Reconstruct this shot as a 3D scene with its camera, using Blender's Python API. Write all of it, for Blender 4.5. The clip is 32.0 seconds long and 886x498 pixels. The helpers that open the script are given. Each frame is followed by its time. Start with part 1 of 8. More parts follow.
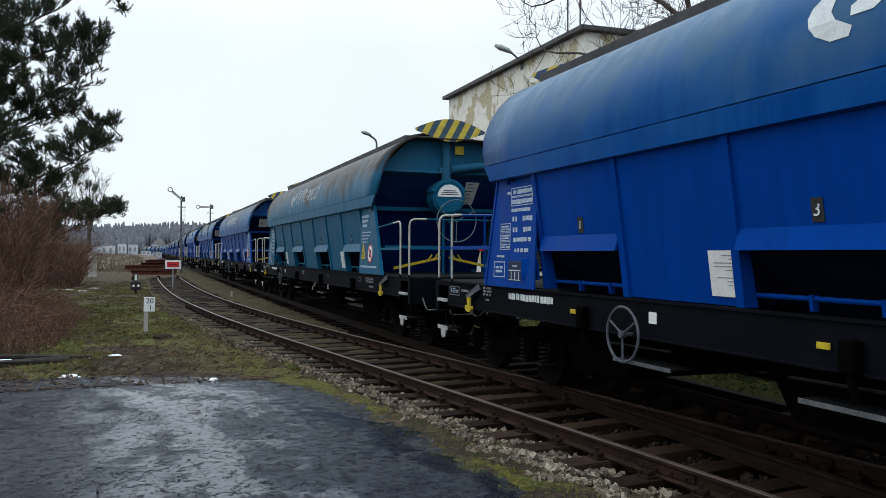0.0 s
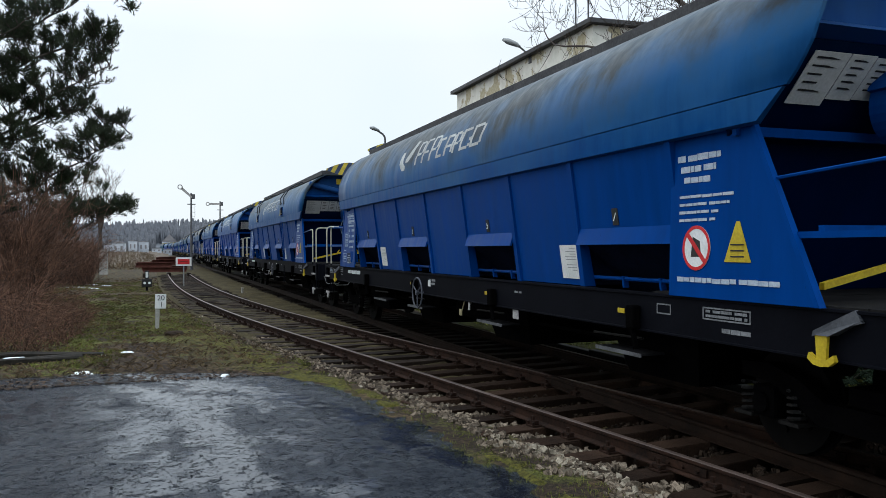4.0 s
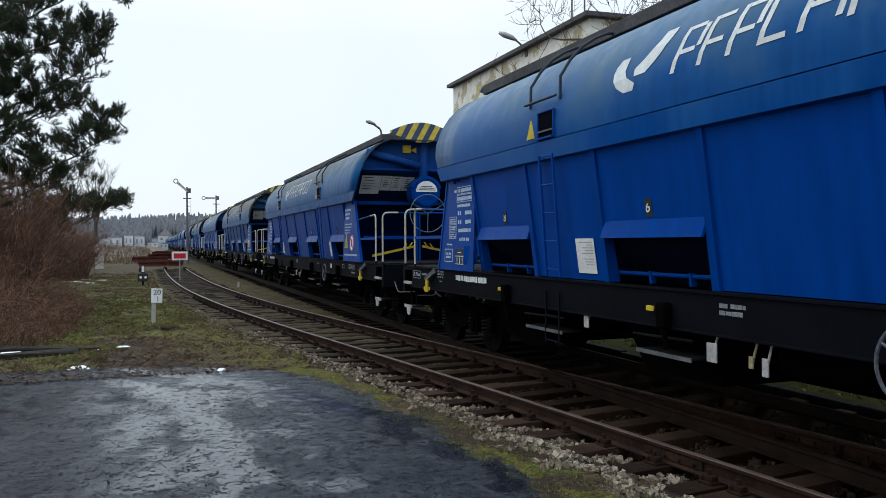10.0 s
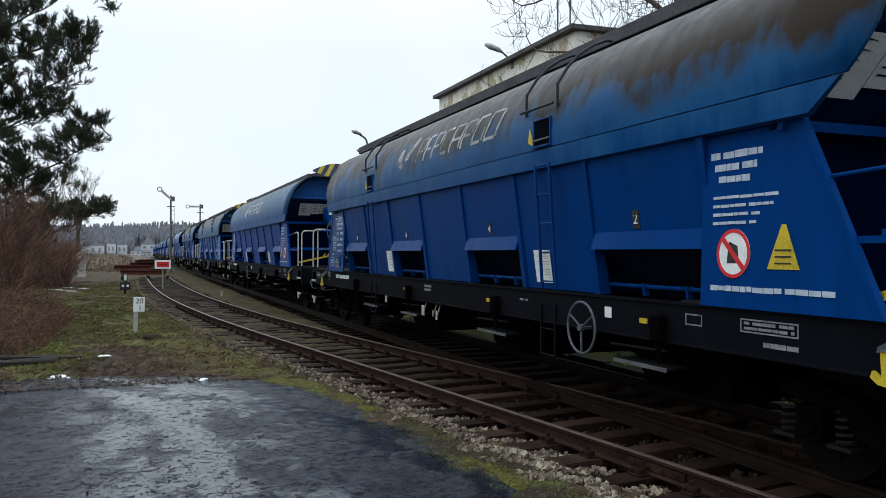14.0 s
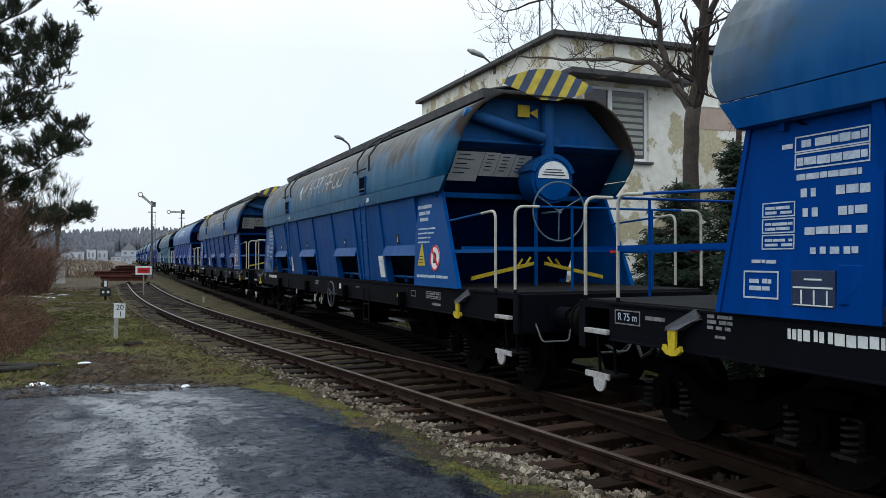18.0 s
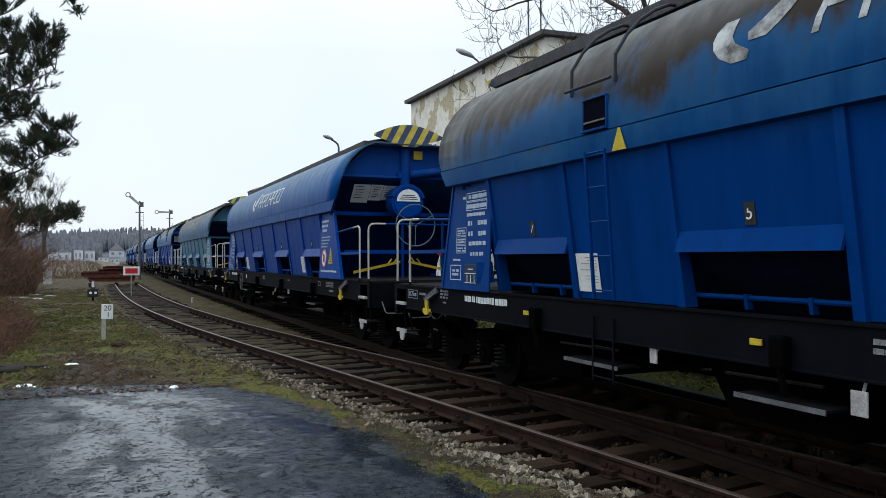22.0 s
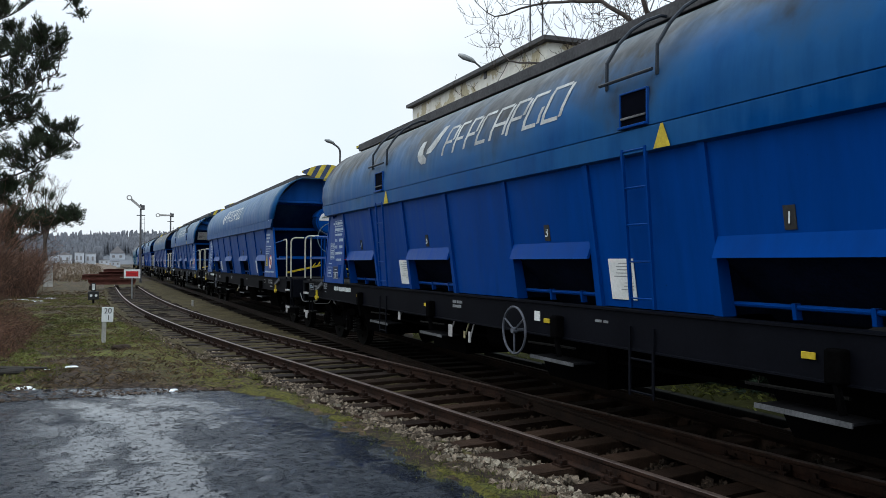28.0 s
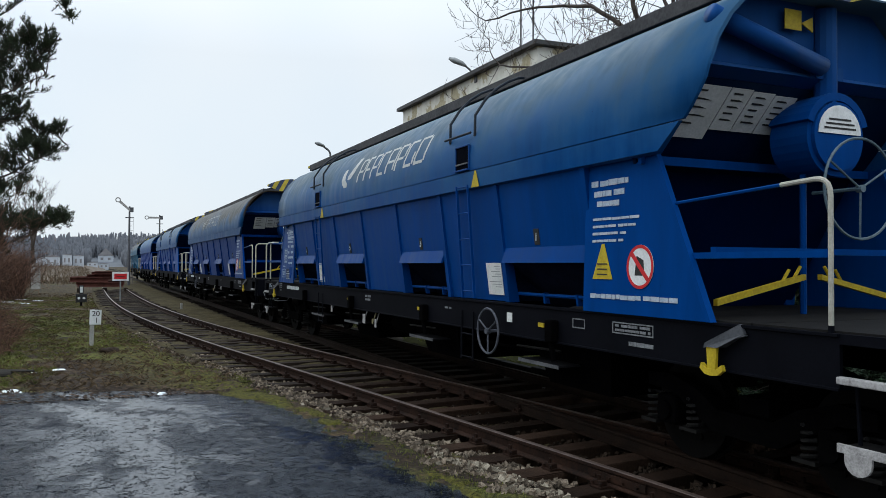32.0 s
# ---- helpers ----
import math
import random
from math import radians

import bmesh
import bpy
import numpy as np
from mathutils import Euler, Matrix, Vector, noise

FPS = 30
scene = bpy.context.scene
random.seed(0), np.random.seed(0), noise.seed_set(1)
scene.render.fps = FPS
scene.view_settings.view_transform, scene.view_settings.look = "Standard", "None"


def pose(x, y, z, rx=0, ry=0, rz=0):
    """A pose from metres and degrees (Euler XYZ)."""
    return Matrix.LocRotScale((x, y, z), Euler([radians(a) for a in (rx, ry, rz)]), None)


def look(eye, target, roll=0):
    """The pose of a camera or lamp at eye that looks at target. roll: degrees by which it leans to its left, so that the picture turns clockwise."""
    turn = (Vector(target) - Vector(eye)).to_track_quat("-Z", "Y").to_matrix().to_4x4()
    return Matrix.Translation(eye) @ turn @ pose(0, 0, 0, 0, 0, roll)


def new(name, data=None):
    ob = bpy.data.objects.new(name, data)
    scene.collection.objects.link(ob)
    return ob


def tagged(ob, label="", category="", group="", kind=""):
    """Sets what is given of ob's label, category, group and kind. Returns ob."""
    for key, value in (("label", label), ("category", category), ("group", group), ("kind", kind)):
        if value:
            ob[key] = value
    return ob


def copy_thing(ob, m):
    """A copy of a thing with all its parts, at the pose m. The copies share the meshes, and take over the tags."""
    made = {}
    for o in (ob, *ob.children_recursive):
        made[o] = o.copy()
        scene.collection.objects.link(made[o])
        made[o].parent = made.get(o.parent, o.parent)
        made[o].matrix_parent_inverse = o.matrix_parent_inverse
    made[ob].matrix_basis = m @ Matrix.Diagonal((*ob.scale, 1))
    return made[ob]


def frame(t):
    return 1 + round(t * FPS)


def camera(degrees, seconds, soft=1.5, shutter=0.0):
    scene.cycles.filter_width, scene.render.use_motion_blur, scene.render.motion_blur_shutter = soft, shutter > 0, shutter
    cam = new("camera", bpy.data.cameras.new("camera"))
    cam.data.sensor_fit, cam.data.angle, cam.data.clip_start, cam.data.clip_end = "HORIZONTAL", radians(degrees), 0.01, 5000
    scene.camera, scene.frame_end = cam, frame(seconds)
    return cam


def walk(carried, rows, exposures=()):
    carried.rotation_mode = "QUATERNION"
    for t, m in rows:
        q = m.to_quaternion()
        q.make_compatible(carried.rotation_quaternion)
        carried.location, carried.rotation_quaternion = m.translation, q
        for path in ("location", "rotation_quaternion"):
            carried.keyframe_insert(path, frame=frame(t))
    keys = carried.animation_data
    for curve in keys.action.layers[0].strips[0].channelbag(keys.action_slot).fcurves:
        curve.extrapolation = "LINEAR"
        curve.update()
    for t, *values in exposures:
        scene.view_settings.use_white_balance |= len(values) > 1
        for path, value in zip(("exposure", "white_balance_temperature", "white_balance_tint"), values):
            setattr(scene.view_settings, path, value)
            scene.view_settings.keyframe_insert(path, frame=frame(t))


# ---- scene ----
# Plan: z = 0 is the top of the rails, +Y runs along the main track away from the camera, +X lies towards the train.
EYE = (0.0, 0.0, 1.79)
TURNS = [
    # seconds, pitch, lean, heading (degrees)
    (0, 90.35, -0.25, -20.71),
    (0.5, 90.27, -0.11, -20.64),
    (1, 90.14, 0.11, -20.43),
    (1.5, 90.15, 0.15, -20.19),
    (2, 90.17, 0.16, -20.02),
    (2.5, 90.24, 0.09, -19.98),
    (3, 90.18, 0.08, -20.12),
    (3.5, 90.06, 0.21, -20.11),
    (5.5, 89.94, 0.04, -19.81),
    (6, 90.04, 0.01, -19.94),
    (6.5, 89.97, -0.05, -20.17),
    (7, 89.91, -0.13, -20.24),
    (7.5, 89.91, -0.19, -20.23),
    (8, 89.85, -0.05, -20.28),
    (8.5, 89.76, 0.05, -20.30),
    (9, 89.65, 0.16, -20.32),
    (9.5, 89.49, 0.40, -20.32),
    (10, 89.54, 0.30, -20.29),
    (10.5, 89.49, 0.32, -20.29),
    (11, 89.60, 0.29, -20.27),
    (11.5, 89.70, 0.37, -20.22),
    (12, 89.66, 0.39, -20.21),
    (12.5, 89.69, 0.37, -20.42),
    (13, 89.91, 0.12, -20.78),
    (13.5, 90.15, -0.02, -21.07),
    (14, 90.29, -0.10, -21.38),
    (14.5, 90.35, -0.27, -21.75),
    (16.5, 90.47, -0.10, -21.96),
    (17, 90.59, -0.03, -22.01),
    (17.5, 90.65, 0.02, -22.32),
    (18, 90.65, 0.07, -22.60),
    (18.5, 90.69, -0.01, -22.69),
    (19, 90.65, 0.08, -22.81),
    (19.5, 90.68, 0.12, -22.77),
    (20, 90.70, 0.12, -22.79),
    (20.5, 90.69, 0.14, -22.87),
    (21, 90.68, 0.01, -22.97),
    (21.5, 90.62, 0.06, -23.15),
    (22, 90.63, 0.20, -23.37),
    (22.5, 90.69, 0.05, -23.61),
    (23, 90.69, -0.01, -23.64),
    (23.5, 90.69, 0.01, -23.59),
    (24, 90.71, 0.11, -23.44),
    (24.5, 90.62, 0.24, -23.32),
    (25, 90.63, 0.18, -23.34),
    (25.5, 90.76, 0.03, -23.35),
    (27.5, 90.96, -0.08, -23.32),
    (28, 90.97, -0.12, -23.32),
    (28.5, 90.94, -0.08, -23.33),
    (29, 90.89, -0.03, -23.38),
    (29.5, 90.93, -0.07, -23.46),
    (30, 90.97, -0.09, -23.53),
    (30.5, 91.03, -0.14, -23.71),
    (31, 91.15, -0.23, -23.95),
    (31.5, 91.23, -0.31, -24.03),
    (32, 91.22, -0.29, -24.04),
]
cam = camera(58.50, 32.0, soft=0.75)
walk(cam, [(t, pose(*EYE, a, b, c)) for t, a, b, c in TURNS], [(0, 0.0), (22.4, 0.0), (23, -0.14), (23.6, 0.0), (25, 0.0), (25.4, -0.20), (27.5, -0.06), (28, 0.0), (31.3, 0.0), (31.9, -0.14), (32, -0.14)])

# ---- light: a bright overcast winter sky ----
SUN_TURN, SUN_HEIGHT = radians(-60), radians(32)


def make_sky():
    world = bpy.data.worlds.new("overcast_sky")
    scene.world = world
    world.use_nodes = True
    nt = world.node_tree
    nt.nodes.clear()
    out = nt.nodes.new("ShaderNodeOutputWorld")
    back = nt.nodes.new("ShaderNodeBackground")
    back.inputs["Strength"].default_value = 1.16
    sky = nt.nodes.new("ShaderNodeTexSky")
    sky.sky_type, sky.sun_disc = "NISHITA", False
    sky.sun_elevation, sky.sun_rotation = SUN_HEIGHT, SUN_TURN
    sky.dust_density, sky.air_density = 3.0, 1.0
    dim = nt.nodes.new("ShaderNodeVectorMath")
    dim.operation = "SCALE"
    dim.inputs["Scale"].default_value = 0.10
    nt.links.new(sky.outputs["Color"], dim.inputs[0])
    co = nt.nodes.new("ShaderNodeTexCoord")
    cloud = nt.nodes.new("ShaderNodeTexNoise")
    cloud.inputs["Scale"].default_value, cloud.inputs["Detail"].default_value = 1.6, 4.0
    cloud.inputs["Roughness"].default_value = 0.45
    nt.links.new(co.outputs["Generated"], cloud.inputs["Vector"])
    ramp = nt.nodes.new("ShaderNodeValToRGB")
    ramp.color_ramp.elements[0].position, ramp.color_ramp.elements[0].color = 0.3, (0.70, 0.85, 1.0, 1)
    ramp.color_ramp.elements[1].position, ramp.color_ramp.elements[1].color = 0.75, (0.93, 0.975, 1.0, 1)
    nt.links.new(cloud.outputs["Fac"], ramp.inputs["Fac"])
    mix = nt.nodes.new("ShaderNodeMixRGB")
    mix.inputs["Fac"].default_value = 0.85
    nt.links.new(dim.outputs["Vector"], mix.inputs["Color1"])
    nt.links.new(ramp.outputs["Color"], mix.inputs["Color2"])
    # an overcast sky is brighter overhead than at the horizon
    sep = nt.nodes.new("ShaderNodeSeparateXYZ")
    nt.links.new(co.outputs["Generated"], sep.inputs[0])
    rise = nt.nodes.new("ShaderNodeMapRange")
    rise.inputs["From Min"].default_value, rise.inputs["From Max"].default_value = 0.25, 1.0
    rise.inputs["To Min"].default_value, rise.inputs["To Max"].default_value = 1.0, 2.4
    nt.links.new(sep.outputs["Z"], rise.inputs["Value"])
    over = nt.nodes.new("ShaderNodeVectorMath")
    over.operation = "SCALE"
    nt.links.new(mix.outputs["Color"], over.inputs[0])
    nt.links.new(rise.outputs[0], over.inputs["Scale"])
    nt.links.new(over.outputs["Vector"], back.inputs["Color"])
    nt.links.new(back.outputs["Background"], out.inputs["Surface"])
    lamp = bpy.data.lights.new("sun", "SUN")
    lamp.energy, lamp.angle, lamp.color = 0.5, radians(40), (1.0, 0.97, 0.92)
    ob = new("sun", lamp)
    ob.matrix_world = look((-12, -6, 40), (0, 12, 0))


make_sky()

# ---- materials ----
def lin(node, **sockets):
    for key, value in sockets.items():
        node.inputs[key.replace("_", " ")].default_value = value
    return node


def surface(name, dark, light, rough=0.7, metal=0.0, scale=6.0, fine=60.0, bump=0.15, rough2=None, random_tint=0.0, island=False, coords="Object", contrast=0.5, spec=0.25):
    """A two-scale mottled surface: dark to light by coarse and fine noise, with bump."""
    m = bpy.data.materials.new(name)
    m.use_nodes = True
    nt = m.node_tree
    p = nt.nodes["Principled BSDF"]
    tc = nt.nodes.new("ShaderNodeTexCoord")
    a = nt.nodes.new("ShaderNodeTexNoise")
    lin(a, Scale=scale, Detail=6.0, Roughness=0.6)
    b = nt.nodes.new("ShaderNodeTexNoise")
    lin(b, Scale=fine, Detail=3.0, Roughness=0.6)
    for n in (a, b):
        nt.links.new(tc.outputs[coords], n.inputs["Vector"])
    mixv = nt.nodes.new("ShaderNodeMath")
    mixv.operation = "MULTIPLY_ADD"
    mixv.inputs[1].default_value, mixv.inputs[2].default_value = 0.45, 0.0
    nt.links.new(b.outputs["Fac"], mixv.inputs[0])
    add = nt.nodes.new("ShaderNodeMath")
    add.operation = "MULTIPLY_ADD"
    add.inputs[1].default_value = 0.55
    nt.links.new(a.outputs["Fac"], add.inputs[0])
    nt.links.new(mixv.outputs[0], add.inputs[2])
    ramp = nt.nodes.new("ShaderNodeValToRGB")
    half = 0.5 - contrast * 0.35
    ramp.color_ramp.elements[0].position, ramp.color_ramp.elements[0].color = half, (*dark, 1)
    ramp.color_ramp.elements[1].position, ramp.color_ramp.elements[1].color = 1 - half, (*light, 1)
    nt.links.new(add.outputs[0], ramp.inputs["Fac"])
    colour = ramp.outputs["Color"]
    if random_tint:
        src = nt.nodes.new("ShaderNodeNewGeometry").outputs["Random Per Island"] if island else nt.nodes.new("ShaderNodeObjectInfo").outputs["Random"]
        hsv = nt.nodes.new("ShaderNodeHueSaturation")
        vr = nt.nodes.new("ShaderNodeMapRange")
        vr.inputs["To Min"].default_value, vr.inputs["To Max"].default_value = 1 - random_tint, 1 + random_tint
        nt.links.new(src, vr.inputs["Value"])
        nt.links.new(vr.outputs["Result"], hsv.inputs["Value"])
        nt.links.new(colour, hsv.inputs["Color"])
        colour = hsv.outputs["Color"]
    nt.links.new(colour, p.inputs["Base Color"])
    p.inputs["Metallic"].default_value = metal
    p.inputs["Roughness"].default_value = rough
    p.inputs["Specular IOR Level"].default_value = spec
    if rough2 is not None:
        rr = nt.nodes.new("ShaderNodeMapRange")
        rr.inputs["From Min"].default_value, rr.inputs["From Max"].default_value = 0.3, 0.7
        rr.inputs["To Min"].default_value, rr.inputs["To Max"].default_value = rough, rough2
        nt.links.new(a.outputs["Fac"], rr.inputs["Value"])
        nt.links.new(rr.outputs["Result"], p.inputs["Roughness"])
    if bump:
        bp = nt.nodes.new("ShaderNodeBump")
        lin(bp, Strength=bump, Distance=0.02)
        nt.links.new(add.outputs[0], bp.inputs["Height"])
        nt.links.new(bp.outputs["Normal"], p.inputs["Normal"])
    return m


def wagon_paint():
    """Gloss paint in the wagon's own colour; soot lies on upward faces and in streaks, rust shows at scuffs; the sky's
    sheen on the top is part of the colour.
    """
    m = bpy.data.materials.new("wagon_paint")
    m.use_nodes = True
    nt = m.node_tree
    p = nt.nodes["Principled BSDF"]
    info = nt.nodes.new("ShaderNodeObjectInfo")
    tc = nt.nodes.new("ShaderNodeTexCoord")
    streak_map = nt.nodes.new("ShaderNodeMapping")
    streak_map.inputs["Scale"].default_value = (2.2, 2.2, 0.25)
    shift = nt.nodes.new("ShaderNodeVectorMath")
    shift.operation = "ADD"
    rnd = nt.nodes.new("ShaderNodeMath")
    rnd.operation = "MULTIPLY"
    rnd.inputs[1].default_value = 37.0
    nt.links.new(info.outputs["Random"], rnd.inputs[0])
    nt.links.new(tc.outputs["Object"], shift.inputs[0])
    nt.links.new(rnd.outputs[0], shift.inputs[1])
    nt.links.new(shift.outputs[0], streak_map.inputs["Vector"])
    streak = lin(nt.nodes.new("ShaderNodeTexNoise"), Scale=2.5, Detail=5.0, Roughness=0.6)
    nt.links.new(streak_map.outputs[0], streak.inputs["Vector"])
    blotch = lin(nt.nodes.new("ShaderNodeTexNoise"), Scale=0.7, Detail=6.0, Roughness=0.6)
    nt.links.new(shift.outputs[0], blotch.inputs["Vector"])
    fine = lin(nt.nodes.new("ShaderNodeTexNoise"), Scale=22.0, Detail=4.0, Roughness=0.65)
    nt.links.new(shift.outputs[0], fine.inputs["Vector"])
    # soot: lies on the top of the shell and runs down it in streaks
    sep = nt.nodes.new("ShaderNodeSeparateXYZ")
    nt.links.new(tc.outputs["Object"], sep.inputs[0])
    run = nt.nodes.new("ShaderNodeMath")
    run.operation = "MULTIPLY_ADD"
    run.inputs[1].default_value = 0.6
    nt.links.new(streak.outputs["Fac"], run.inputs[0])
    nt.links.new(sep.outputs["Z"], run.inputs[2])
    run2 = nt.nodes.new("ShaderNodeMath")
    run2.operation = "MULTIPLY_ADD"
    run2.inputs[1].default_value = 2.0
    nt.links.new(blotch.outputs["Fac"], run2.inputs[0])
    nt.links.new(run.outputs[0], run2.inputs[2])
    up = nt.nodes.new("ShaderNodeMapRange")
    up.inputs["From Min"].default_value, up.inputs["From Max"].default_value = 4.50, 5.15
    nt.links.new(run2.outputs[0], up.inputs["Value"])
    bl = nt.nodes.new("ShaderNodeMapRange")
    bl.inputs["From Min"].default_value, bl.inputs["From Max"].default_value = 0.35, 0.65
    bl.inputs["To Min"].default_value, bl.inputs["To Max"].default_value = 0.9, 1.5
    nt.links.new(blotch.outputs["Fac"], bl.inputs["Value"])
    soot = nt.nodes.new("ShaderNodeMath")
    soot.operation = "MULTIPLY"
    nt.links.new(up.outputs[0], soot.inputs[0])
    nt.links.new(bl.outputs[0], soot.inputs[1])
    amount = nt.nodes.new("ShaderNodeMath")
    amount.operation, amount.use_clamp = "MULTIPLY", True
    nt.links.new(soot.outputs[0], amount.inputs[0])
    nt.links.new(info.outputs["Alpha"], amount.inputs[1])
    # streaks and fading of the paint itself
    val = nt.nodes.new("ShaderNodeMapRange")
    val.inputs["From Min"].default_value, val.inputs["From Max"].default_value = 0.3, 0.7
    val.inputs["To Min"].default_value, val.inputs["To Max"].default_value = 0.80, 1.06
    nt.links.new(streak.outputs["Fac"], val.inputs["Value"])
    hsv = nt.nodes.new("ShaderNodeHueSaturation")
    nt.links.new(val.outputs[0], hsv.inputs["Value"])
    nt.links.new(info.outputs["Color"], hsv.inputs["Color"])
    dirt = nt.nodes.new("ShaderNodeMixRGB")
    # on cleaner wagons the pale first tone is dust with sky sheen painted in
    tone = nt.nodes.new("ShaderNodeValToRGB")
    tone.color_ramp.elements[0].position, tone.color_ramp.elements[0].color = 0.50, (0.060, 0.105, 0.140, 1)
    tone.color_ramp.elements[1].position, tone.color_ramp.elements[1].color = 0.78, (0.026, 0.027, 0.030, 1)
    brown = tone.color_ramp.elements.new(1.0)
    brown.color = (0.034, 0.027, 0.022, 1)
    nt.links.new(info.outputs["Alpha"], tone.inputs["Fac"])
    nt.links.new(tone.outputs["Color"], dirt.inputs["Color2"])
    nt.links.new(amount.outputs[0], dirt.inputs["Fac"])
    # dusty fading towards the top, its pale cyan also painting in the sky's sheen
    sky_fade = nt.nodes.new("ShaderNodeMapRange")
    sky_fade.inputs["From Min"].default_value, sky_fade.inputs["From Max"].default_value = 3.95, 5.20
    sky_fade.inputs["To Max"].default_value = 0.54
    nt.links.new(run2.outputs[0], sky_fade.inputs["Value"])
    faded = nt.nodes.new("ShaderNodeMixRGB")
    faded.inputs["Color2"].default_value = (0.055, 0.170, 0.275, 1)
    worn = nt.nodes.new("ShaderNodeMath")
    worn.operation, worn.use_clamp = "MULTIPLY", True
    worn.inputs[1].default_value = 1.6
    nt.links.new(info.outputs["Alpha"], worn.inputs[0])
    dusty = nt.nodes.new("ShaderNodeMath")
    dusty.operation = "MULTIPLY"
    nt.links.new(sky_fade.outputs[0], dusty.inputs[0])
    nt.links.new(worn.outputs[0], dusty.inputs[1])
    nt.links.new(dusty.outputs[0], faded.inputs["Fac"])
    nt.links.new(hsv.outputs["Color"], faded.inputs["Color1"])
    # soot patches that reach down the sides
    cloud = lin(nt.nodes.new("ShaderNodeTexNoise"), Scale=0.42, Detail=7.0, Roughness=0.68, Distortion=0.4)
    nt.links.new(shift.outputs[0], cloud.inputs["Vector"])
    reach = nt.nodes.new("ShaderNodeMath")
    reach.operation = "MULTIPLY_ADD"
    reach.inputs[1].default_value = 6.0
    nt.links.new(cloud.outputs["Fac"], reach.inputs[0])
    nt.links.new(sep.outputs["Z"], reach.inputs[2])
    smoke = nt.nodes.new("ShaderNodeMapRange")
    smoke.inputs["From Min"].default_value, smoke.inputs["From Max"].default_value = 6.70, 8.0
    nt.links.new(reach.outputs[0], smoke.inputs["Value"])
    share = nt.nodes.new("ShaderNodeMath")
    share.operation, share.use_clamp = "MULTIPLY", True
    nt.links.new(smoke.outputs[0], share.inputs[0])
    nt.links.new(info.outputs["Alpha"], share.inputs[1])
    sooty = nt.nodes.new("ShaderNodeMixRGB")
    sooty.inputs["Color2"].default_value = (0.022, 0.025, 0.033, 1)
    nt.links.new(share.outputs[0], sooty.inputs["Fac"])
    nt.links.new(faded.outputs["Color"], sooty.inputs["Color1"])
    nt.links.new(sooty.outputs["Color"], dirt.inputs["Color1"])
    spot = nt.nodes.new("ShaderNodeMapRange")
    spot.inputs["From Min"].default_value, spot.inputs["From Max"].default_value = 0.70, 0.78
    spot.inputs["To Max"].default_value = 0.6
    nt.links.new(fine.outputs["Fac"], spot.inputs["Value"])
    rust = nt.nodes.new("ShaderNodeMixRGB")
    rust.inputs["Color2"].default_value = (0.008, 0.012, 0.030, 1)
    nt.links.new(spot.outputs[0], rust.inputs["Fac"])
    nt.links.new(dirt.outputs["Color"], rust.inputs["Color1"])
    nt.links.new(rust.outputs["Color"], p.inputs["Base Color"])
    rough = nt.nodes.new("ShaderNodeMapRange")
    rough.inputs["From Min"].default_value, rough.inputs["From Max"].default_value = 0.3, 0.7
    rough.inputs["To Min"].default_value, rough.inputs["To Max"].default_value = 0.40, 0.62
    # weathered gloss: faint seen straight on, strong at a glancing view
    face = lin(nt.nodes.new("ShaderNodeLayerWeight"), Blend=0.35)
    gloss = nt.nodes.new("ShaderNodeMapRange")
    gloss.inputs["From Min"].default_value, gloss.inputs["From Max"].default_value = 0.35, 0.95
    gloss.inputs["To Min"].default_value, gloss.inputs["To Max"].default_value = 0.02, 0.50
    nt.links.new(face.outputs["Facing"], gloss.inputs["Value"])
    nt.links.new(gloss.outputs[0], p.inputs["Specular IOR Level"])
    p.inputs["Specular Tint"].default_value = (0.55, 0.88, 1.0, 1)
    nt.links.new(streak.outputs["Fac"], rough.inputs["Value"])
    nt.links.new(rough.outputs[0], p.inputs["Roughness"])
    bp = lin(nt.nodes.new("ShaderNodeBump"), Strength=0.12, Distance=0.02)
    nt.links.new(blotch.outputs["Fac"], bp.inputs["Height"])
    nt.links.new(bp.outputs["Normal"], p.inputs["Normal"])
    return m


M = {}
M["paint"] = wagon_paint()
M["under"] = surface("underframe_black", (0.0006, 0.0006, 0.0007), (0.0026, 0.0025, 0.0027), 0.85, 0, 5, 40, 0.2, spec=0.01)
M["sole"] = surface("sole_bar_black", (0.0009, 0.0012, 0.0026), (0.0032, 0.0038, 0.0066), 0.7, 0, 2, 30, 0.1, spec=0.05)
M["deck"] = surface("deck_boards", (0.0038, 0.0038, 0.0042), (0.015, 0.0145, 0.0145), 0.75, 0, 3, 45, 0.25, spec=0.08)
# wagon blue darkened: the shade inside the door openings is in the colour
M["bore"] = surface("shaded_door_recess", (0.0015, 0.0025, 0.007), (0.005, 0.009, 0.026), 0.85, 0, 4, 30, 0.1, spec=0.05)
M["rail_white"] = surface("handrail_cream", (0.26, 0.25, 0.21), (0.47, 0.455, 0.39), 0.5, 0, 7, 60, 0.1)
M["white"] = surface("white_paint", (0.50, 0.51, 0.50), (0.74, 0.75, 0.74), 0.55, 0, 8, 50, 0.05)
M["paper"] = surface("paper_notice", (0.48, 0.49, 0.47), (0.66, 0.66, 0.64), 0.7, 0, 5, 40, 0.02)
M["ink"] = surface("black_ink", (0.012, 0.012, 0.012), (0.03, 0.03, 0.03), 0.7, 0, 20, 90, 0.0)
M["yellow"] = surface("yellow_paint", (0.30, 0.21, 0.012), (0.52, 0.39, 0.02), 0.5, 0, 5, 40, 0.08)
M["red"] = surface("red_paint", (0.38, 0.012, 0.015), (0.55, 0.02, 0.025), 0.5, 0, 6, 40, 0.05)
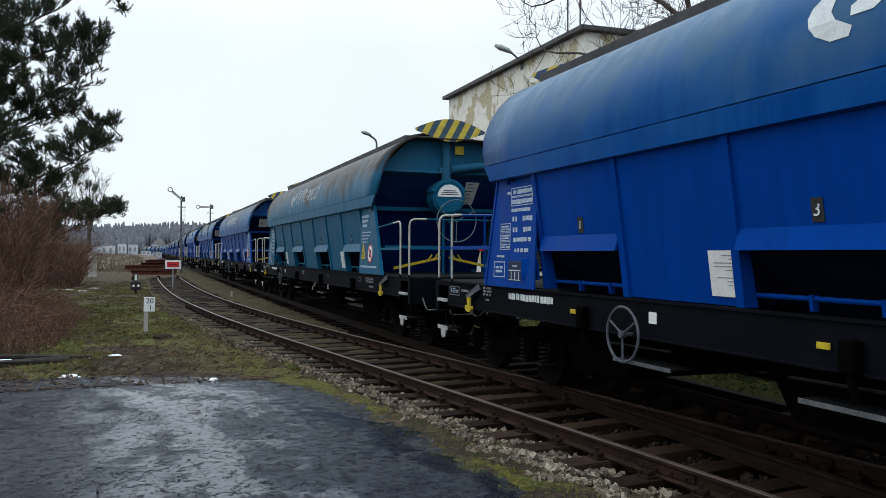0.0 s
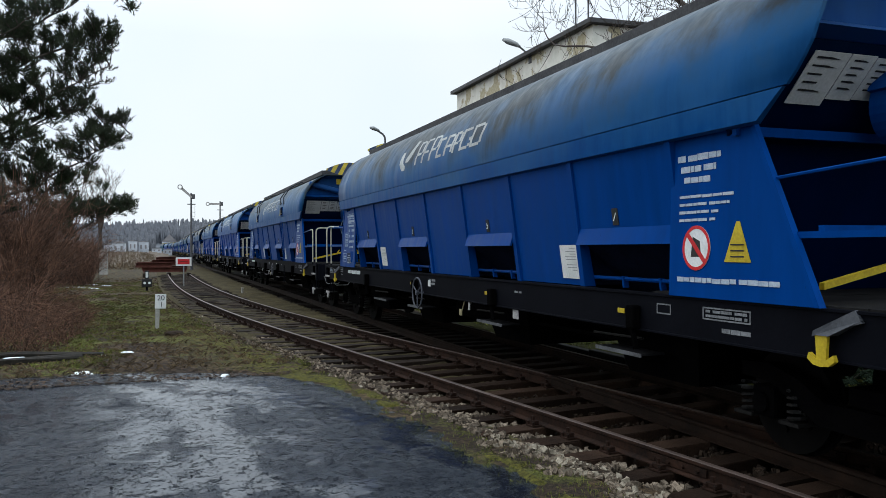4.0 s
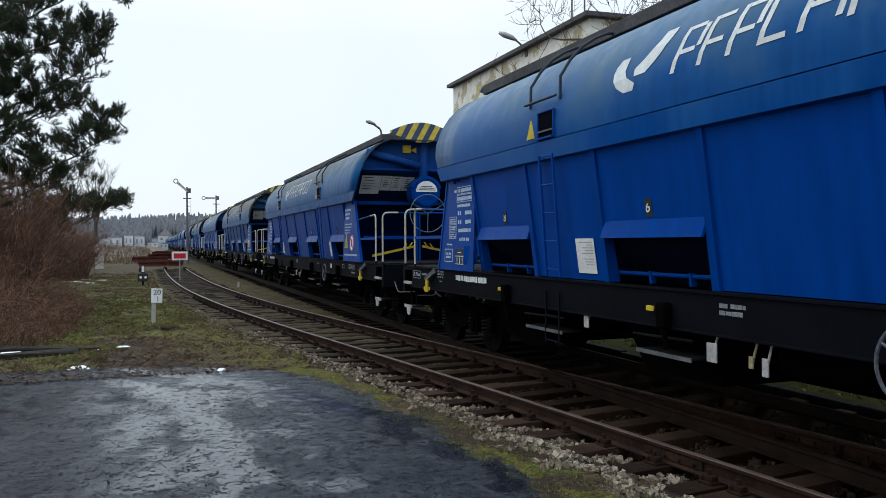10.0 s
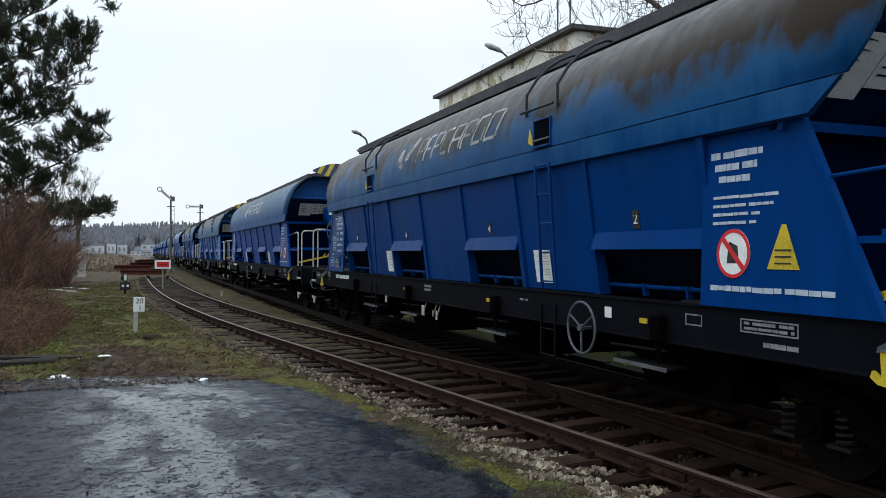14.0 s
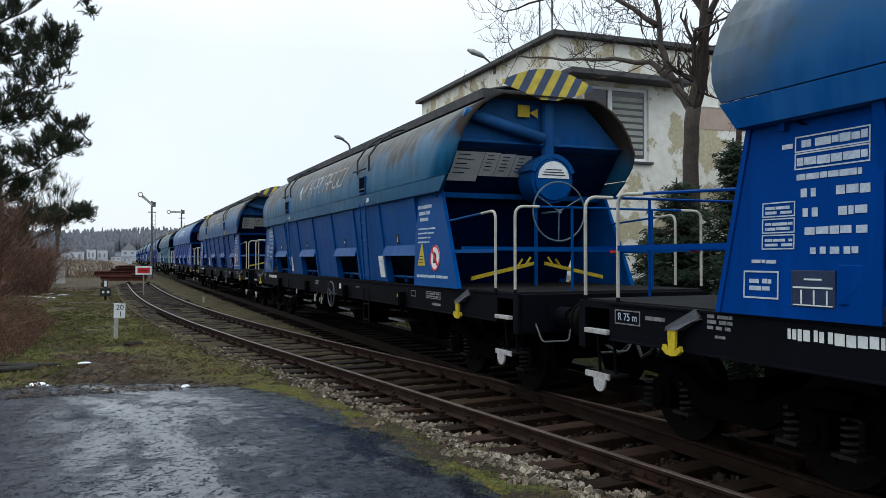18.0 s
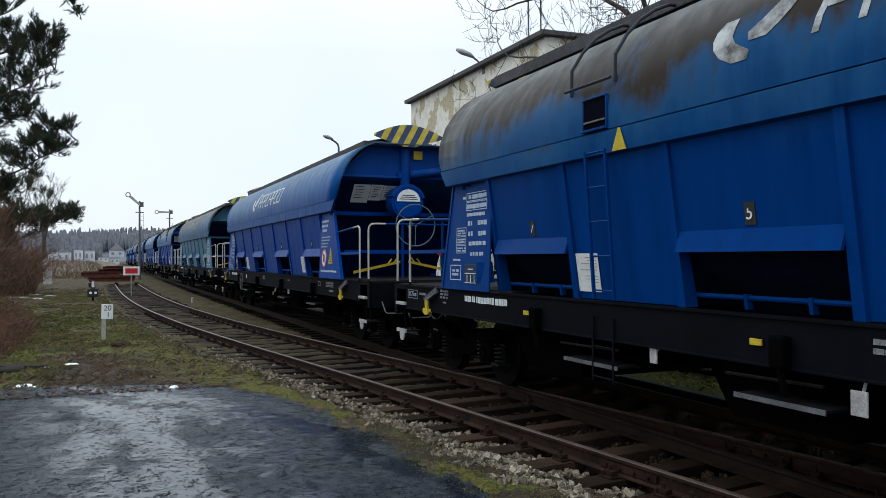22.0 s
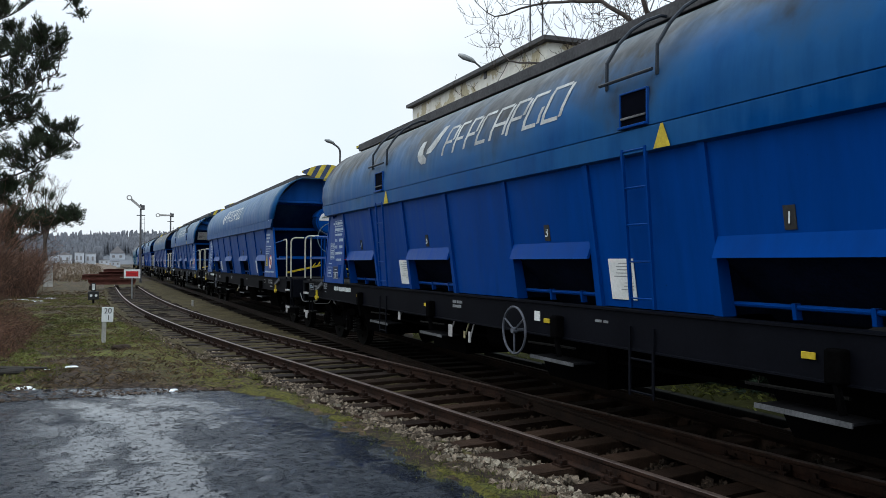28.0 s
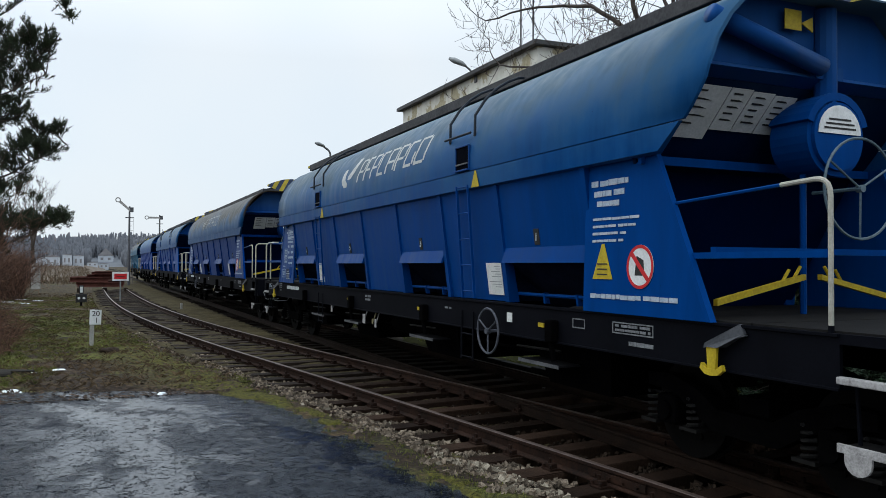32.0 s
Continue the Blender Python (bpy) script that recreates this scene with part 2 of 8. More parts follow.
M["rust"] = surface("rusty_steel", (0.0024, 0.0015, 0.0011), (0.032, 0.0145, 0.0085), 0.8, 0, 3.5, 35, 0.3, spec=0.12)
# main-track rust, darkened to paint in the shade below the wagons
M["rail_shaded"] = surface("shaded_rail", (0.0016, 0.0012, 0.001), (0.020, 0.011, 0.007), 0.7, 0, 3.5, 35, 0.3, spec=0.08)
M["railhead"] = surface("rail_head", (0.040, 0.028, 0.023), (0.115, 0.082, 0.068), 0.45, 0.25, 3, 30, 0.1)
M["sleeper"] = surface("old_wooden_sleeper", (0.0016, 0.0013, 0.0011), (0.040, 0.028, 0.021), 0.8, 0, 3.4, 40, 0.9, random_tint=0.5, spec=0.08, contrast=0.75)
M["sleeper_long"] = surface("rusty_turnout_timber", (0.0018, 0.0013, 0.0010), (0.046, 0.027, 0.018), 0.8, 0, 3.0, 40, 0.9, random_tint=0.5, spec=0.06, contrast=0.75)
# darker sleeper copy: the shade beneath the train is in its colour
M["sleeper_shaded"] = surface("shaded_sleeper", (0.0015, 0.0012, 0.001), (0.016, 0.011, 0.008), 0.8, 0, 3, 34, 0.6, random_tint=0.4, spec=0.05)
M["stencil"] = surface("faded_stencil_paint", (0.20, 0.27, 0.36), (0.46, 0.52, 0.58), 0.6, 0, 14, 60, 0.0)
M["plate_grey"] = surface("worn_grey_writing", (0.05, 0.052, 0.056), (0.24, 0.25, 0.26), 0.6, 0, 14, 60, 0.0)
M["logo"] = surface("faded_white_lettering", (0.42, 0.45, 0.45), (0.62, 0.65, 0.64), 0.55, 0, 9, 40, 0.0)
def logo_paint():
    """White lettering under the same dirt as the shell that carries it."""
    m = M["logo"].copy()
    m.name = "shell_lettering"
    nt = m.node_tree
    p = nt.nodes["Principled BSDF"]
    src = p.inputs["Base Color"].links[0].from_socket
    info = nt.nodes.new("ShaderNodeObjectInfo")
    tc = nt.nodes.new("ShaderNodeTexCoord")
    patch = lin(nt.nodes.new("ShaderNodeTexNoise"), Scale=2.6, Detail=8.0, Roughness=0.7)
    nt.links.new(tc.outputs["Object"], patch.inputs["Vector"])
    worn = nt.nodes.new("ShaderNodeMapRange")
    worn.inputs["From Min"].default_value, worn.inputs["From Max"].default_value = 0.38, 0.62
    worn.inputs["To Min"].default_value, worn.inputs["To Max"].default_value = 0.30, 1.2
    nt.links.new(patch.outputs["Fac"], worn.inputs["Value"])
    amount = nt.nodes.new("ShaderNodeMapRange")
    amount.inputs["From Min"].default_value, amount.inputs["From Max"].default_value = 0.40, 1.05
    amount.inputs["To Max"].default_value = 0.85
    nt.links.new(info.outputs["Alpha"], amount.inputs["Value"])
    fac = nt.nodes.new("ShaderNodeMath")
    fac.operation, fac.use_clamp = "MULTIPLY", True
    nt.links.new(worn.outputs[0], fac.inputs[0])
    nt.links.new(amount.outputs[0], fac.inputs[1])
    mix = nt.nodes.new("ShaderNodeMixRGB")
    mix.inputs["Color2"].default_value = (0.060, 0.055, 0.052, 1)
    nt.links.new(fac.outputs[0], mix.inputs["Fac"])
    nt.links.new(src, mix.inputs["Color1"])
    nt.links.new(mix.outputs["Color"], p.inputs["Base Color"])
    return m


M["shell_mark"] = logo_paint()
M["grey"] = surface("grey_steel", (0.16, 0.17, 0.17), (0.28, 0.29, 0.29), 0.5, 0.3, 4, 40, 0.1)
M["wood"] = surface("weathered_wood", (0.006, 0.005, 0.0038), (0.032, 0.027, 0.021), 0.8, 0, 6, 50, 0.4)
M["snow"] = surface("old_snow_and_glint", (0.62, 0.66, 0.70), (0.84, 0.87, 0.90), 0.6, 0, 12, 70, 0.3)
M["stone"] = surface("ballast_stone", (0.015, 0.011, 0.008), (0.24, 0.19, 0.14), 0.85, 0, 18, 90, 0.3, random_tint=0.65, island=True, spec=0.12)
M["concrete"] = surface("old_concrete", (0.22, 0.21, 0.19), (0.42, 0.41, 0.38), 0.8, 0, 4, 50, 0.3)
M["bark"] = surface("tree_bark", (0.028, 0.022, 0.018), (0.085, 0.070, 0.058), 0.9, 0, 6, 40, 0.6)
M["twig"] = surface("bare_twigs", (0.025, 0.018, 0.015), (0.06, 0.045, 0.038), 0.9, 0, 6, 40, 0.1)
M["needle"] = surface("pine_needles", (0.004, 0.009, 0.004), (0.034, 0.048, 0.017), 0.75, 0, 2.5, 20, 0.0, random_tint=0.35, island=True)
M["bramble"] = surface("bramble_stems", (0.008, 0.0045, 0.003), (0.21, 0.110, 0.070), 0.85, 0, 2, 20, 0.0, random_tint=0.75, island=True)


# ---- building blocks ----
def link(name, bm, material, parent=None, smooth=False):
    bmesh.ops.recalc_face_normals(bm, faces=bm.faces)
    me = bpy.data.meshes.new(name)
    bm.to_mesh(me)
    bm.free()
    me.materials.append(material)
    if smooth:
        me.polygons.foreach_set("use_smooth", [True] * len(me.polygons))
    ob = new(name, me)
    if parent is not None:
        ob.parent = parent
    return ob


def part(name, bm, material, parent, label="", smooth=False):
    ob = link(name, bm, material, parent, smooth)
    if label:
        ob["label"] = label
    return ob


def again(ob, parent=None, m=None):
    """A further piece on the same mesh."""
    o = ob.copy()
    scene.collection.objects.link(o)
    o.parent = parent or ob.parent
    if m is not None:
        o.matrix_basis = m
    return o


def hexa(bm, lo, hi):
    """A box whose two ends are lists of four corners each, in the same order."""
    a = [bm.verts.new(c) for c in lo]
    b = [bm.verts.new(c) for c in hi]
    n = len(a)
    bm.faces.new(a), bm.faces.new(b[::-1])
    for i in range(n):
        bm.faces.new((a[i], a[(i + 1) % n], b[(i + 1) % n], b[i]))
    return a + b


def box(bm, x0, x1, y0, y1, z0, z1, bevel=0.0):
    vs = hexa(bm, [(x0, y0, z0), (x1, y0, z0), (x1, y1, z0), (x0, y1, z0)], [(x0, y0, z1), (x1, y0, z1), (x1, y1, z1), (x0, y1, z1)])
    if bevel:
        es = list({e for v in vs for e in v.link_edges})
        bmesh.ops.bevel(bm, geom=es, offset=bevel, segments=2, affect="EDGES", profile=0.5)
    return bm


def tube(bm, points, r, n=8, taper=None, closed=False):
    """A round bar along points; taper gives a radius for each."""
    pts = [Vector(p) for p in points]
    rings = []
    side = None
    m = len(pts)
    for i, p in enumerate(pts):
        if closed:
            d = pts[(i + 1) % m] - pts[i - 1]
        else:
            d = pts[min(i + 1, m - 1)] - pts[max(i - 1, 0)]
        d = d.normalized() if d.length > 1e-9 else Vector((0, 0, 1))
        if side is None:
            side = d.orthogonal().normalized()
        side = (side - d * side.dot(d))
        side = side.normalized() if side.length > 1e-6 else d.orthogonal().normalized()
        other = d.cross(side)
        rr = taper[i] if taper else r
        rings.append([bm.verts.new(p + (side * math.cos(k * math.tau / n) + other * math.sin(k * math.tau / n)) * rr) for k in range(n)])
    for i in range(m if closed else m - 1):
        a, b = rings[i], rings[(i + 1) % m]
        for k in range(n):
            bm.faces.new((a[k], a[(k + 1) % n], b[(k + 1) % n], b[k]))
    if not closed:
        bm.faces.new(rings[0][::-1]), bm.faces.new(rings[-1])
    return bm


def disc(bm, centre, axis, r, thick, n=24):
    c, a = Vector(centre), Vector(axis).normalized()
    return tube(bm, [c - a * thick / 2, c + a * thick / 2], r, n)


def plate(bm, poly, out, thick):
    """A flat plate: a polygon of points, given a thickness along out."""
    o = Vector(out).normalized() * thick
    hexa(bm, [tuple(Vector(p)) for p in poly], [tuple(Vector(p) + o) for p in poly])
    return bm


def B():
    return bmesh.new()


def bend(points, r=0.09, n=4):
    """Rounds the corners of a bar's line."""
    pts = [Vector(p) for p in points]
    out = [pts[0]]
    for i in range(1, len(pts) - 1):
        a, b, c = pts[i - 1], pts[i], pts[i + 1]
        p, q = b + (a - b).normalized() * r, b + (c - b).normalized() * r
        for k in range(n + 1):
            t = k / n
            out.append(p * (1 - t) ** 2 + b * 2 * t * (1 - t) + q * t * t)
    out.append(pts[-1])
    return out

# ---- ground, road and tracks ----
GROUND = -0.24


MAIN = [(-60, 6.02), (-20, 6.02), (40, 6.02), (100, 6.05), (140, 6.28), (184, 6.72), (240, 7.25), (285, 7.2), (330, 5.3), (400, 0.0), (450, -5.5), (520, -15)]


SIDING = [(-40, 6.02), (-13, 6.02), (-5, 5.86), (0, 5.58), (5, 5.11), (10, 4.50), (14, 3.96), (18, 3.40), (24, 2.72), (32, 2.13), (40, 1.83), (50, 1.69), (68, 1.66), (80, 1.66)]


def glide(pts, s):
    for i in range(len(pts) - 1):
        (s0, x0), (s1, x1) = pts[i], pts[i + 1]
        if s <= s1:
            sa, xa = pts[max(i - 1, 0)]
            sb, xb = pts[min(i + 2, len(pts) - 1)]
            d = s1 - s0
            m0, m1 = (x1 - xa) / (s1 - sa) * d, (xb - x0) / (sb - s0) * d
            k = (s - s0) / d
            return (2 * k ** 3 - 3 * k * k + 1) * x0 + (k ** 3 - 2 * k * k + k) * m0 + (-2 * k ** 3 + 3 * k * k) * x1 + (k ** 3 - k * k) * m1
    return pts[-1][1]


def main_x(s):
    """The main track's middle line."""
    return glide(MAIN, s)


def siding_x(s):
    """The siding's middle line: it leaves the main track by a turnout and bends back beside it."""
    return glide(SIDING, s)


def field_rise(x, y):
    """The dry field that climbs far off beside the tracks."""
    k = min(1.0, max(0.0, (y - 95) / 110))
    j = min(1.0, max(0.0, (4.5 + 0.1 * max(0.0, y - 200) - x) / 10.5))
    return 1.6 * k * k * (3 - 2 * k) * j * j * (3 - 2 * j)


def lie(x, y):
    """Height of the ground: flat, with a low bank towards the fence on the camera's side and small unevenness."""
    z = GROUND + 0.025 * noise.noise((x * 0.5, y * 0.5, 0)) + 0.06 * noise.noise((x * 0.12, y * 0.12, 3))
    near = max(0.0, 1 - max(0.0, math.hypot(x - 0.3, (y - 5) * 0.6) - 4) / 4)
    z += 0.06 * near
    d = siding_x(min(max(y, -40), 80)) - 1.25 - x
    if d < 0:
        z = max(GROUND - 0.14, z + d * 0.5) if y < 75 else z
    return z


def ground_material():
    """Winter verge: moss and grass, dead leaves and bare soil in patches."""
    m = bpy.data.materials.new("winter_verge")
    m.use_nodes = True
    nt = m.node_tree
    p = nt.nodes["Principled BSDF"]
    tc = nt.nodes.new("ShaderNodeTexCoord")

    def noise_of(scale, detail=6.0, rough=0.6):
        n = lin(nt.nodes.new("ShaderNodeTexNoise"), Scale=scale, Detail=detail, Roughness=rough)
        nt.links.new(tc.outputs["Object"], n.inputs["Vector"])
        return n.outputs["Fac"]

    def ramp(src, p0, c0, p1, c1):
        r = nt.nodes.new("ShaderNodeValToRGB")
        r.color_ramp.elements[0].position, r.color_ramp.elements[0].color = p0, (*c0, 1)
        r.color_ramp.elements[1].position, r.color_ramp.elements[1].color = p1, (*c1, 1)
        nt.links.new(src, r.inputs["Fac"])
        return r.outputs["Color"]

    def mix(fac, a, b):
        n = nt.nodes.new("ShaderNodeMixRGB")
        nt.links.new(fac, n.inputs["Fac"])
        nt.links.new(a, n.inputs["Color1"])
        nt.links.new(b, n.inputs["Color2"])
        return n.outputs["Color"]
    big, mid, fine = noise_of(0.5, 8.0, 0.65), noise_of(2.6, 6.0, 0.65), noise_of(24.0, 6.0, 0.75)
    soil = ramp(fine, 0.38, (0.003, 0.0024, 0.0018), 0.66, (0.066, 0.043, 0.026))
    grass = ramp(fine, 0.38, (0.006, 0.009, 0.0015), 0.64, (0.190, 0.195, 0.040))
    straw = ramp(fine, 0.38, (0.006, 0.004, 0.0025), 0.64, (0.165, 0.108, 0.056))
    green = nt.nodes.new("ShaderNodeAttribute")
    green.attribute_name = "green"
    lush = nt.nodes.new("ShaderNodeMath")
    lush.operation = "MULTIPLY_ADD"
    lush.inputs[1].default_value = 0.14
    nt.links.new(green.outputs["Fac"], lush.inputs[0])
    nt.links.new(big, lush.inputs[2])
    big = lush.outputs[0]
    g = ramp(big, 0.54, (0, 0, 0), 0.63, (1, 1, 1))
    s = ramp(mid, 0.48, (0, 0, 0), 0.60, (1, 1, 1))
    moss = ramp(fine, 0.36, (0.004, 0.005, 0.001), 0.64, (0.150, 0.136, 0.020))
    speck = noise_of(6.5, 6.0, 0.7)
    col = mix(s, soil, straw)
    col = mix(g, col, grass)
    band = nt.nodes.new("ShaderNodeAttribute")
    band.attribute_name = "mossy"
    patch = nt.nodes.new("ShaderNodeMath")
    patch.operation, patch.use_clamp = "MULTIPLY", True
    nt.links.new(band.outputs["Fac"], patch.inputs[0])
    nt.links.new(ramp(speck, 0.33, (0, 0, 0), 0.44, (1, 1, 1)), patch.inputs[1])
    col = mix(patch.outputs[0], col, moss)
    dark = ramp(speck, 0.30, (0.35, 0.35, 0.35), 0.55, (1, 1, 1))
    mul = nt.nodes.new("ShaderNodeMixRGB")
    mul.blend_type = "MULTIPLY"
    mul.inputs["Fac"].default_value = 0.85
    nt.links.new(col, mul.inputs["Color1"])
    nt.links.new(dark, mul.inputs["Color2"])
    col = mul.outputs["Color"]
    nt.links.new(col, p.inputs["Base Color"])
    p.inputs["Roughness"].default_value = 0.9
    p.inputs["Specular IOR Level"].default_value = 0.2
    bp = lin(nt.nodes.new("ShaderNodeBump"), Strength=0.7, Distance=0.05)
    nt.links.new(fine, bp.inputs["Height"])
    nt.links.new(bp.outputs["Normal"], p.inputs["Normal"])
    return m


def asphalt_material():
    """Old yard surface: dark grit and clods, broken films of rain water where the surface is worn low, some moss."""
    m = bpy.data.materials.new("wet_asphalt")
    m.use_nodes = True
    nt = m.node_tree
    p = nt.nodes["Principled BSDF"]
    tc = nt.nodes.new("ShaderNodeTexCoord")

    def noise_of(scale, detail, rough, distort=0.0):
        n = lin(nt.nodes.new("ShaderNodeTexNoise"), Scale=scale, Detail=detail, Roughness=rough, Distortion=distort)
        nt.links.new(tc.outputs["Object"], n.inputs["Vector"])
        return n.outputs["Fac"]

    def remap(src, a, b, c=0.0, d=1.0):
        n = nt.nodes.new("ShaderNodeMapRange")
        n.inputs["From Min"].default_value, n.inputs["From Max"].default_value = a, b
        n.inputs["To Min"].default_value, n.inputs["To Max"].default_value = c, d
        nt.links.new(src, n.inputs["Value"])
        return n.outputs[0]

    def calc(op, a, b):
        n = nt.nodes.new("ShaderNodeMath")
        n.operation = op
        for k, v in enumerate((a, b)):
            if isinstance(v, (int, float)):
                n.inputs[k].default_value = v
            else:
                nt.links.new(v, n.inputs[k])
        return n.outputs[0]
    low = nt.nodes.new("ShaderNodeAttribute")
    low.attribute_name = "hollow"
    worn = noise_of(3.0, 14.0, 0.80, 0.4)
    grit = noise_of(48.0, 6.0, 0.75)
    clods = noise_of(17.0, 7.0, 0.74)
    clumps = noise_of(7.5, 5.0, 0.7)
    pits = calc("ADD", calc("MULTIPLY", clumps, 0.22), calc("ADD", calc("MULTIPLY", clods, 0.36), calc("MULTIPLY", grit, 0.42)))
    level = calc("ADD", calc("MULTIPLY", worn, 0.55), low.outputs["Fac"])
    sheen = remap(level, 0.20, 0.42, 0.28, 1.0)
    flat = remap(calc("SUBTRACT", pits, calc("MULTIPLY", low.outputs["Fac"], 0.10)), 0.555, 0.500)
    water = calc("MULTIPLY", sheen, flat)
    col = nt.nodes.new("ShaderNodeValToRGB")
    col.color_ramp.elements[0].position, col.color_ramp.elements[0].color = 0.38, (0.0015, 0.0020, 0.0040, 1)
    col.color_ramp.elements[1].position, col.color_ramp.elements[1].color = 0.72, (0.020, 0.0255, 0.042, 1)
    nt.links.new(grit, col.inputs["Fac"])
    green = nt.nodes.new("ShaderNodeMixRGB")
    nt.links.new(calc("MULTIPLY", remap(noise_of(0.7, 7.0, 0.65), 0.64, 0.70), remap(clods, 0.44, 0.56)), green.inputs["Fac"])
    nt.links.new(col.outputs["Color"], green.inputs["Color1"])
    green.inputs["Color2"].default_value = (0.030, 0.036, 0.008, 1)
    nt.links.new(green.outputs["Color"], p.inputs["Base Color"])
    p.inputs["Specular Tint"].default_value = (0.70, 0.86, 1.0, 1)
    nt.links.new(remap(water, 0.0, 1.0, 0.70, 0.12), p.inputs["Roughness"])
    nt.links.new(remap(water, 0.0, 1.0, 0.03, 0.75), p.inputs["Specular IOR Level"])
    height = calc("MULTIPLY", calc("ADD", grit, clods), calc("SUBTRACT", 1.05, water))
    bp = lin(nt.nodes.new("ShaderNodeBump"), Strength=0.9, Distance=0.022)
    nt.links.new(height, bp.inputs["Height"])
    nt.links.new(bp.outputs["Normal"], p.inputs["Normal"])
    return m


M["asphalt"] = asphalt_material()
M["verge"] = ground_material()
M["earth"] = surface("siding_earth", (0.0030, 0.0025, 0.0016), (0.092, 0.074, 0.036), 0.9, 0, 2.2, 26, 0.9, spec=0.06, contrast=0.62)
M["bed"] = surface("trackbed_dirt", (0.002, 0.0016, 0.0014), (0.015, 0.011, 0.008), 0.9, 0, 1.5, 30, 0.6, spec=0.08)


def axis_steps(lo, hi, fine_lo, fine_hi, fine, coarse):
    vals, v = [], lo
    while v < hi:
        vals.append(v)
        v += fine if fine_lo <= v < fine_hi else max(fine, min(coarse, 0.35 * (fine_lo - v if v < fine_lo else v - fine_hi + fine)))
    return vals + [hi]


def ground_sheet():
    xs = axis_steps(-1500, 1500, -9, 9, 0.25, 400)
    ys = axis_steps(-600, 3500, 2, 40, 0.25, 500)
    bm = B()
    rows = [[bm.verts.new((x, y, lie(x, y) if abs(x) < 40 and -20 < y < 90 else GROUND)) for x in xs] for y in ys]
    for r0, r1 in zip(rows, rows[1:]):
        for i in range(len(xs) - 1):
            bm.faces.new((r0[i], r0[i + 1], r1[i + 1], r1[i]))
    tagged(link("ground", bm, M["verge"], smooth=True), "winter verge of moss, grass, dead leaves and soil", "ground", kind="structure")


def turf():
    """The verge's own uneven skin of moss cushions, grass tufts, leaf mould and bare soil."""
    xs = [-11.0 + 0.4 * k for k in range(12)] + [-6.2 + 0.075 * k for k in range(142)]
    ys = [4.0 + 0.08 * k for k in range(260)] + [24.8 + 0.25 * k for k in range(60)] + [39.8 + 0.6 * k for k in range(70)]
    verts, faces, keep = [], [], []
    for y in ys:
        e = siding_x(y) - 1.45
        for x in xs:
            right = yard_edge(min(y, 9)) - x - (max(0.0, y - 9) ** 2 * 0.075 if y > 9 else 0)
            d = max(-right, y - 13.9 + 0.35 * max(0.0, x + 0.8))
            k = min(1.0, max(0.0, d * 3.5 + 0.45 + 0.8 * noise.noise((x * 1.8, y * 1.8, 21))))
            k *= min(1.0, max(0.0, (e - (0.32 if y < 9.5 else 0.12) + 0.35 * noise.noise((x * 2.2, y * 2.2, 27)) - x) * 5))
            h = 0.022 * noise.noise((x * 3.1, y * 3.1, 22)) + 0.020 * abs(noise.noise((x * 8.0, y * 8.0, 23))) + 0.012 * noise.noise((x * 19, y * 19, 24))
            verts.append((x, y, lie(x, y) - 0.07 + k * (0.085 + h)))
            keep.append(k > 0.0)
    n = len(xs)
    for r in range(len(ys) - 1):
        for c in range(n - 1):
            v = r * n + c
            if keep[v] or keep[v + 1] or keep[v + n] or keep[v + n + 1]:
                faces.append((v, v + 1, v + n + 1, v + n))
    me = bpy.data.meshes.new("turf")
    me.from_pydata(verts, [], faces)
    me.materials.append(M["verge"])
    grown = me.attributes.new("mossy", "FLOAT", "POINT")
    grown.data.foreach_set("value", [max(0.0, min(1.0, 1.5 - (siding_x(v[1]) - 1.5 - v[0]) / (0.85 if v[1] < 10 else 1.25))) if v[1] < 22 else 0.15 for v in verts])
    lush = me.attributes.new("green", "FLOAT", "POINT")
    lush.data.foreach_set("value", [max(-0.2, min(1.0, (v[1] - 17.5) / 5)) - max(0.0, min(2.2, (v[1] - 31) / 6)) if v[0] > -1.2 or v[1] > 31 else 0.85 for v in verts])
    me.polygons.foreach_set("use_smooth", [True] * len(me.polygons))
    tagged(new("turf", me), "uneven turf of moss, grass and leaf mould", "turf", kind="stuff")


def yard_edge(y):
    """How far the wet yard reaches towards the track."""
    e = siding_x(y) - 1.55 - 0.022 * max(0.0, y - 5) ** 1.9
    return min(3.0, e) - 0.12 + 0.16 * noise.noise((y * 0.7, 2.0, 0)) + 0.07 * noise.noise((y * 2.6, 5.0, 0))


def yard_bumps(x, y):
    """Clods, grit and worn hollows of the yard."""
    a = noise.noise((x * 1.7, y * 1.7, 1))
    b = noise.noise((x * 4.3, y * 4.3, 2))
    c = noise.noise((x * 8.1, y * 8.1, 3))
    return 0.006 * a + 0.010 * max(0.0, b) * max(0.0, b + 0.3 * c) + 0.005 * c * (0.6 + a)


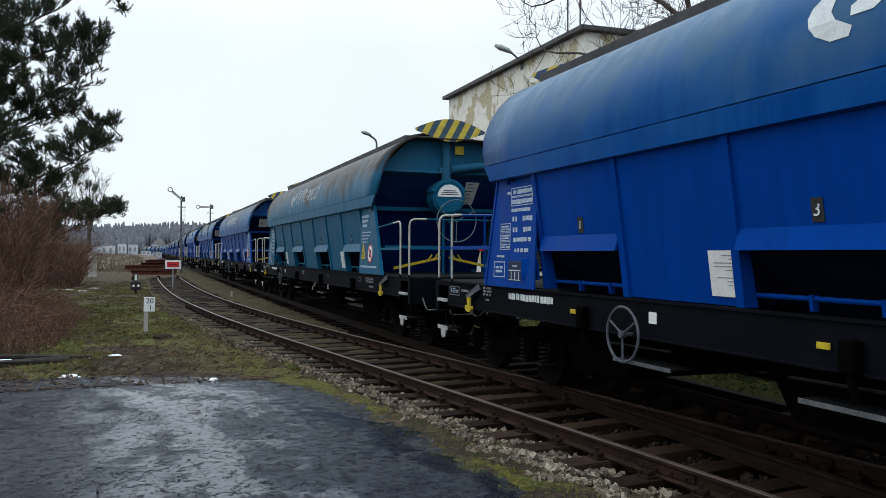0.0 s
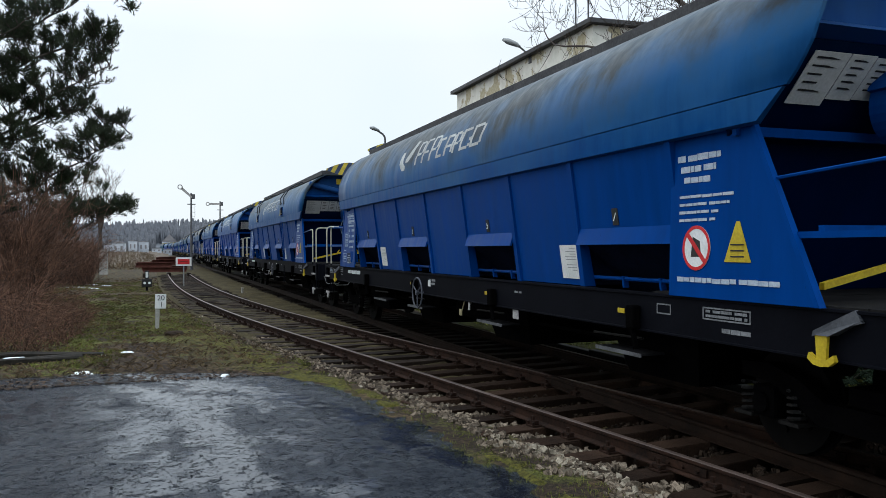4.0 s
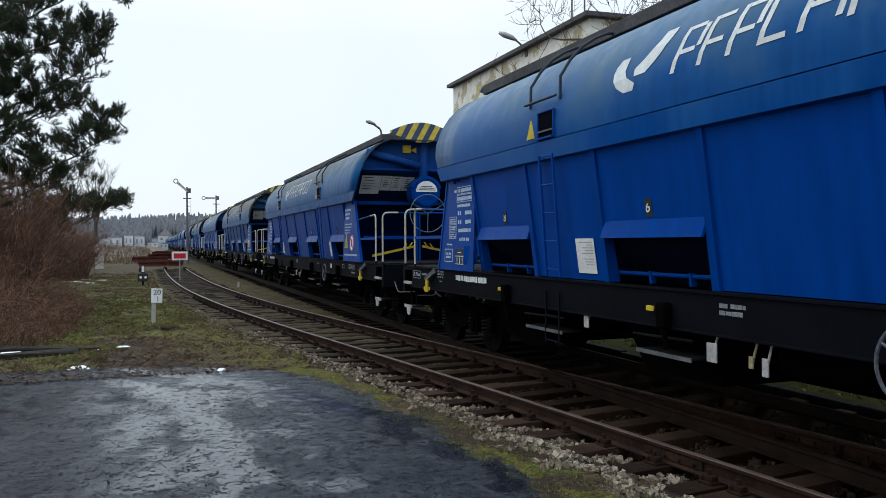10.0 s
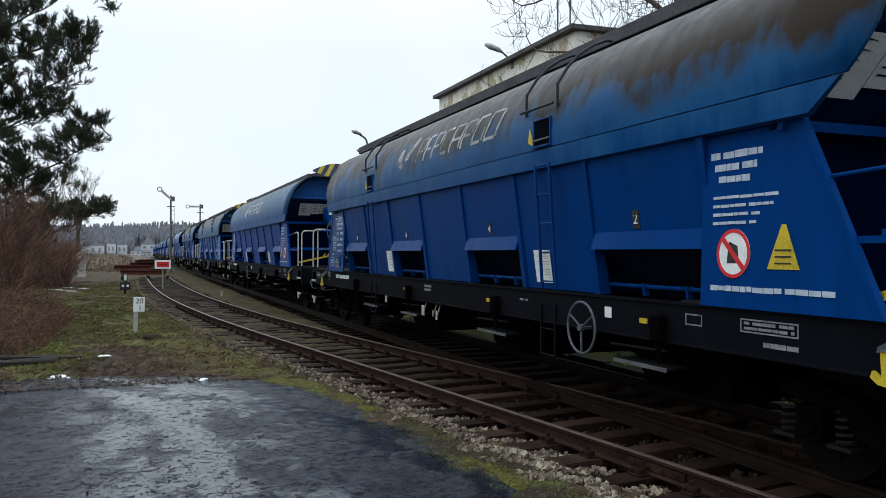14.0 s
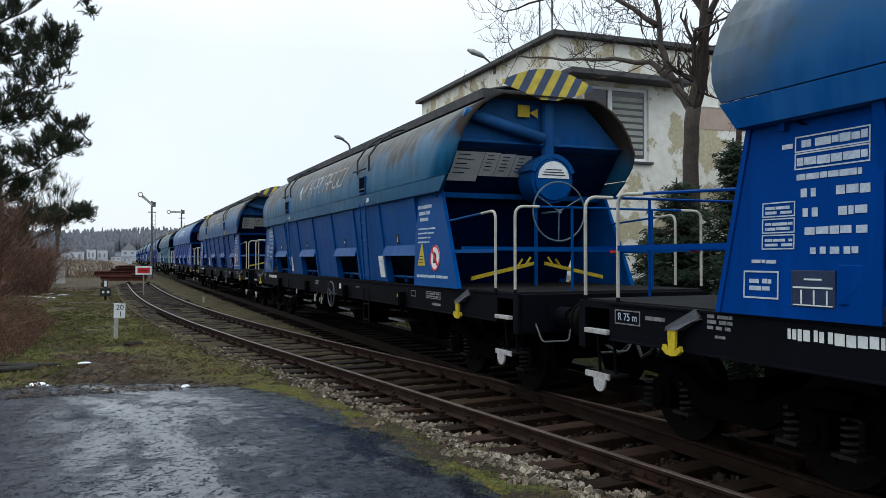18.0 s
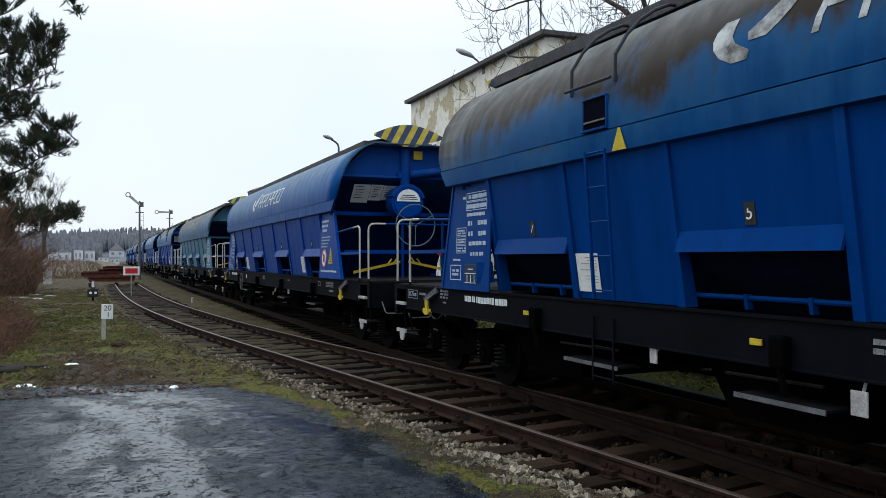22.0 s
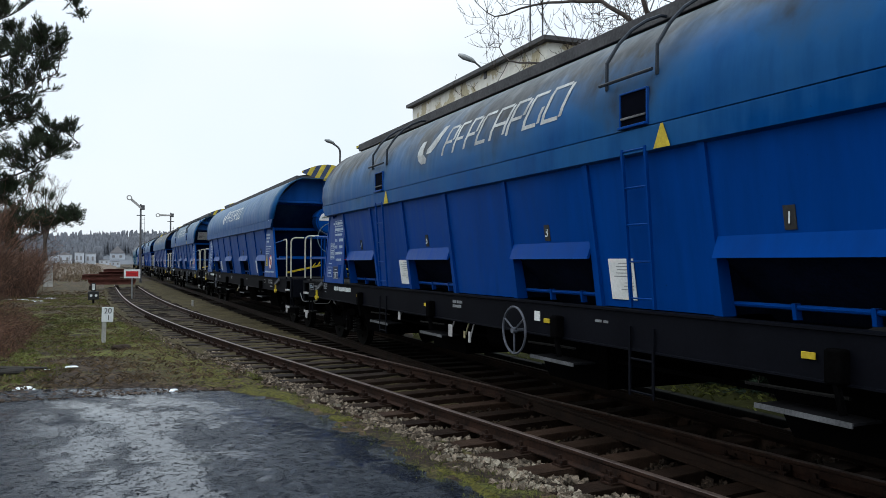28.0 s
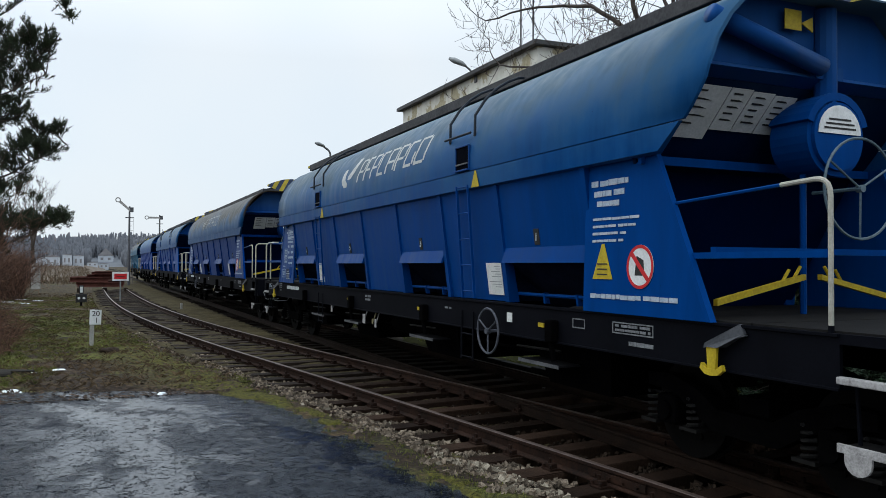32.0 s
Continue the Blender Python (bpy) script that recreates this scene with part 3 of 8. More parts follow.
def film_level(x, y):
    """How readily water stands: most in the dip and in the tyre arcs."""
    dip = 1 - min(1.0, math.hypot((x + 0.7) / 3.9, (y - 9.2) / 5.0)) ** 1.5
    r1 = abs(math.hypot(x + 8.28, y - 5.74) - 10.98 + 0.12 * noise.noise((x * 1.1, y * 1.1, 8)))
    r2 = abs(math.hypot(x + 8.14, y - 7.83) - 8.83 + 0.10 * noise.noise((x * 1.3, y * 1.3, 9)))
    arc = max(0.0, 1 - r1 / 0.30) * 0.12 + max(0.0, 1 - r2 / 0.20) * 0.10 - max(0.0, 1 - abs(r2 - 0.42) / 0.2) * 0.06
    pools = 0.10 * noise.noise((x * 0.6, y * 0.4, 12)) + 0.09 * noise.noise((x * 1.6, y * 1.5, 13)) + 0.10 * noise.noise((x * 4.5, y * 3.0, 14))
    for px, py, rx, ry, deep in ((-0.1, 9.2, 0.34, 0.75, 0.16), (1.55, 6.25, 0.34, 0.30, 0.22), (1.0, 5.5, 0.6, 0.25, 0.2), (1.0, 13.0, 0.25, 0.3, 0.2), (-0.4, 11.8, 0.4, 0.25, 0.14), (0.1, 11.0, 0.35, 0.45, 0.15)):
        arc += deep * max(0.0, 1 - math.hypot((x - px) / rx, (y - py) / ry) + 0.5 * noise.noise((x * 3.5, y * 3.5, 15)))
    for px, py, rx, ry, rise in ((-0.38, 10.75, 0.22, 0.35, 0.3), (1.25, 9.2, 0.55, 0.9, 0.14), (2.1, 8.4, 0.4, 2.2, 0.03)):
        arc -= rise * max(0.0, 1 - math.hypot((x - px) / rx, (y - py) / ry))
    return 0.085 + 0.090 * dip + 1.0 * arc + pools


def yard():
    """The yard's skin thins out at its edge and breaks up where soil and moss creep over it."""
    xs = [-16 + 12.5 * k / 30 for k in range(30)] + [-3.5 + 0.045 * k for k in range(156)]
    ys = [-14 + 19 * k / 30 for k in range(30)] + [5 + 0.045 * k for k in range(212)]
    verts, faces = [], []
    for y in ys:
        for x in xs:
            right = yard_edge(min(y, 9)) - x - (max(0.0, y - 9) ** 2 * 0.075 if y > 9 else 0)
            far = 13.9 - 0.35 * max(0.0, x + 0.8) - y
            d = min(right, far) + 0.22 * noise.noise((x * 1.6, y * 1.6, 4)) + 0.14 * noise.noise((x * 5.0, y * 5.0, 6))
            z = lie(x, y) + min(0.012, max(-0.06, d * 0.06)) + yard_bumps(x, y)
            verts.append((x, y, z))
    n = len(xs)
    for r in range(len(ys) - 1):
        for c in range(n - 1):
            v = r * n + c
            faces.append((v, v + 1, v + n + 1, v + n))
    me = bpy.data.meshes.new("yard")
    me.from_pydata(verts, [], faces)
    me.materials.append(M["asphalt"])
    hollow = me.attributes.new("hollow", "FLOAT", "POINT")
    hollow.data.foreach_set("value", [film_level(v[0], v[1]) for v in verts])
    me.polygons.foreach_set("use_smooth", [True] * len(me.polygons))
    tagged(new("yard", me), "wet dark asphalt yard with films of water", "yard", kind="structure")


RAIL_PROFILE = [(-0.065, -0.15), (0.065, -0.15), (0.065, -0.138), (0.012, -0.118), (0.010, -0.045), (0.034, -0.032), (0.034, -0.005), (0.026, 0.0), (-0.026, 0.0), (-0.034, -0.005), (-0.034, -0.032), (-0.010, -0.045), (-0.012, -0.118), (-0.065, -0.138)]


def rail(name, line_x, s0, s1, off, label, parent=None):
    bm = B()
    prev = None
    s = s0
    while s <= s1 + 1e-6:
        d = (line_x(s + 0.2) - line_x(s - 0.2)) / 0.4
        n = math.hypot(1, d)
        cx, cy = line_x(s) + off / n, s - off * d / n
        row = [bm.verts.new((cx + px / n, cy - px * d / n, pz)) for px, pz in RAIL_PROFILE]
        if prev:
            for k in range(len(row)):
                bm.faces.new((prev[k], prev[(k + 1) % len(row)], row[(k + 1) % len(row)], row[k]))
        else:
            bm.faces.new(row)
        prev = row
        s += 0.8 if s < 60 else 6.0
    bm.faces.new(prev[::-1])
    # main-track rails take the rust that has the wagons' shade in it
    under_train = line_x is main_x
    ob = link(name, bm, M["rail_shaded"] if under_train else M["rust"])
    ob.data.materials.append(M["rail_shaded"] if under_train else M["railhead"])
    for poly in ob.data.polygons:
        if poly.center.z > -0.004:
            poly.material_index = 1
    return tagged(ob, label, "rail", "rails", "structure")


def sleeper_mesh(rng, length):
    bm = B()
    box(bm, -length / 2, length / 2, -0.125, 0.125, -0.15, 0.0, 0.012)
    for v in bm.verts:
        v.co += Vector((rng.uniform(-0.012, 0.012), rng.uniform(-0.010, 0.010), rng.uniform(-0.008, 0.006)))
    me = bpy.data.meshes.new("sleeper")
    bm.to_mesh(me)
    bm.free()
    me.materials.append(M["sleeper"])
    return me


def track_bed():
    bm = B()
    rows = []
    s = -40.0
    while s < 420:
        left = siding_x(min(s, 80)) - 1.5 if s < 72 else main_x(s) - 1.8
        mid0 = main_x(s)
        right = mid0 + 1.75
        pts = [(left - 0.35, GROUND - 0.08), (left, GROUND - 0.04)]
        for k in range(1, 8):
            pts.append((left + (right - left) * k / 8, GROUND - 0.065 + 0.02 * noise.noise((s * 0.8, k * 1.3, 0))))
        pts += [(right, GROUND - 0.02), (right + 0.5, GROUND - 0.08)]
        rows.append([bm.verts.new((x, s, z)) for x, z in pts])
        s += 0.5 if s < 60 else 8.0
    for r0, r1 in zip(rows, rows[1:]):
        for k in range(len(r0) - 1):
            bm.faces.new((r0[k], r0[k + 1], r1[k + 1], r1[k]))
    tagged(link("trackbed", bm, M["bed"], smooth=True), "dark dirty track bed", "track bed", kind="structure")


def infill():
    """Earth, moss and weeds that have filled the old siding between its sleepers."""
    verts, faces = [], []
    ys = [6.6 + 0.11 * k for k in range(269)] + [36.2 + 0.5 * k for k in range(100)]
    n = 46
    for y in ys:
        a, b = siding_x(min(y, 69)) - 1.5, main_x(y) - 1.2
        for k in range(n + 1):
            x = a + (b - a) * k / n
            rise = min(1.0, max(0.0, (y - 6.5) / 11)) * 0.094
            z = GROUND - 0.03 + rise + 0.044 * noise.noise((x * 1.7, y * 1.7, 31)) + 0.024 * noise.noise((x * 7, y * 7, 32))
            verts.append((x, y, min(z, -0.128)))
    for r in range(len(ys) - 1):
        for c in range(n):
            v = r * (n + 1) + c
            faces.append((v, v + 1, v + n + 2, v + n + 1))
    me = bpy.data.meshes.new("siding_earth")
    me.from_pydata(verts, [], faces)
    me.materials.append(M["earth"])
    me.polygons.foreach_set("use_smooth", [True] * len(me.polygons))
    tagged(new("siding_earth", me), "brown earth and weeds between the old sleepers", "earth", kind="stuff")


def tracks():
    track_bed()
    infill()
    rail("rail", main_x, -40, 400, -0.7525, "rusty rail of the main track")
    rail("rail", main_x, -40, 400, 0.7525, "rusty rail of the main track")
    rail("rail", siding_x, -2, 69, -0.7525, "rusty rail of the siding")
    rail("rail", siding_x, 1, 69, 0.7525, "rusty rail of the siding")


ground_sheet()
yard()
turf()
tracks()

# ---- the hopper wagons ----
# In a wagon's space x runs across (the camera's side is negative), u = -y runs along it, and z = 0 is the rail's top.
LENGTH = 20.9
RIBS = [6.26, 4.39, 2.68, 0.90, -0.92, -2.70, -4.38, -6.14]
DIGITS = [5.20, 1.77, -1.82, -5.18]
LEG_A, LEG_B = 8.06, -7.64
SHELL = [(1.50, 2.72), (1.565, 2.77), (1.58, 3.0), (1.55, 3.022), (1.555, 3.2), (1.53, 3.42), (1.44, 3.66), (1.30, 3.87), (1.14, 4.03), (0.97, 4.14), (0.80, 4.21), (0.0, 4.24)]


def W(a, u, z):
    return (a, -u, z)


def shell_width(z):
    pts = SHELL[3:]
    if z <= pts[0][1]:
        return 1.55
    for (w0, z0), (w1, z1) in zip(pts, pts[1:]):
        if z0 <= z <= z1:
            k = (z - z0) / (z1 - z0)
            return w0 + (w1 - w0) * k
    return 0.0


def end_a(z):
    """Where the shell stops at the end with the hand wheel."""
    k = min(max((z - 2.74) / 0.72, 0), 1)
    return 7.41 + 0.65 * math.sin(k * math.pi / 2)


def end_b(z):
    k = min(max((z - 2.74) / 0.6, 0), 1)
    return -7.30 - 0.34 * math.sin(k * math.pi / 2)


def shell_mesh():
    prof = []
    for (w0, z0), (w1, z1) in zip(SHELL[3:], SHELL[4:]):
        n = 1 if (z1 - z0) < 0.05 or w1 == 0 else 2
        prof += [(w0 + (w1 - w0) * i / n, z0 + (z1 - z0) * i / n) for i in range(n)]
    prof = [(-w, z) for w, z in prof] + [(w, z) for w, z in reversed(prof)]
    bm = B()
    grids = []
    steps = 18
    for inset in (0.0, 0.03):
        grid = []
        for w, z in prof:
            ww, zz = w - math.copysign(inset, w), z - inset * (0.6 if z > 3.5 else 0)
            a, b = end_a(z), end_b(z)
            grid.append([bm.verts.new(W(ww, b + (a - b) * k / steps, zz)) for k in range(steps + 1)])
        grids.append(grid)
    for grid in grids:
        for r0, r1 in zip(grid, grid[1:]):
            for k in range(steps):
                bm.faces.new((r0[k], r0[k + 1], r1[k + 1], r1[k]))
    for k in (0, steps):
        for i in range(len(prof) - 1):
            bm.faces.new((grids[0][i][k], grids[0][i + 1][k], grids[1][i + 1][k], grids[1][i][k]))
    return bm


def skirt_mesh(s):
    """The flat flange under the shell's seam, on one side."""
    bm = B()
    rows = []
    for w, z in ((1.50, 2.775), (1.565, 2.79), (1.572, 3.006), (1.54, 3.010)):
        rows.append([bm.verts.new(W(s * w, end_b(z), z)), bm.verts.new(W(s * w, end_a(z), z))])
    for a, b in zip(rows, rows[1:] + rows[:1]):
        bm.faces.new((a[0], a[1], b[1], b[0]))
    for k in (0, 1):
        bm.faces.new([r[k] for r in rows])
    return bm


def end_sheet(sign, low):
    """The sunken end: an upright top with a lip, and under it the slope of the hopper with a ledge."""
    e = 7.72 if sign > 0 else 7.45
    if low:
        line = [(e - 0.064, 3.436), (e - 0.67, 2.80), (e - 0.60, 2.77), (e - 0.74, 2.70), (e - (1.44 if sign > 0 else 1.30), 1.36)]
    else:
        line = [(e, 4.2), (e, 3.56), (e + 0.10, 3.50), (e - 0.06, 3.44)]
    bm = B()
    prev = None
    for u, z in line:
        w = (shell_width(z) - 0.035) if z > 2.75 else 1.40
        row = [bm.verts.new(W(x, u * sign, z)) for x in (-w, w)] + [bm.verts.new(W(x, (u - 0.04) * sign, z)) for x in (w, -w)]
        if prev:
            for i in range(4):
                bm.faces.new((prev[i], prev[(i + 1) % 4], row[(i + 1) % 4], row[i]))
        else:
            bm.faces.new(row)
        prev = row
    bm.faces.new(prev[::-1])
    return bm


def wheelset(parent, u):
    bm = B()
    for s in (-1, 1):
        tube(bm, [(s * 0.70, 0, 0), (s * 0.80, 0, 0)], 0.46, 28)
        tube(bm, [(s * 0.675, 0, 0), (s * 0.70, 0, 0)], 0.485, 28)
        for k in range(6):
            c, sn = math.cos(k * math.tau / 6), math.sin(k * math.tau / 6)
            disc(bm, (s * 0.805, c * 0.27, sn * 0.27), (1, 0, 0), 0.035, 0.03, 8)
    tube(bm, [(-1.08, 0, 0), (1.08, 0, 0)], 0.075, 10)
    ob = part("wheelset", bm, M["wheel"], parent, "dark steel wheels on an axle")
    ob.location = W(0, u, 0.46)
    return ob


M["wheel"] = surface("wheel_steel", (0.0009, 0.0009, 0.0010), (0.0045, 0.0040, 0.0038), 0.7, 0, 6, 50, 0.1, spec=0.05)


def bogie(root, u0, full):
    bm = B()
    for s in (-1, 1):
        x0, x1 = (s * 0.92, s * 1.06) if s > 0 else (-1.06, -0.92)
        prof = [(-1.22, 0.78), (-0.9, 0.80), (-0.55, 0.70), (-0.3, 0.56), (0.3, 0.56), (0.55, 0.70), (0.9, 0.80), (1.22, 0.78), (1.22, 0.66), (0.9, 0.64), (0.6, 0.5), (0.35, 0.36), (-0.35, 0.36), (-0.6, 0.5), (-0.9, 0.64), (-1.22, 0.66)]
        hexa(bm, [W(x0, u, z) for u, z in prof], [W(x1, u, z) for u, z in prof])
    box(bm, -0.95, 0.95, -0.16, 0.16, 0.45, 0.70)
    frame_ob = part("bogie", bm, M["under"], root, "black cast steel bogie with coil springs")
    frame_ob.location = W(0, u0, 0)
    sets = [wheelset(frame_ob, -0.9), wheelset(frame_ob, 0.9)]
    if full:
        coil = None
        for s in (-1, 1):
            for du in (-0.9, 0.9):
                bm = B()
                box(bm, -0.10, 0.10, -0.13, 0.13, -0.13, 0.14, 0.03)
                disc(bm, (s * 0.11, 0, 0), (1, 0, 0), 0.085, 0.05, 14)
                o = part("axle_box", bm, M["under"], frame_ob)
                o.location = W(s * 1.02, du, 0.47)
                for dv in (-0.27, 0.27):
                    if coil is None:
                        bm = B()
                        tube(bm, [(0.075 * math.cos(k * 0.7), 0.075 * math.sin(k * 0.7), -0.13 + 0.26 * k / 40) for k in range(41)], 0.017, 5)
                        box(bm, -0.10, 0.10, -0.11, 0.11, -0.155, -0.125)
                        coil = part("coil_spring", bm, M["spring"], frame_ob)
                        o = coil
                    else:
                        o = again(coil, frame_ob)
                    o.location = W(s * 1.0, du + dv, 0.47)
    return sets


M["worn_step"] = surface("worn_step_steel", (0.003, 0.003, 0.0034), (0.013, 0.013, 0.0145), 0.7, 0.0, 3, 45, 0.2, spec=0.04)
M["step_edge"] = surface("pale_steel_edge", (0.030, 0.031, 0.034), (0.13, 0.134, 0.14), 0.5, 0.0, 5, 45, 0.1)
M["plate_dirty"] = surface("dirty_white_plate", (0.16, 0.15, 0.15), (0.46, 0.45, 0.44), 0.7, 0, 14, 60, 0.05)
M["bracket"] = surface("worn_bracket_steel", (0.030, 0.033, 0.040), (0.075, 0.080, 0.090), 0.55, 0, 6, 40, 0.1)
M["spring"] = surface("dusty_spring_steel", (0.0035, 0.0034, 0.0033), (0.014, 0.0135, 0.013), 0.6, 0, 8, 60, 0.1, spec=0.10)


def buffers(root, sign):
    e = 9.78 * sign
    for s in (-1, 1):
        bm = B()
        tube(bm, [W(s * 0.875, e, 1.06), W(s * 0.875, e + 0.30 * sign, 1.06)], 0.125, 16)
        box(bm, s * 0.875 - 0.17, s * 0.875 + 0.17, min(-e, -e - 0.03 * sign), max(-e, -e - 0.03 * sign), 0.89, 1.23)
        b = part("buffer", bm, M["sole"], root, "black side buffer")
        bm = B()
        tube(bm, [W(s * 0.875, e + 0.28 * sign, 1.06), W(s * 0.875, e + 0.60 * sign, 1.06)], 0.085, 14)
        tube(bm, [W(s * 0.875, e + 0.60 * sign, 1.06), W(s * 0.875, e + 0.655 * sign, 1.06)], 0.25, 24, taper=[0.23, 0.245])
        part("buffer_head", bm, M["wheel"], b)
    bm = B()
    tube(bm, [W(0, e, 1.03), W(0, e + 0.28 * sign, 0.98), W(0, e + 0.62 * sign, 0.95)], 0.045, 8)
    box(bm, -0.11, 0.11, min(-e, -e - 0.12 * sign), max(-e, -e - 0.12 * sign), 0.92, 1.14)
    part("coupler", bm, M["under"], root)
    for s in (-1, 1):
        bm = B()
        tube(bm, [W(s * 0.35, e, 0.9), W(s * 0.36, e + 0.2 * sign, 0.72), W(s * 0.3, e + 0.45 * sign, 0.62), W(s * 0.25, e + 0.6 * sign, 0.75)], 0.022, 6)
        part("brake_hose", bm, M["ink"], root)
    for s in (-1, 1):
        bm = B()
        tube(bm, bend([W(s * 1.22, e, 0.98), W(s * 1.16, e + 0.06 * sign, 0.76), W(s * 0.78, e + 0.06 * sign, 0.76), W(s * 0.72, e, 0.98)], 0.05, 3), 0.011, 5)
        part("grab_bar", bm, M["grey"], root)


def handrails(root, sign):
    """Bent tube rails round an end platform."""
    inner, outer = (9.12, 9.66) if sign > 0 else (9.08, 9.66)
    leg = LEG_A if sign > 0 else -LEG_B
    tops = 2.43
    for s in (-1, 1):
        x = s * 1.44
        bm = B()
        start = leg - 0.62 if sign > 0 else leg - 0.28
        far = inner - 0.42
        zf = 2.33 + (tops - 0.02 - 2.33) * (far - start) / (inner - start)
        tube(bm, bend([W(x, far * sign, zf), W(x, inner * sign, tops - 0.02), W(x, inner * sign, 1.40)], 0.13, 5), 0.0185, 8)
        post = part("side_handrail", bm, M["rail_white"], root, "cream tube handrail")
        bm = B()
        tube(bm, [W(x, start * sign, 2.33), W(x, far * sign, zf)], 0.015, 6)
        part("thin_rail", bm, M["paint"], post)
        bm = B()
        tube(bm, [W(x, inner * sign, 1.40), W(x, inner * sign, 1.14)], 0.020, 8)
        part("post_foot", bm, M["sole"], post)
        bm = B()
        tube(bm, bend([W(x, outer * sign, 1.40), W(x, outer * sign, tops), W(x - s * 0.34, outer * sign, tops)], 0.13, 5), 0.0185, 8)
        post = part("end_handrail", bm, M["rail_white"], root, "cream tube handrail")
        bm = B()
        tube(bm, [W(x - s * 0.34, outer * sign, tops), W(s * 0.01, outer * sign, tops)], 0.015, 6)
        part("thin_rail", bm, M["paint"], post)
        bm = B()
        tube(bm, [W(x, outer * sign, 1.40), W(x, outer * sign, 1.14)], 0.020, 8)
        part("post_foot", bm, M["sole"], post)
        bm = B()
        box(bm, x - 0.014, x + 0.014, -max(inner, leg - 0.3) * sign if sign > 0 else (leg - 0.3), -(leg - 0.3) * sign if sign > 0 else inner, 1.86, 1.91)
        part("side_bar", bm, M["paint"], root)
        bm = B()
        tube(bm, [W(s * 0.62, outer * sign, 1.34), W(s * 0.62, outer * sign, tops)], 0.018, 6)
        part("rail_post", bm, M["paint"], root)
    bm = B()
    box(bm, -1.42, 1.42, -outer * sign - 0.012, -outer * sign + 0.012, 1.87, 1.91)
    part("end_bar", bm, M["paint"], root)
    bm = B()
    box(bm, -0.06, 0.06, -outer * sign - 0.02 * sign - 0.006, -outer * sign - 0.02 * sign + 0.006, 1.85, 1.93)
    part("reflector", bm, M["red"], root)


def handwheel(name, root, centre, axis_x, r, material, tube_r=0.014):
    """A spoked ring: across the wagon's side (axis_x) or across its end."""
    c = Vector(centre)

    def at(k, q):
        d = (0, math.cos(k) * q, math.sin(k) * q) if axis_x else (math.cos(k) * q, 0, math.sin(k) * q)
        return c + Vector(d)
    bm = B()
    tube(bm, [at(k * math.tau / 36, r) for k in range(36)], tube_r, 6, closed=True)
    for k in range(3):
        tube(bm, [at(0.5 + k * math.tau / 3, 0.0), at(0.5 + k * math.tau / 3, r)], tube_r * 0.8, 6)
    disc(bm, c, (1, 0, 0) if axis_x else (0, 1, 0), tube_r * 2.6, 0.06, 10)
    back = Vector((0.28, 0, 0)) if axis_x else Vector((0, 0.5, 0))
    tube(bm, [c, c + back], tube_r * 1.3, 6)
    return part(name, bm, material, root)


def steps(root, sign):
    u = 9.40 * sign
    for s in (-1, 1):
        x = s * 1.47
        bm = B()
        box(bm, x - 0.03, x + 0.03, -u - 0.20, -u + 0.20, 1.02, 1.07, 0.008)
        part("upper_step", bm, M["plate_dirty"], root, "white-edged foot step")
        bm = B()
        box(bm, min(x, x - s * 0.26), max(x, x - s * 0.26), -u - 0.20, -u + 0.20, 0.585, 0.615, 0.006)
        st = part("lower_step", bm, M["deck"], root, "hanging foot step with a white edge")
        bm = B()
        box(bm, x - 0.012, x + 0.012, -u - 0.21, -u + 0.21, 0.57, 0.63, 0.004)
        half = [(-0.10, 0.58), (-0.10, 0.53)] + [(0.10 * math.cos(math.pi + k * math.pi / 8), 0.53 + 0.09 * math.sin(math.pi + k * math.pi / 8)) for k in range(1, 8)] + [(0.10, 0.53), (0.10, 0.58)]
        plate(bm, [W(x - 0.014, u - 0.05 * sign + du, z) for du, z in half], (1, 0, 0), 0.02)
        part("white_edge", bm, M["plate_dirty"], st)
        for du in (-0.14, 0.14):
            bm = B()
            tube(bm, [W(x - s * 0.13, u + du, 0.6), W(x - s * 0.10, u + du, 1.0)], 0.016, 6)
            part("step_hanger", bm, M["sole"], root)


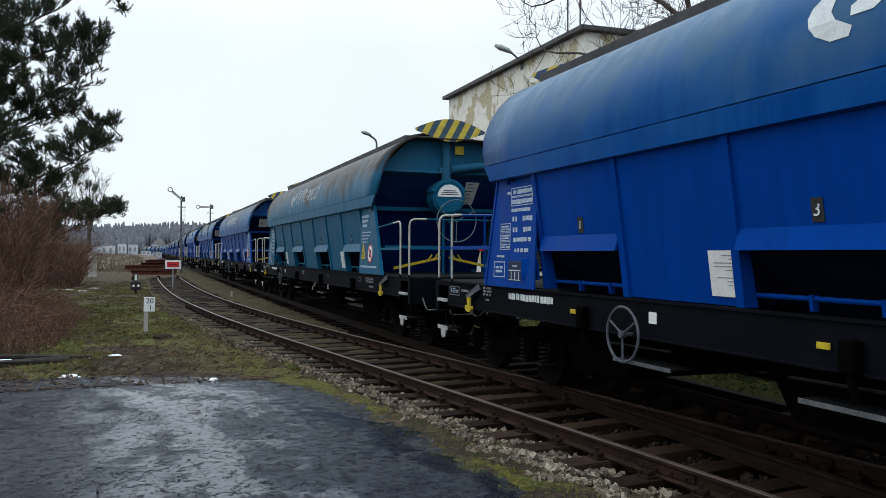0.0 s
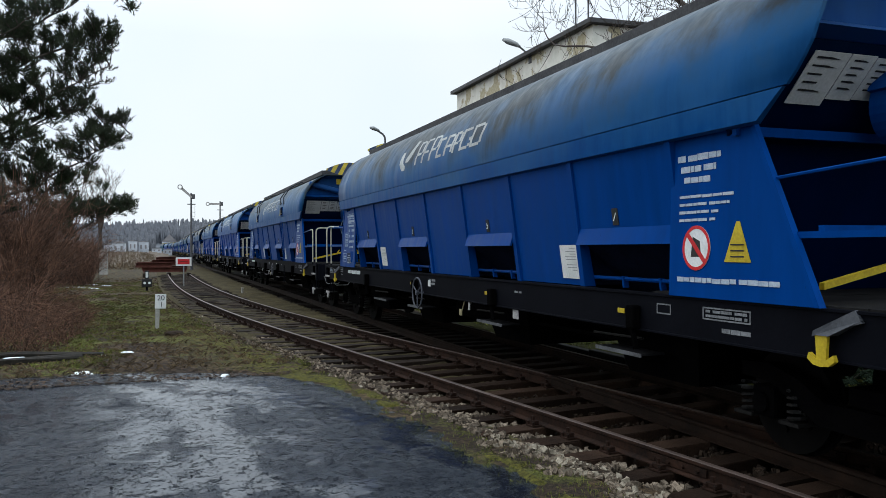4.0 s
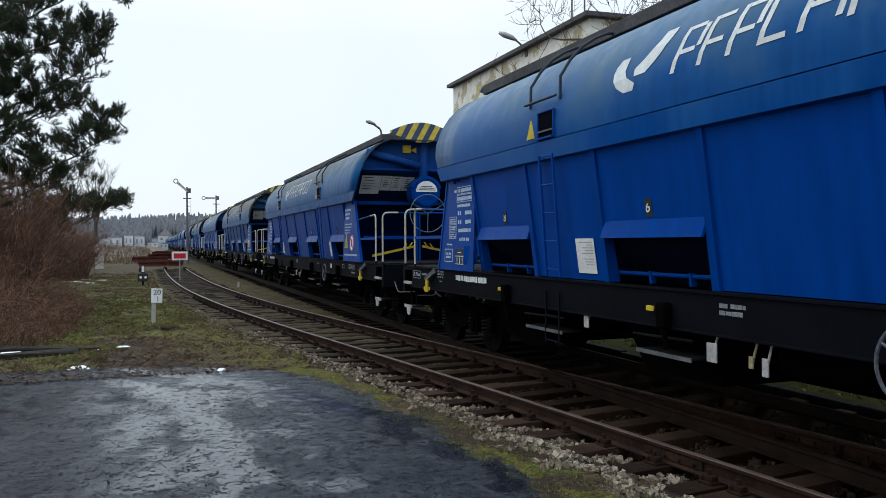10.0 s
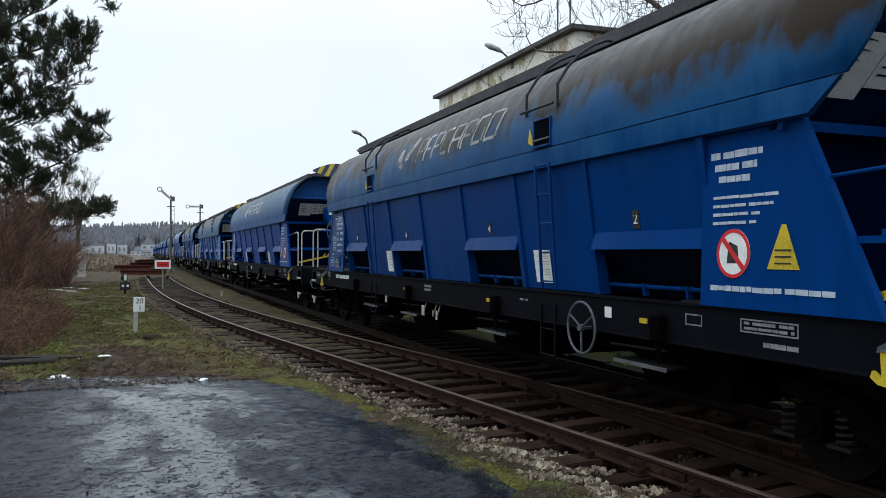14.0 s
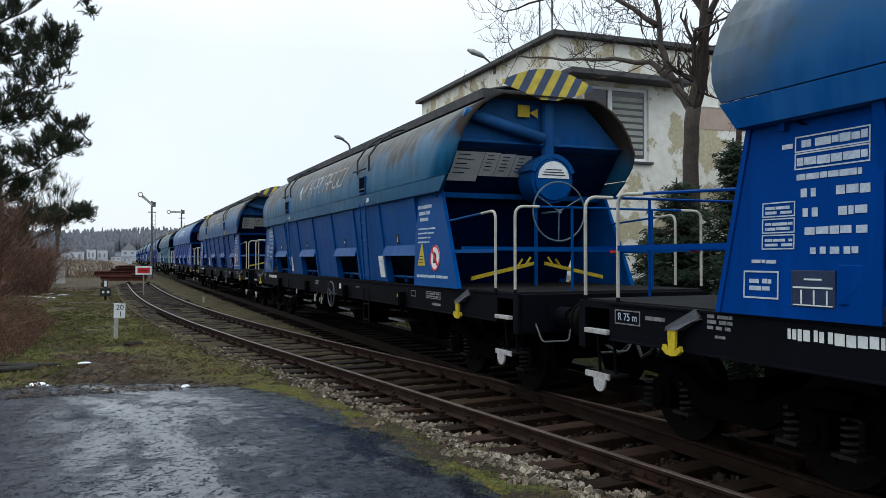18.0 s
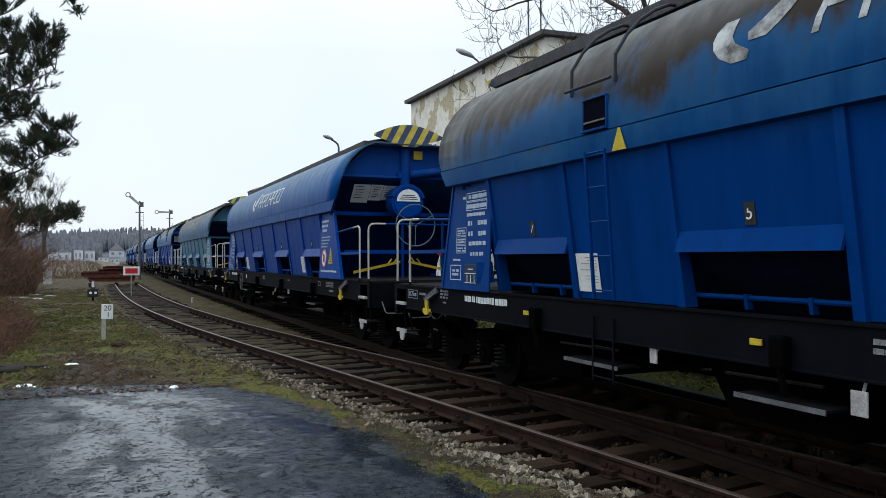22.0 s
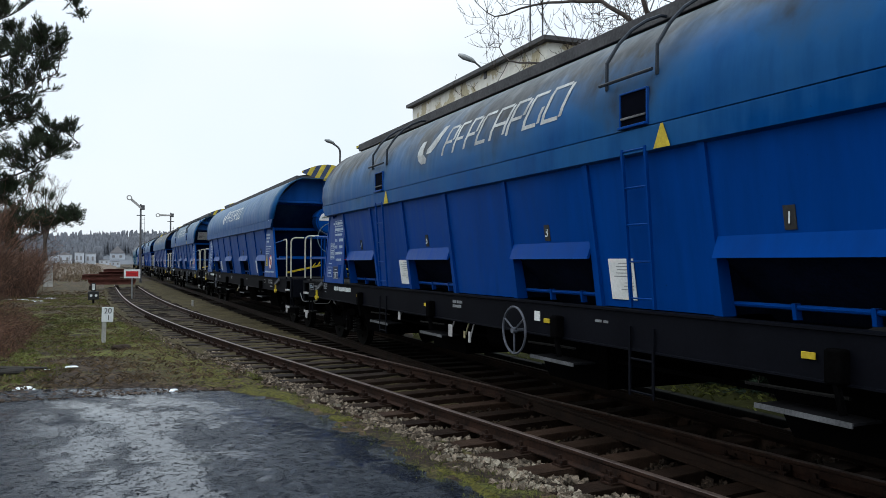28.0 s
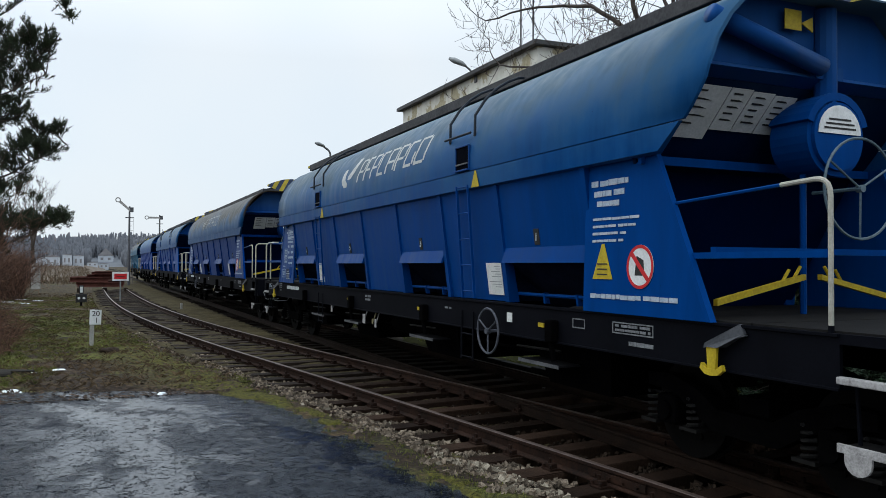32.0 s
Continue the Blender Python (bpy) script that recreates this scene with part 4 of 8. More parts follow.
def side_parts(root, full):
    for s in (-1, 1):
        # wall bays, four of them with a discharge door
        for i in range(7):
            u1, u0 = RIBS[i], RIBS[i + 1]
            door = i % 2 == 0
            z0 = 1.97 if door else 1.355
            bm = B()
            box(bm, min(s * 1.40, s * 1.37), max(s * 1.40, s * 1.37), -u1, -u0, z0, 2.80)
            part("wall_panel", bm, M["paint"], root)
            if door:
                bm = B()
                hexa(bm, [W(s * 1.375, u0 + 0.05, 2.01), W(s * 1.375, u1 - 0.05, 2.01), W(s * 1.405, u1 - 0.05, 2.01), W(s * 1.405, u0 + 0.05, 2.01)],
                     [W(s * 1.46, u0 + 0.05, 1.83), W(s * 1.46, u1 - 0.05, 1.83), W(s * 1.49, u1 - 0.05, 1.83), W(s * 1.49, u0 + 0.05, 1.83)])
                part("door_hood", bm, M["paint"], root)
                bm = B()
                hexa(bm, [W(s * 1.42, u0, 1.90), W(s * 1.42, u1, 1.90), W(s * 1.40, u1, 1.92), W(s * 1.40, u0, 1.92)],
                     [W(s * 0.7, u0, 1.30), W(s * 0.7, u1, 1.30), W(s * 0.68, u1, 1.33), W(s * 0.68, u0, 1.33)])
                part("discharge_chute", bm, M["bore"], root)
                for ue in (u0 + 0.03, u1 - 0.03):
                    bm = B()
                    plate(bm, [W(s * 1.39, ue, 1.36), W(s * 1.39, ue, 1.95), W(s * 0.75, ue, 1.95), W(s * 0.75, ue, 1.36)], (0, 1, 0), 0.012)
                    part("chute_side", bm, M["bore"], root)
                bm = B()
                tube(bm, [W(s * 1.29, u0 + 0.04, 1.455), W(s * 1.29, u1 - 0.04, 1.455)], 0.022, 8)
                for k in (0.36, 0.72):
                    u = u0 + (u1 - u0) * k
                    box(bm, min(s * 1.26, s * 1.32), max(s * 1.26, s * 1.32), -u - 0.018, -u + 0.018, 1.36, 1.485)
                part("door_shaft", bm, M["paint"], root)
        for u in RIBS:
            bm = B()
            hexa(bm, [W(s * 1.37, u - 0.045, 2.80), W(s * 1.37, u + 0.045, 2.80), W(s * 1.43, u + 0.045, 2.80), W(s * 1.43, u - 0.045, 2.80)],
                 [W(s * 1.30, u - 0.055, 1.35), W(s * 1.30, u + 0.055, 1.35), W(s * 1.44, u + 0.050, 1.35), W(s * 1.44, u - 0.050, 1.35)])
            part("side_rib", bm, M["paint"], root)
        # sloping end panels
        bm = B()
        plate(bm, [W(s * 1.455, RIBS[0], 2.80), W(s * 1.455, 7.30, 2.80), W(s * 1.50, LEG_A - 0.03, 1.35), W(s * 1.50, RIBS[0], 1.35)], (-s, 0, 0), 0.02)
        part("end_panel", bm, M["paint"], root)
        bm = B()
        plate(bm, [W(s * 1.455, RIBS[-1], 2.80), W(s * 1.455, -7.27, 2.80), W(s * 1.50, LEG_B + 0.03, 1.35), W(s * 1.50, RIBS[-1], 1.35)], (-s, 0, 0), 0.02)
        part("end_panel", bm, M["paint"], root)
        for top, foot in ((7.34, LEG_A), (-7.33, LEG_B)):
            bm = B()
            d = 0.05 if foot > 0 else -0.05
            hexa(bm, [W(s * 1.47, top, 2.81), W(s * 1.47, top - d, 2.81), W(s * 1.42, top - d, 2.81), W(s * 1.42, top, 2.81)],
                 [W(s * 1.515, foot, 1.35), W(s * 1.515, foot - d, 1.35), W(s * 1.45, foot - d, 1.35), W(s * 1.45, foot, 1.35)])
            part("corner_post", bm, M["paint"], root)
        # frame
        bm = B()
        chan = [(1.34, 0.97), (1.475, 0.97), (1.475, 0.985), (1.46, 0.99), (1.46, 1.325), (1.48, 1.33), (1.48, 1.35), (1.34, 1.35), (1.34, 1.335), (1.43, 1.325), (1.43, 0.99), (1.34, 0.985)]
        hexa(bm, [(s * x, -9.2, z) for x, z in chan], [(s * x, 9.2, z) for x, z in chan])
        part("sole_bar", bm, M["sole"], root, "black channel sole bar")
        for sign in (-1, 1):
            bm = B()
            ya, yb = sorted((-9.2 * sign, -9.76 * sign))
            box(bm, min(s * 1.42, s * 1.46), max(s * 1.42, s * 1.46), ya, yb, 1.28, 1.35)
            yc, yd = sorted((-9.64 * sign, -9.76 * sign))
            box(bm, min(s * 1.42, s * 1.46), max(s * 1.42, s * 1.46), yc, yd, 0.86, 1.28)
            part("step_surround", bm, M["sole"], root)
            # lifting hook under its bracket
            u = 8.10 if sign > 0 else -8.15
            bm = B()
            plate(bm, [W(s * 1.52, u - 0.055, 1.16), W(s * 1.52, u + 0.055, 1.16), W(s * 1.52, u + 0.042, 0.98), W(s * 1.52, u - 0.042, 0.98)], (s, 0, 0), 0.025)
            arc = [(-0.11, 1.03), (-0.125, 0.985), (-0.07, 0.945), (0.0, 0.935), (0.07, 0.945), (0.125, 0.985), (0.11, 1.03), (0.05, 0.99), (-0.05, 0.99)]
            plate(bm, [W(s * 1.515, u + du, z) for du, z in arc], (s, 0, 0), 0.035)
            part("lifting_hook", bm, M["yellow"], root, "yellow lifting hook")
            bm = B()
            hexa(bm, [W(s * 1.46, u - 0.07, 1.15), W(s * 1.56, u - 0.07, 1.15), W(s * 1.56, u - 0.06, 1.19), W(s * 1.46, u - 0.06, 1.22)],
                 [W(s * 1.46, u + 0.30, 1.27), W(s * 1.49, u + 0.30, 1.27), W(s * 1.49, u + 0.24, 1.355), W(s * 1.46, u + 0.24, 1.355)])
            hexa(bm, [W(s * 1.46, u - 0.06, 1.16), W(s * 1.555, u - 0.06, 1.16), W(s * 1.555, u + 0.07, 1.16), W(s * 1.46, u + 0.07, 1.16)],
                 [W(s * 1.46, u - 0.06, 1.18), W(s * 1.555, u - 0.06, 1.18), W(s * 1.49, u + 0.30, 1.29), W(s * 1.46, u + 0.30, 1.29)])
            part("hook_bracket", bm, M["bracket"], root, "worn grey bracket over the hook")


def wagon_core(full=True):
    root = new("hopper_wagon")
    sets = []
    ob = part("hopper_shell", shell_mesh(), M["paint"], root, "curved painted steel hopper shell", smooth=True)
    rim = 2 * 18
    for k, poly in enumerate(ob.data.polygons):
        if abs(poly.normal.y) > 0.35:
            poly.use_smooth = False
    for s in (-1, 1):
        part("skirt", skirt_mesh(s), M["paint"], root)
    # roof hatch with a dark rim
    bm = B()
    for x0, x1 in ((-0.80, -0.74), (0.74, 0.80)):
        box(bm, x0, x1, -7.35, 7.30, 4.18, 4.335, 0.01)
    for y0, y1 in ((-7.40, -7.34), (7.29, 7.35)):
        box(bm, -0.80, 0.80, y0, y1, 4.18, 4.335, 0.01)
    part("roof_coaming", bm, M["roof"], root, "dark raised rim of the roof hatch")
    bm = B()
    for k in range(8):
        a0, a1 = -0.76 + 0.19 * k, -0.76 + 0.19 * (k + 1)
        z0, z1 = (4.30 + 0.12 * math.cos(a / 0.76 * math.pi / 2) for a in (a0, a1))
        hexa(bm, [(a0, -7.36, z0), (a1, -7.36, z1), (a1, -7.36, z1 + 0.02), (a0, -7.36, z0 + 0.02)], [(a0, 7.32, z0), (a1, 7.32, z1), (a1, 7.32, z1 + 0.02), (a0, 7.32, z0 + 0.02)])
    part("roof_hatch", bm, M["roof"], root, "long dark roof hatch")
    for sign in (1, -1):
        part("end_sheet", end_sheet(sign, False), M["paint"], root)
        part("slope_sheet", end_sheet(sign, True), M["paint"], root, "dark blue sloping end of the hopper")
    side_parts(root, full)
    for sign in (1, -1):
        leg = 5.8
        n = 3
        for k in range(n):
            y0, y1 = sorted((-(leg + (9.70 - leg) * k / n) * sign, -(leg + (9.70 - leg) * (k + 1) / n - 0.012) * sign))
            bm = B()
            box(bm, -1.42, 1.42, y0, y1, 1.335, 1.365)
            part("deck_plate", bm, M["deck"], root, "worn grey end platform")
        bm = B()
        y0, y1 = sorted((-9.70 * sign, -9.78 * sign))
        box(bm, -1.40, 1.40, y0, y1, 0.86, 1.34, 0.01)
        part("headstock", bm, M["sole"], root)
        buffers(root, sign)
        handrails(root, sign)
        steps(root, sign)
        sets += bogie(root, 7.95 * sign, full)
        e = (7.72 if sign > 0 else 7.45) * sign
        # cross bars of the sunken end
        bm = B()
        f = (8.0 if sign > 0 else 7.55) * sign
        box(bm, -1.40, 1.40, min(-f, -f + 0.06), max(-f, -f + 0.06), 1.90, 1.955)
        part("cross_bar", bm, M["paint"], root)
        bm = B()
        box(bm, -1.50, 1.50, min(-e * 0.93, -e * 0.93 + 0.05), max(-e * 0.93, -e * 0.93 + 0.05), 2.72, 2.80)
        part("cross_bar", bm, M["paint"], root)
        # striped warning board
        ue = 8.04 * sign if sign > 0 else 7.6 * sign

        def edge(x):
            hi = 4.40 + 0.22 * math.cos(x / 0.78 * math.pi / 2)
            lo = 4.13 + 0.22 * (abs(x) / 0.78) ** 1.2 if abs(x) > 0.16 else 4.15
            return lo, hi
        xs = [-0.78 + 1.56 * k / 24 for k in range(25)]
        board = None
        bm = B()
        rim = [W(x, ue, edge(x)[1]) for x in xs] + [W(x, ue, edge(x)[0]) for x in reversed(xs)]
        plate(bm, rim, (0, sign, 0), 0.02)
        board = part("warning_board", bm, M["hazard"], root, "yellow and blue striped warning board")
        bm = B()
        tube(bm, [W(0, (e + 0.05 * sign), 4.15), W(0, e + 0.05 * sign, 3.2)], 0.10, 12)
        box(bm, -0.17, 0.17, min(-e, -e - 0.10 * sign), max(-e, -e - 0.10 * sign), 3.50, 3.62)
        part("drive_column", bm, M["paint"], root, smooth=False)
        bm = B()
        tube(bm, [W(0.04, e - 0.3 * sign, 2.98), W(0.04, e + 0.12 * sign, 2.98)], 0.36, 32)
        tube(bm, [W(0.04, e + 0.12 * sign, 2.98), W(0.04, e + 0.16 * sign, 2.98)], 0.31, 32)
        drum = part("gear_drum", bm, M["paint"], root, "round gear drum with a white half plate")
        bm = B()
        half = [(0.27 * math.cos(k * math.pi / 12), 0.26 * math.sin(k * math.pi / 12)) for k in range(13)]
        plate(bm, [W(0.04 + x, e + 0.165 * sign, 3.0 + z) for x, z in half], (0, -sign, 0), 0.006)
        part("half_plate", bm, M["white"], drum)
        if full:
            bm = B()
            for w_, z in ((0.28, 3.13), (0.36, 3.09), (0.40, 3.05)):
                box(bm, 0.04 - w_ / 2, 0.04 + w_ / 2, min(-(e + 0.172 * sign), -(e + 0.175 * sign)), max(-(e + 0.172 * sign), -(e + 0.175 * sign)), z - 0.008, z + 0.008)
            part("plate_lines", bm, M["ink"], drum)["kind"] = "stuff"
            bm = B()
            box(bm, 0.02, 0.30, min(-(e + 0.33 * sign), -e), max(-(e + 0.33 * sign), -e), 3.28, 3.31)
        bm = B()
        arc = [(0.40 * math.cos(0.3 + k * 2.5 / 12), 0.40 * math.sin(0.3 + k * 2.5 / 12)) for k in range(13)]
        arc2 = [(x * 0.82, z * 0.82) for x, z in reversed(arc)]
        plate(bm, [W(0.04 + x, e - 0.3 * sign, 2.98 + z) for x, z in arc + arc2], (0, -sign, 0), 0.45)
        part("drum_guard", bm, M["paint"], root)
        handwheel("end_handwheel", root, W(0.10, e - (-0.42) * sign, 2.48), False, 0.44, M["wheel_rim"], 0.013)
        bm = B()
        tube(bm, [W(0.0, e - 0.1 * sign, 2.65), W(0.0, e - 0.1 * sign, 1.36)], 0.03, 8)
        part("drive_shaft", bm, M["paint"], root)
        for s in (-1, 1):
            bm = B()
            hexa(bm, [W(s * 1.14, e - 0.03 * sign, 1.46), W(s * 1.14, e + 0.02 * sign, 1.46), W(s * 1.14, e + 0.02 * sign, 1.515), W(s * 1.14, e - 0.03 * sign, 1.515)],
                 [W(s * 0.10, e - 0.03 * sign, 1.68), W(s * 0.10, e + 0.02 * sign, 1.68), W(s * 0.10, e + 0.02 * sign, 1.73), W(s * 0.10, e - 0.03 * sign, 1.73)])
            for k, (du, dz) in enumerate(((0.12, 0.13), (0.20, 0.10))):
                tube(bm, [W(s * (0.25 + 0.14 * k), e, 1.67 - 0.03 * k), W(s * (0.25 + 0.14 * k - 0.10), e, 1.67 + dz)], 0.016, 6)
            part("brake_lever", bm, M["yellow"], root, "yellow operating lever")
    # running gear between the bogies
    bm = B()
    box(bm, -0.35, 0.35, -9.7, 9.7, 0.98, 1.25)
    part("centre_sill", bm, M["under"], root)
    for u in (5.45, 1.75, -1.85, -5.4):
        bm = B()
        hexa(bm, [W(-1.25, u - 0.9, 1.3), W(1.25, u - 0.9, 1.3), W(1.25, u + 0.9, 1.3), W(-1.25, u + 0.9, 1.3)],
             [W(-1.0, u - 0.6, 0.42), W(1.0, u - 0.6, 0.42), W(1.0, u + 0.6, 0.42), W(-1.0, u + 0.6, 0.42)])
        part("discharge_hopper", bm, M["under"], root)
    for s in (-1, 1):
        for u in (5.42, 1.88, -1.70, -5.22):
            bm = B()
            box(bm, min(s * 1.485, s * 1.47), max(s * 1.485, s * 1.47), -u - 0.06, -u + 0.06, 1.12, 1.17, 0.004)
            part("yellow_reflector", bm, M["yellow"], root)
            bm = B()
            v = u + 0.26
            box(bm, min(s * 1.46, s * 1.56), max(s * 1.46, s * 1.56), -v - 0.07, -v + 0.07, 0.98, 1.22, 0.02)
            tube(bm, [W(s * 1.52, v, 1.0), W(s * 1.50, v + 0.04, 0.78)], 0.03, 6)
            part("door_lock", bm, M["under"], root)
        if full:
            for u, l in ((5.35, 0.85), (1.97, 0.9), (-1.5, 0.85), (-3.92, 0.95)):
                bm = B()
                box(bm, min(s * 1.20, s * 1.475), max(s * 1.20, s * 1.475), -u - l / 2, -u + l / 2, 0.715, 0.735)
                board = part("foot_board", bm, M["worn_step"], root, "worn grey foot board")
                # pale strip that paints the sky's reflection along the board's edge
                bm = B()
                box(bm, min(s * 1.475, s * 1.487), max(s * 1.475, s * 1.487), -u - l / 2, -u + l / 2, 0.700, 0.738)
                part("board_edge", bm, M["step_edge"], board)
                bm = B()
                tube(bm, [W(s * 1.40, u - l * 0.7, 0.86), W(s * 1.40, u + l * 0.4, 0.88)], 0.014, 6)
                part("pull_rod", bm, M["spring"], root)
    if full:
        bm = B()
        tube(bm, [W(-0.85, -0.5, 0.78), W(-0.85, 1.0, 0.78)], 0.19, 18)
        part("air_tank", bm, M["under"], root)
        bm = B()
        tube(bm, [W(-0.7, -6.6, 0.82), W(-0.7, 6.6, 0.82)], 0.02, 6)
        tube(bm, [W(-0.9, -6.2, 0.72), W(-0.95, 6.2, 0.74)], 0.024, 6)
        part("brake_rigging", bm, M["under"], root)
    return root, sets


def hazard_paint():
    m = bpy.data.materials.new("warning_stripes")
    m.use_nodes = True
    nt = m.node_tree
    p = nt.nodes["Principled BSDF"]
    tc = nt.nodes.new("ShaderNodeTexCoord")
    sep = nt.nodes.new("ShaderNodeSeparateXYZ")
    nt.links.new(tc.outputs["Object"], sep.inputs[0])
    add = nt.nodes.new("ShaderNodeMath")
    add.operation = "MULTIPLY_ADD"
    add.inputs[1].default_value = -0.55
    nt.links.new(sep.outputs["Z"], add.inputs[0])
    nt.links.new(sep.outputs["X"], add.inputs[2])
    wrap = nt.nodes.new("ShaderNodeMath")
    wrap.operation = "PINGPONG"
    wrap.inputs[1].default_value = 0.14
    nt.links.new(add.outputs[0], wrap.inputs[0])
    step = nt.nodes.new("ShaderNodeMapRange")
    step.inputs["From Min"].default_value, step.inputs["From Max"].default_value = 0.066, 0.074
    nt.links.new(wrap.outputs[0], step.inputs["Value"])
    noise_n = lin(nt.nodes.new("ShaderNodeTexNoise"), Scale=7.0, Detail=5.0)
    nt.links.new(tc.outputs["Object"], noise_n.inputs["Vector"])
    info = nt.nodes.new("ShaderNodeObjectInfo")
    mix = nt.nodes.new("ShaderNodeMixRGB")
    mix.inputs["Color2"].default_value = (0.52, 0.40, 0.035, 1)
    nt.links.new(step.outputs[0], mix.inputs["Fac"])
    slate = nt.nodes.new("ShaderNodeMixRGB")
    slate.inputs["Fac"].default_value = 0.65
    slate.inputs["Color2"].default_value = (0.030, 0.045, 0.060, 1)
    nt.links.new(info.outputs["Color"], slate.inputs["Color1"])
    nt.links.new(slate.outputs["Color"], mix.inputs["Color1"])
    hsv = nt.nodes.new("ShaderNodeHueSaturation")
    mr = nt.nodes.new("ShaderNodeMapRange")
    mr.inputs["From Min"].default_value, mr.inputs["From Max"].default_value = 0.3, 0.7
    mr.inputs["To Min"].default_value, mr.inputs["To Max"].default_value = 0.7, 1.1
    nt.links.new(noise_n.outputs["Fac"], mr.inputs["Value"])
    nt.links.new(mr.outputs[0], hsv.inputs["Value"])
    nt.links.new(mix.outputs["Color"], hsv.inputs["Color"])
    nt.links.new(hsv.outputs["Color"], p.inputs["Base Color"])
    p.inputs["Roughness"].default_value = 0.5
    return m


M["hazard"] = hazard_paint()
M["roof"] = surface("sooty_roof", (0.016, 0.017, 0.020), (0.070, 0.070, 0.074), 0.7, 0, 3, 25, 0.2)
M["wheel_rim"] = surface("hand_wheel_paint", (0.05, 0.085, 0.11), (0.12, 0.17, 0.20), 0.5, 0.2, 8, 40, 0.05)


def ladder_kit(root):
    """What the older wagons have besides: ladders, roof hoops and lamp recesses."""
    for uc in (3.56, -3.68):
        bm = B()
        for u in (uc - 0.17, uc + 0.17):
            box(bm, -1.55, -1.52, -u - 0.014, -u + 0.014, 1.37, 2.84)
        for k in range(5):
            z = 1.46 + k * 0.34
            tube(bm, [W(-1.535, uc - 0.17, z), W(-1.535, uc + 0.17, z)], 0.010, 6)
        part("ladder", bm, M["paint"], root, "narrow painted side ladder")
        bm = B()
        for u in (uc - 0.17, uc + 0.17):
            box(bm, -1.49, -1.475, -u - 0.014, -u + 0.014, 0.56, 1.20)
        for z in (0.60, 0.90):
            tube(bm, [W(-1.48, uc - 0.17, z), W(-1.48, uc + 0.17, z)], 0.012, 6)
        part("ladder_foot", bm, M["sole"], root, "black foot steps under the ladder")
        bm = B()
        # no hollow is cut: a near-black face on the shell gives the recess's shade
        box(bm, -1.561, -1.50, -uc - 0.19, -uc + 0.19, 3.05, 3.35)
        rec = part("lamp_recess", bm, M["void"], root, "near-black face for the shade inside a shell recess")
        bm = B()
        box(bm, -1.60, -1.545, -uc - 0.205, -uc + 0.205, 3.028, 3.052, 0.004)
        box(bm, -1.578, -1.545, -uc - 0.205, -uc + 0.205, 3.35, 3.368, 0.004)
        for du in (-0.198, 0.198):
            box(bm, -1.574, -1.545, -uc + du - 0.008, -uc + du + 0.008, 3.052, 3.35)
        part("recess_frame", bm, M["paint"], rec)
        bm = B()
        box(bm, -1.580, -1.565, -uc - 0.18, -uc + 0.18, 3.115, 3.135, 0.003)
        part("recess_lip", bm, M["step_edge"], rec)
        for du in (-0.48, 0.28):
            bm = B()
            line = []
            for w, z in SHELL[5:]:
                line.append(W(-(w + 0.075), uc + du, z + 0.07))
            line[0] = W(-1.56, uc + du, 3.40)
            tube(bm, [W(-1.52, uc + du, 3.46)] + line[1:], 0.018, 6)
            part("roof_hoop", bm, M["hoop"], root, "bent tube climbing hoop")
        bm = B()
        tube(bm, [W(-1.59, uc - 0.50, 3.50), W(-1.59, uc + 0.30, 3.50)], 0.016, 6)
        part("hoop_rung", bm, M["hoop"], root)


# near-black, as the shade within the lamp recess
M["void"] = surface("recess_shade", (0.0010, 0.0014, 0.0030), (0.003, 0.004, 0.009), 0.9, 0, 4, 30, 0.1, spec=0.02)
M["paint_dark"] = surface("ladder_steel", (0.006, 0.012, 0.035), (0.015, 0.030, 0.075), 0.6, 0, 5, 30, 0.05)
M["brake_paint"] = surface("brake_wheel_paint", (0.030, 0.034, 0.044), (0.095, 0.101, 0.120), 0.5, 0, 8, 40, 0.05)
M["hoop"] = surface("hoop_steel", (0.004, 0.007, 0.012), (0.016, 0.024, 0.036), 0.6, 0.0, 5, 30, 0.05)


def on_shell(u, q, off=0.006):
    """A point on the camera's side of the shell, q metres of girth above the seam at z = 3.0."""
    pts = [(w, z) for w, z in SHELL[3:]]
    rest = q
    for (w0, z0), (w1, z1) in zip(pts, pts[1:]):
        l = math.hypot(w1 - w0, z1 - z0)
        if rest <= l:
            k = rest / l
            nx, nz = (z1 - z0) / l, -(w1 - w0) / l
            return W(-(w0 + (w1 - w0) * k + nx * off), u, z0 + (z1 - z0) * k + nz * off)
        rest -= l
    return W(-1.0, u, 4.14)


def shell_patch(bm, poly_rows):
    """A thin painted patch on the shell: rows of (q, left u, right u)."""
    prev = None
    for q, ua, ub in poly_rows:
        row = [bm.verts.new(on_shell(ua, q)), bm.verts.new(on_shell(ub, q))]
        if prev:
            bm.faces.new((prev[0], prev[1], row[1], row[0]))
        prev = row


def stroke(bm, u0, q0, u1, q1, t):
    """A slanting stroke of thickness t along u."""
    n = max(1, int(abs(q1 - q0) / 0.09))
    if abs(q1 - q0) < 0.02:
        shell_patch(bm, [(q0 - t / 2, u0, u1), (q0 + t / 2, u0, u1)])
    else:
        shell_patch(bm, [(q0 + (q1 - q0) * k / n, u0 + (u1 - u0) * k / n - t / 2, u0 + (u1 - u0) * k / n + t / 2) for k in range(n + 1)])


